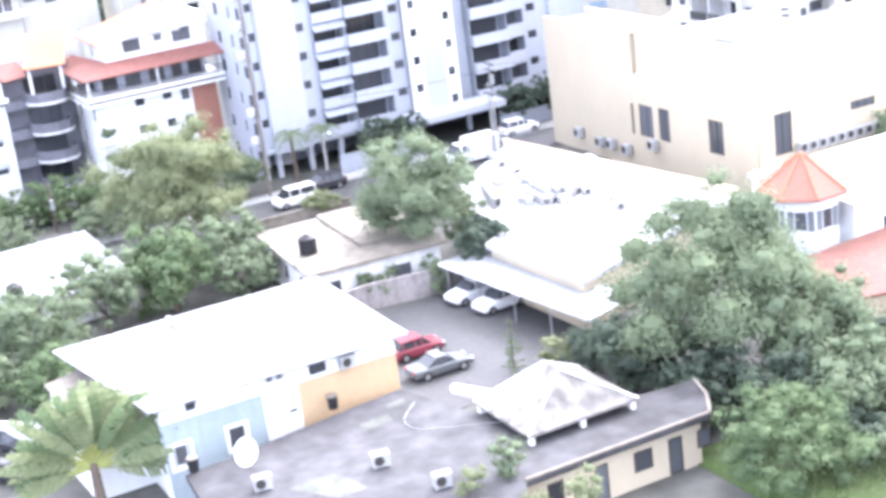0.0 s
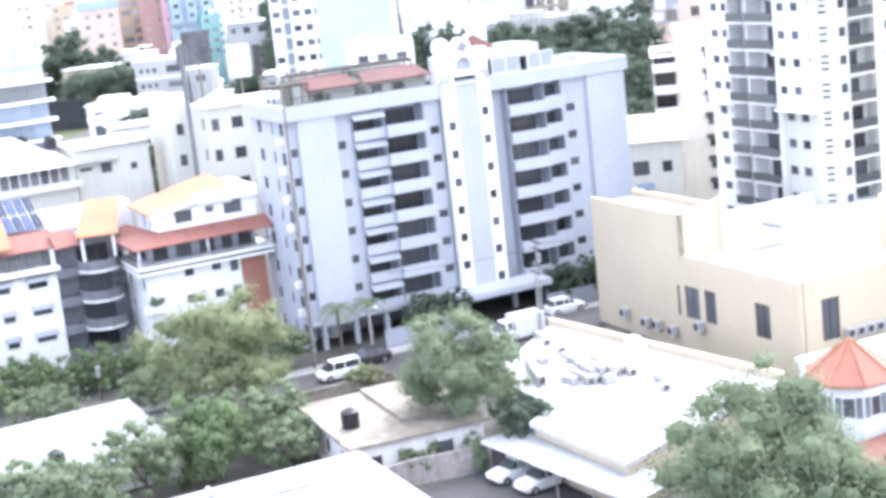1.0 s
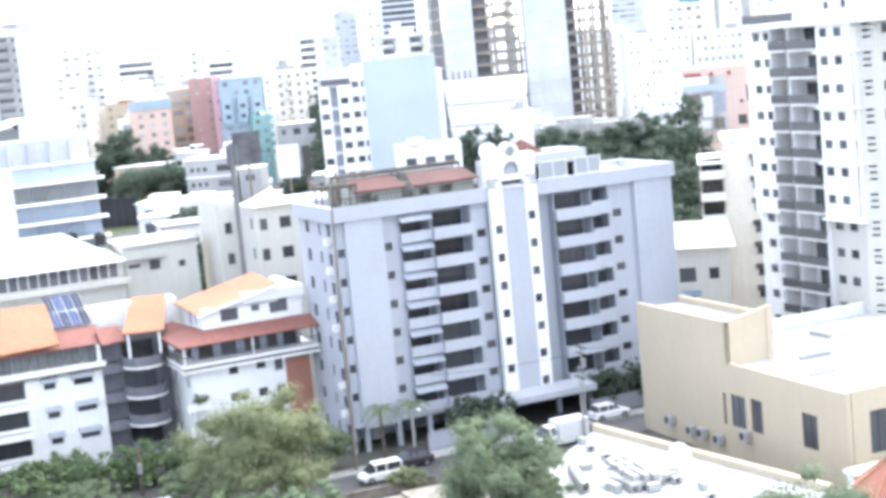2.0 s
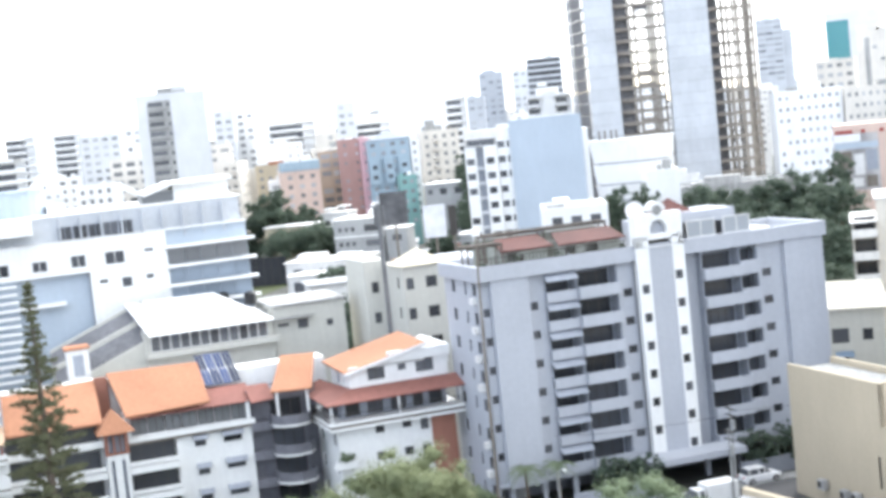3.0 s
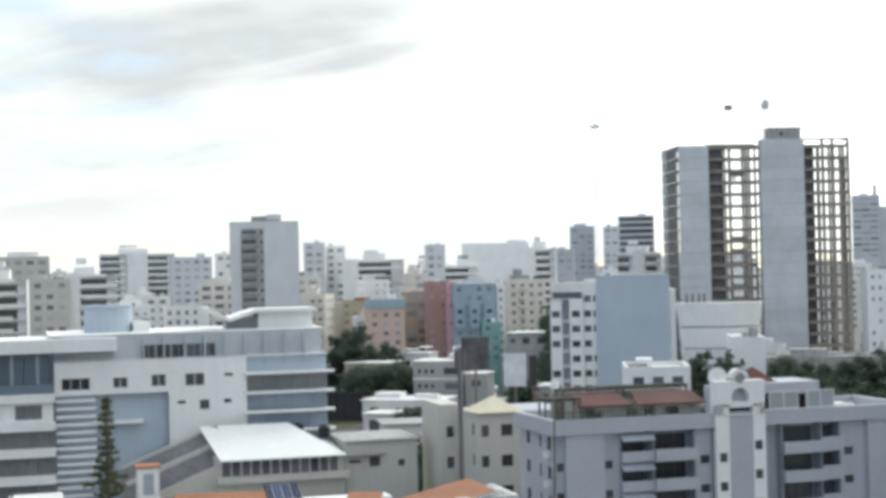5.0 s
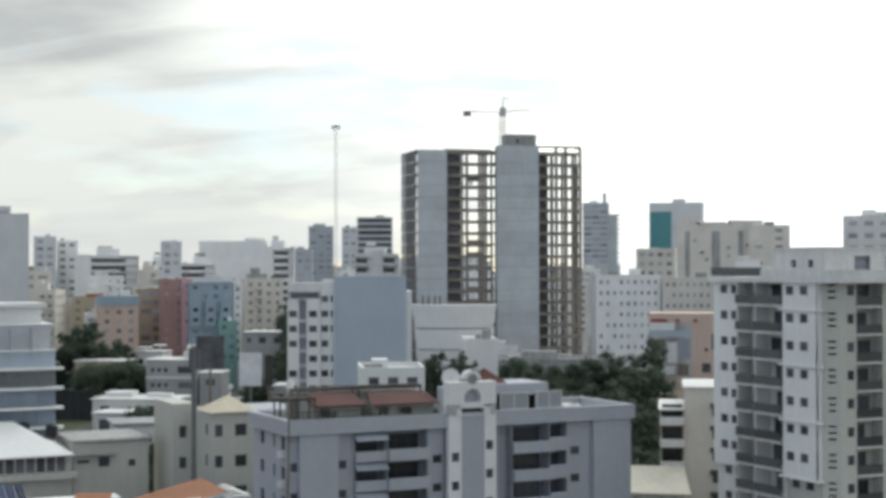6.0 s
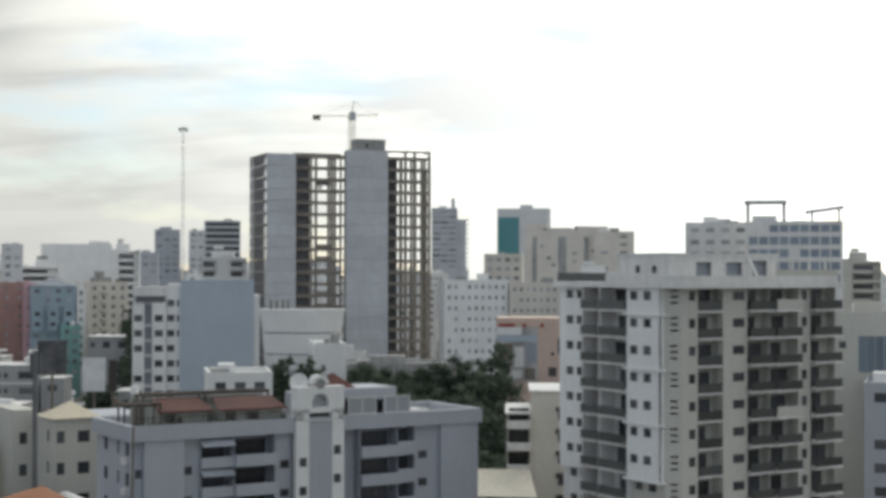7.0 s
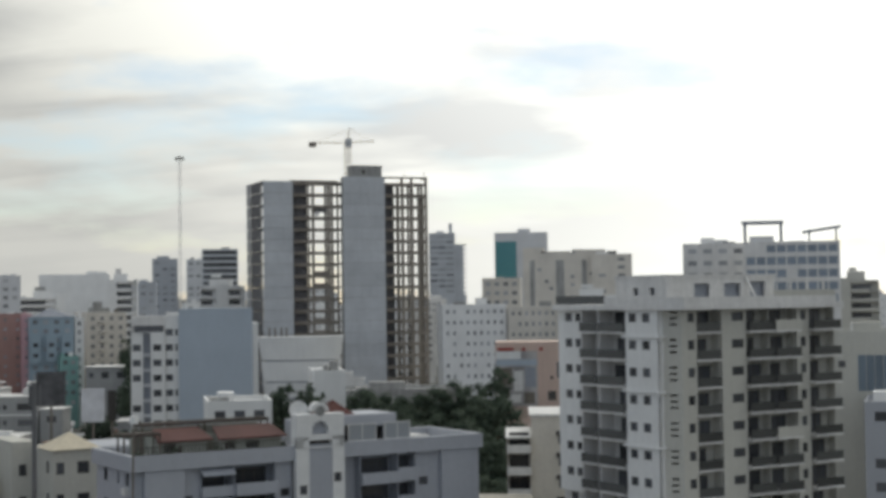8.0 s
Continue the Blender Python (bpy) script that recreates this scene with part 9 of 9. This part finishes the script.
# ---- poles and street things ----
def lamp_post(label, u, v, h, arm=1.6, turn=-90, r=0.14, mat=None, lamp=True):
    e = at_grid("street_lamp" if lamp else "utility_pole", label, "street lamp" if lamp else "pole", u, v, TURN + turn)
    bm = bmesh.new()
    tube(bm, (0, 0, -0.1), (0, 0, h), r, r * 0.65, 10)
    part("pole", bm, mat or CONCRETE, e)
    if lamp:
        bm = bmesh.new()
        tube(bm, (0, 0, h - 0.1), (arm, 0, h + 0.35), 0.04, 0.035, 6)
        part("arm", bm, STEEL, e)
        bm = bmesh.new()
        hull(bm, [(arm - 0.05, -0.12, h + 0.3), (arm + 0.6, -0.1, h + 0.36), (arm + 0.6, 0.1, h + 0.36), (arm - 0.05, 0.12, h + 0.3), (arm, -0.08, h + 0.45), (arm + 0.5, -0.06, h + 0.47), (arm + 0.5, 0.06, h + 0.47), (arm, 0.08, h + 0.45)], BOXFACES)
        part("lamp_head", bm, WHITE, e)
    else:
        for z in (h - 0.5, h - 1.2):
            wall_box(e, "crossarm", -1.0, 1.0, -0.06, 0.06, z, z + 0.12, DARKTRIM)
        bm = bmesh.new()
        tube(bm, (0.35, 0, h - 2.6), (0.35, 0, h - 1.6), 0.26, 0.26, 12)
        part("transformer", bm, STEEL, e)
    return e


lamp_post("concrete street lamp before the gray block", 55.4, 138.0, 5.4)
lamp_post("concrete utility pole with transformer before the gray block", 75.8, 139.4, 8.6, lamp=False)
lamp_post("concrete utility pole by the street", 71.5, 132.2, 8.0, lamp=False)
lamp_post("leaning wooden pole in the hedge", 29.5, 146.0, 5.0, lamp=False, mat=BARK)
lamp_post("utility pole beside the orange-roofed house", 53.6, 147.0, 8.4, lamp=False)


def wire(p, q, sag, name="power_line"):
    e = thing(name, "thin black power line sagging between poles", "cable", *p[:2], 0, 0, "power lines")
    p, q = Vector(p), Vector(q)
    o = Vector((p.x, p.y, 0))
    bm = bmesh.new()
    k = 10
    pts = [p.lerp(q, i / k) - Vector((0, 0, sag * 4 * (i / k) * (1 - i / k))) - o for i in range(k + 1)]
    strand(bm, pts, 0.02)
    part("cable", bm, BLACK, e)


wire((*grid(75.8, 139.4), 7.6), (*grid(53.6, 147.0), 7.6), 0.7)
wire((*grid(75.8, 139.4), 8.2), (*grid(71.5, 132.2), 7.4), 0.4)
wire((*grid(75.8, 139.4), 7.9), (*grid(120.0, 139.4), 7.9), 1.0)
# tall slim mast at the corner of the gray block
m_ = thing("lattice_mast", "tall slim dark mast beside the gray block", "mast", -43.6, 141.4, 0, TURN)
bm = bmesh.new()
tube(bm, (0, 0, -0.1), (-0.05, 0, 15), 0.17, 0.14, 8); tube(bm, (-0.05, 0, 15), (0.3, 0, 29.6), 0.14, 0.1, 8)
part("pole", bm, CONCDARK, m_)
bm = bmesh.new()
tube(bm, (0.3, 0, 29.4), (0.3, 0, 30.1), 0.45, 0.4, 10)
part("dome_aerial", bm, WHITE, m_)
MASTGRAY = paint("dull_gray_mast_paint", (0.15, 0.155, 0.16), var=0.2, streak=0.1)
m_ = thing("steel_mast", "thick gray steel mast behind the orange roofs", "mast", -60.6, 161.6, 0, TURN)
bm = bmesh.new()
tube(bm, (0, 0, -0.1), (0, 0, 32.3), 0.34, 0.26, 10)
part("pole", bm, MASTGRAY, m_)
for i in range(3):
    a = 2.094 * i
    wall_box(m_, "aerial", 0.6 * math.cos(a) - 0.12, 0.6 * math.cos(a) + 0.12, 0.6 * math.sin(a) - 0.12, 0.6 * math.sin(a) + 0.12, 29.8, 32.0, MASTGRAY)


def billboard(label, x, y, z0, z1, w, turn, mat):
    e = thing("billboard", label, "billboard", x, y, 0, turn, "billboards")
    wall_box(e, "board", -w / 2, w / 2, -0.15, 0.15, z0, z1, mat)
    bm = bmesh.new()
    tube(bm, (0, 0.4, 0), (0, 0.4, z1 - 0.3), 0.26, 0.22, 10)
    part("post", bm, CONCDARK, e)


billboard("large faded gray billboard on a post", -98.9, 272.3, 22.0, 28.3, 5.2, 16, paint("faded_gray_print", (0.12, 0.12, 0.125), var=0.5, grain=0.6, streak=0.0))
billboard("white billboard with pale red panel", -92.0, 275.2, 18.8, 25.0, 4.2, 12, paint("white_print", (0.66, 0.66, 0.68), var=0.2, grain=0.5, streak=0.0))
billboard("dark side of a white billboard", -88.6, 275.9, 18.9, 24.6, 1.5, 12, DARKTRIM)
# large dishes on the roofs
dish(*grid(51.55 + 20.6, 144.8 + 5.2), 27.9, 1.0, 10, 78, "large white satellite dish on the gray block's roof")
dish(*grid(58.8, 106.6), 4.0, 0.8, 10, 60)
dish(*grid(66.8, 107.2), 4.0, 1.0, 40, 60)

# ---- roof and yard things ----
tk = at_grid("white_water_tank", "round white water tank on the penthouse roof", "water tank", 49.3, 159.0)
bm = bmesh.new()
tube(bm, (0, 0, 15.4), (0, 0, 17.2), 0.95, 0.95, 18); tube(bm, (0, 0, 17.2), (0, 0, 17.7), 0.95, 0.4, 18)
part("tank_body", bm, OFFWHITE, tk)
for k, (u, v, w, h) in enumerate(((53.4, 150.5, 1.4, 2.6), (54.6, 152.0, 1.2, 3.4), (52.4, 149.0, 1.8, 1.8), (56.0, 150.4, 1.6, 1.5))):
    q = at_grid("yard_tank", "white plastic tank in the side yard", "tank", u, v, group="yard tanks")
    bm = bmesh.new()
    tube(bm, (0, 0, 0), (0, 0, h * 0.85), w / 2, w / 2, 14); tube(bm, (0, 0, h * 0.85), (0, 0, h), w / 2, w / 4, 14)
    part("tank_body", bm, WHITE, q)
rl = at_grid("roof_pipe", "white capped pipe lying by the roof edge", "pipe", 37.4, 75.0)
bm = bmesh.new()
tube(bm, (-0.4, 2.2, 3.62), (0.8, -0.2, 3.62), 0.32, 0.32, 14)
part("pipe_body", bm, WHITE, rl)
for u, v in ((30.4, 80.6), (20.6, 78.4)):
    q = at_grid("waste_bin", "dark round bin on the flat roof", "bin", u, v, group="roof bins")
    bm = bmesh.new()
    tube(bm, (0, 0, 3.3), (0, 0, 4.1), 0.3, 0.36, 12)
    part("bin_body", bm, BLACK, q)
    bm = bmesh.new()
    tube(bm, (0, 0, 4.1), (0, 0, 4.16), 0.38, 0.36, 12)
    part("lid", bm, CONCDARK, q)
for u, v in ((35.6, 81.0), (36.4, 80.2)):
    q = at_grid("yellow_barrier", "yellow plastic barrier by the parked cars", "barrier", u, v, group="barriers")
    bm = bmesh.new()
    hull(bm, [(-0.6, -0.25, 0), (0.6, -0.25, 0), (0.6, 0.25, 0), (-0.6, 0.25, 0), (-0.5, -0.1, 0.95), (0.5, -0.1, 0.95), (0.5, 0.1, 0.95), (-0.5, 0.1, 0.95)], BOXFACES)
    part("barrier_body", bm, paint("yellow_plastic", (0.6, 0.48, 0.1), rough=0.5, var=0.08, streak=0.0), q)
    q.location.z = 0.04
# roof garden of the gray block
for i, (x, y, h, w) in enumerate(((1.2, 1.2, 1.5, 1.4), (3.0, 1.0, 1.2, 1.4), (5.4, 2.2, 1.6, 1.8), (9.8, 1.6, 1.5, 1.5), (7.2, 1.0, 1.1, 1.4), (18.0, 4.2, 1.4, 1.4), (26.8, 1.4, 1.0, 1.6))):
    tree("potted green shrub on the gray block's roof", *grid(51.55 + x, 144.8 + y), h, w, 0.1, LEAFDARK, 200 + i, 0.1, 10, 0.35, name="roof_shrub", category="shrub", z=24.6)
yard_wall("wall_garage", "dark garden wall before the gray block", [(58.0, 140.6), (68.0, 140.6)], 1.9, GRAYDARK)
yard_wall("wall_gate", "gray garden wall before the gray block", [(77.5, 141.2), (91.0, 141.2)], 1.7, GRAYDARK)
flat("lawn", "bright green lawn behind the low house", 46.0, 64.0, 46.0, 66.5, 0.06, paint("lawn_grass", (0.07, 0.11, 0.03), var=0.3, grain=2.5, streak=0.0, bump=0.1), "lawn")


def grass_tufts():
    rg = random.Random(9)
    verts, faces = [], []
    for _ in range(9000):
        x, y = grid(rg.uniform(47, 63), rg.uniform(50, 66))
        a, h = rg.uniform(0, 6.28), rg.uniform(0.12, 0.45)
        k = len(verts)
        verts += [(x - 0.03 * math.cos(a), y - 0.03 * math.sin(a), 0.05), (x + 0.03 * math.cos(a), y + 0.03 * math.sin(a), 0.05), (x + rg.uniform(-.15, .15), y + rg.uniform(-.15, .15), h)]
        faces.append((k, k + 1, k + 2))
    me = bpy.data.meshes.new("grass")
    me.from_pydata(verts, [], faces)
    me.materials.append(LEAFLIGHT)
    tagged(new("grass", me), "loose bright green grass in the yard", "grass", kind="stuff")


grass_tufts()
# more yard greenery
for i, (x, y, h, w, m, n) in enumerate(((9.6, 88.5, 5.2, 7.0, LEAFDARK, "tree"), (6.4, 80.0, 3.0, 5.0, LEAFDARK, "bush"), (10.4, 79.0, 3.2, 6.0, LEAF, "bush"), (-1.0, 86.4, 4.2, 7.0, LEAFDARK, "bush"), (3.2, 84.6, 4.6, 6.6, LEAFDARK, "bush"), (-8.2, 93.6, 3.6, 5.0, LEAFDARK, "bush"), (-52.0, 92.0, 5.2, 7.0, LEAF, "bush"), (-55.0, 101.0, 6.0, 7.5, LEAF, "tree"),
                                          (-37.6, 112.6, 4.8, 6.0, LEAF, "bush"), (-34.0, 118.8, 3.6, 5.0, LEAF, "bush"), (-26.4, 109.6, 3.0, 3.4, LEAF, "bush"), (-22.0, 111.0, 3.2, 3.0, LEAF, "bush"), (-20.4, 119.5, 6.0, 5.0, LEAF, "bush"), (-37.0, 135.0, 2.2, 4.2, LEAFLIGHT, "bush"), (-57.0, 132.0, 4.0, 8.0, LEAF, "bush"), (-66.0, 128.0, 3.8, 8.0, LEAF, "bush"), (-52.5, 135.5, 4.2, 6.0, LEAF, "bush"))):
    tree("dense green yard shrub" if n == "bush" else "dense green yard tree with low crown", x, y, h, w, 0.0, m, 300 + i, 0.14, 12, name=n, category=n)
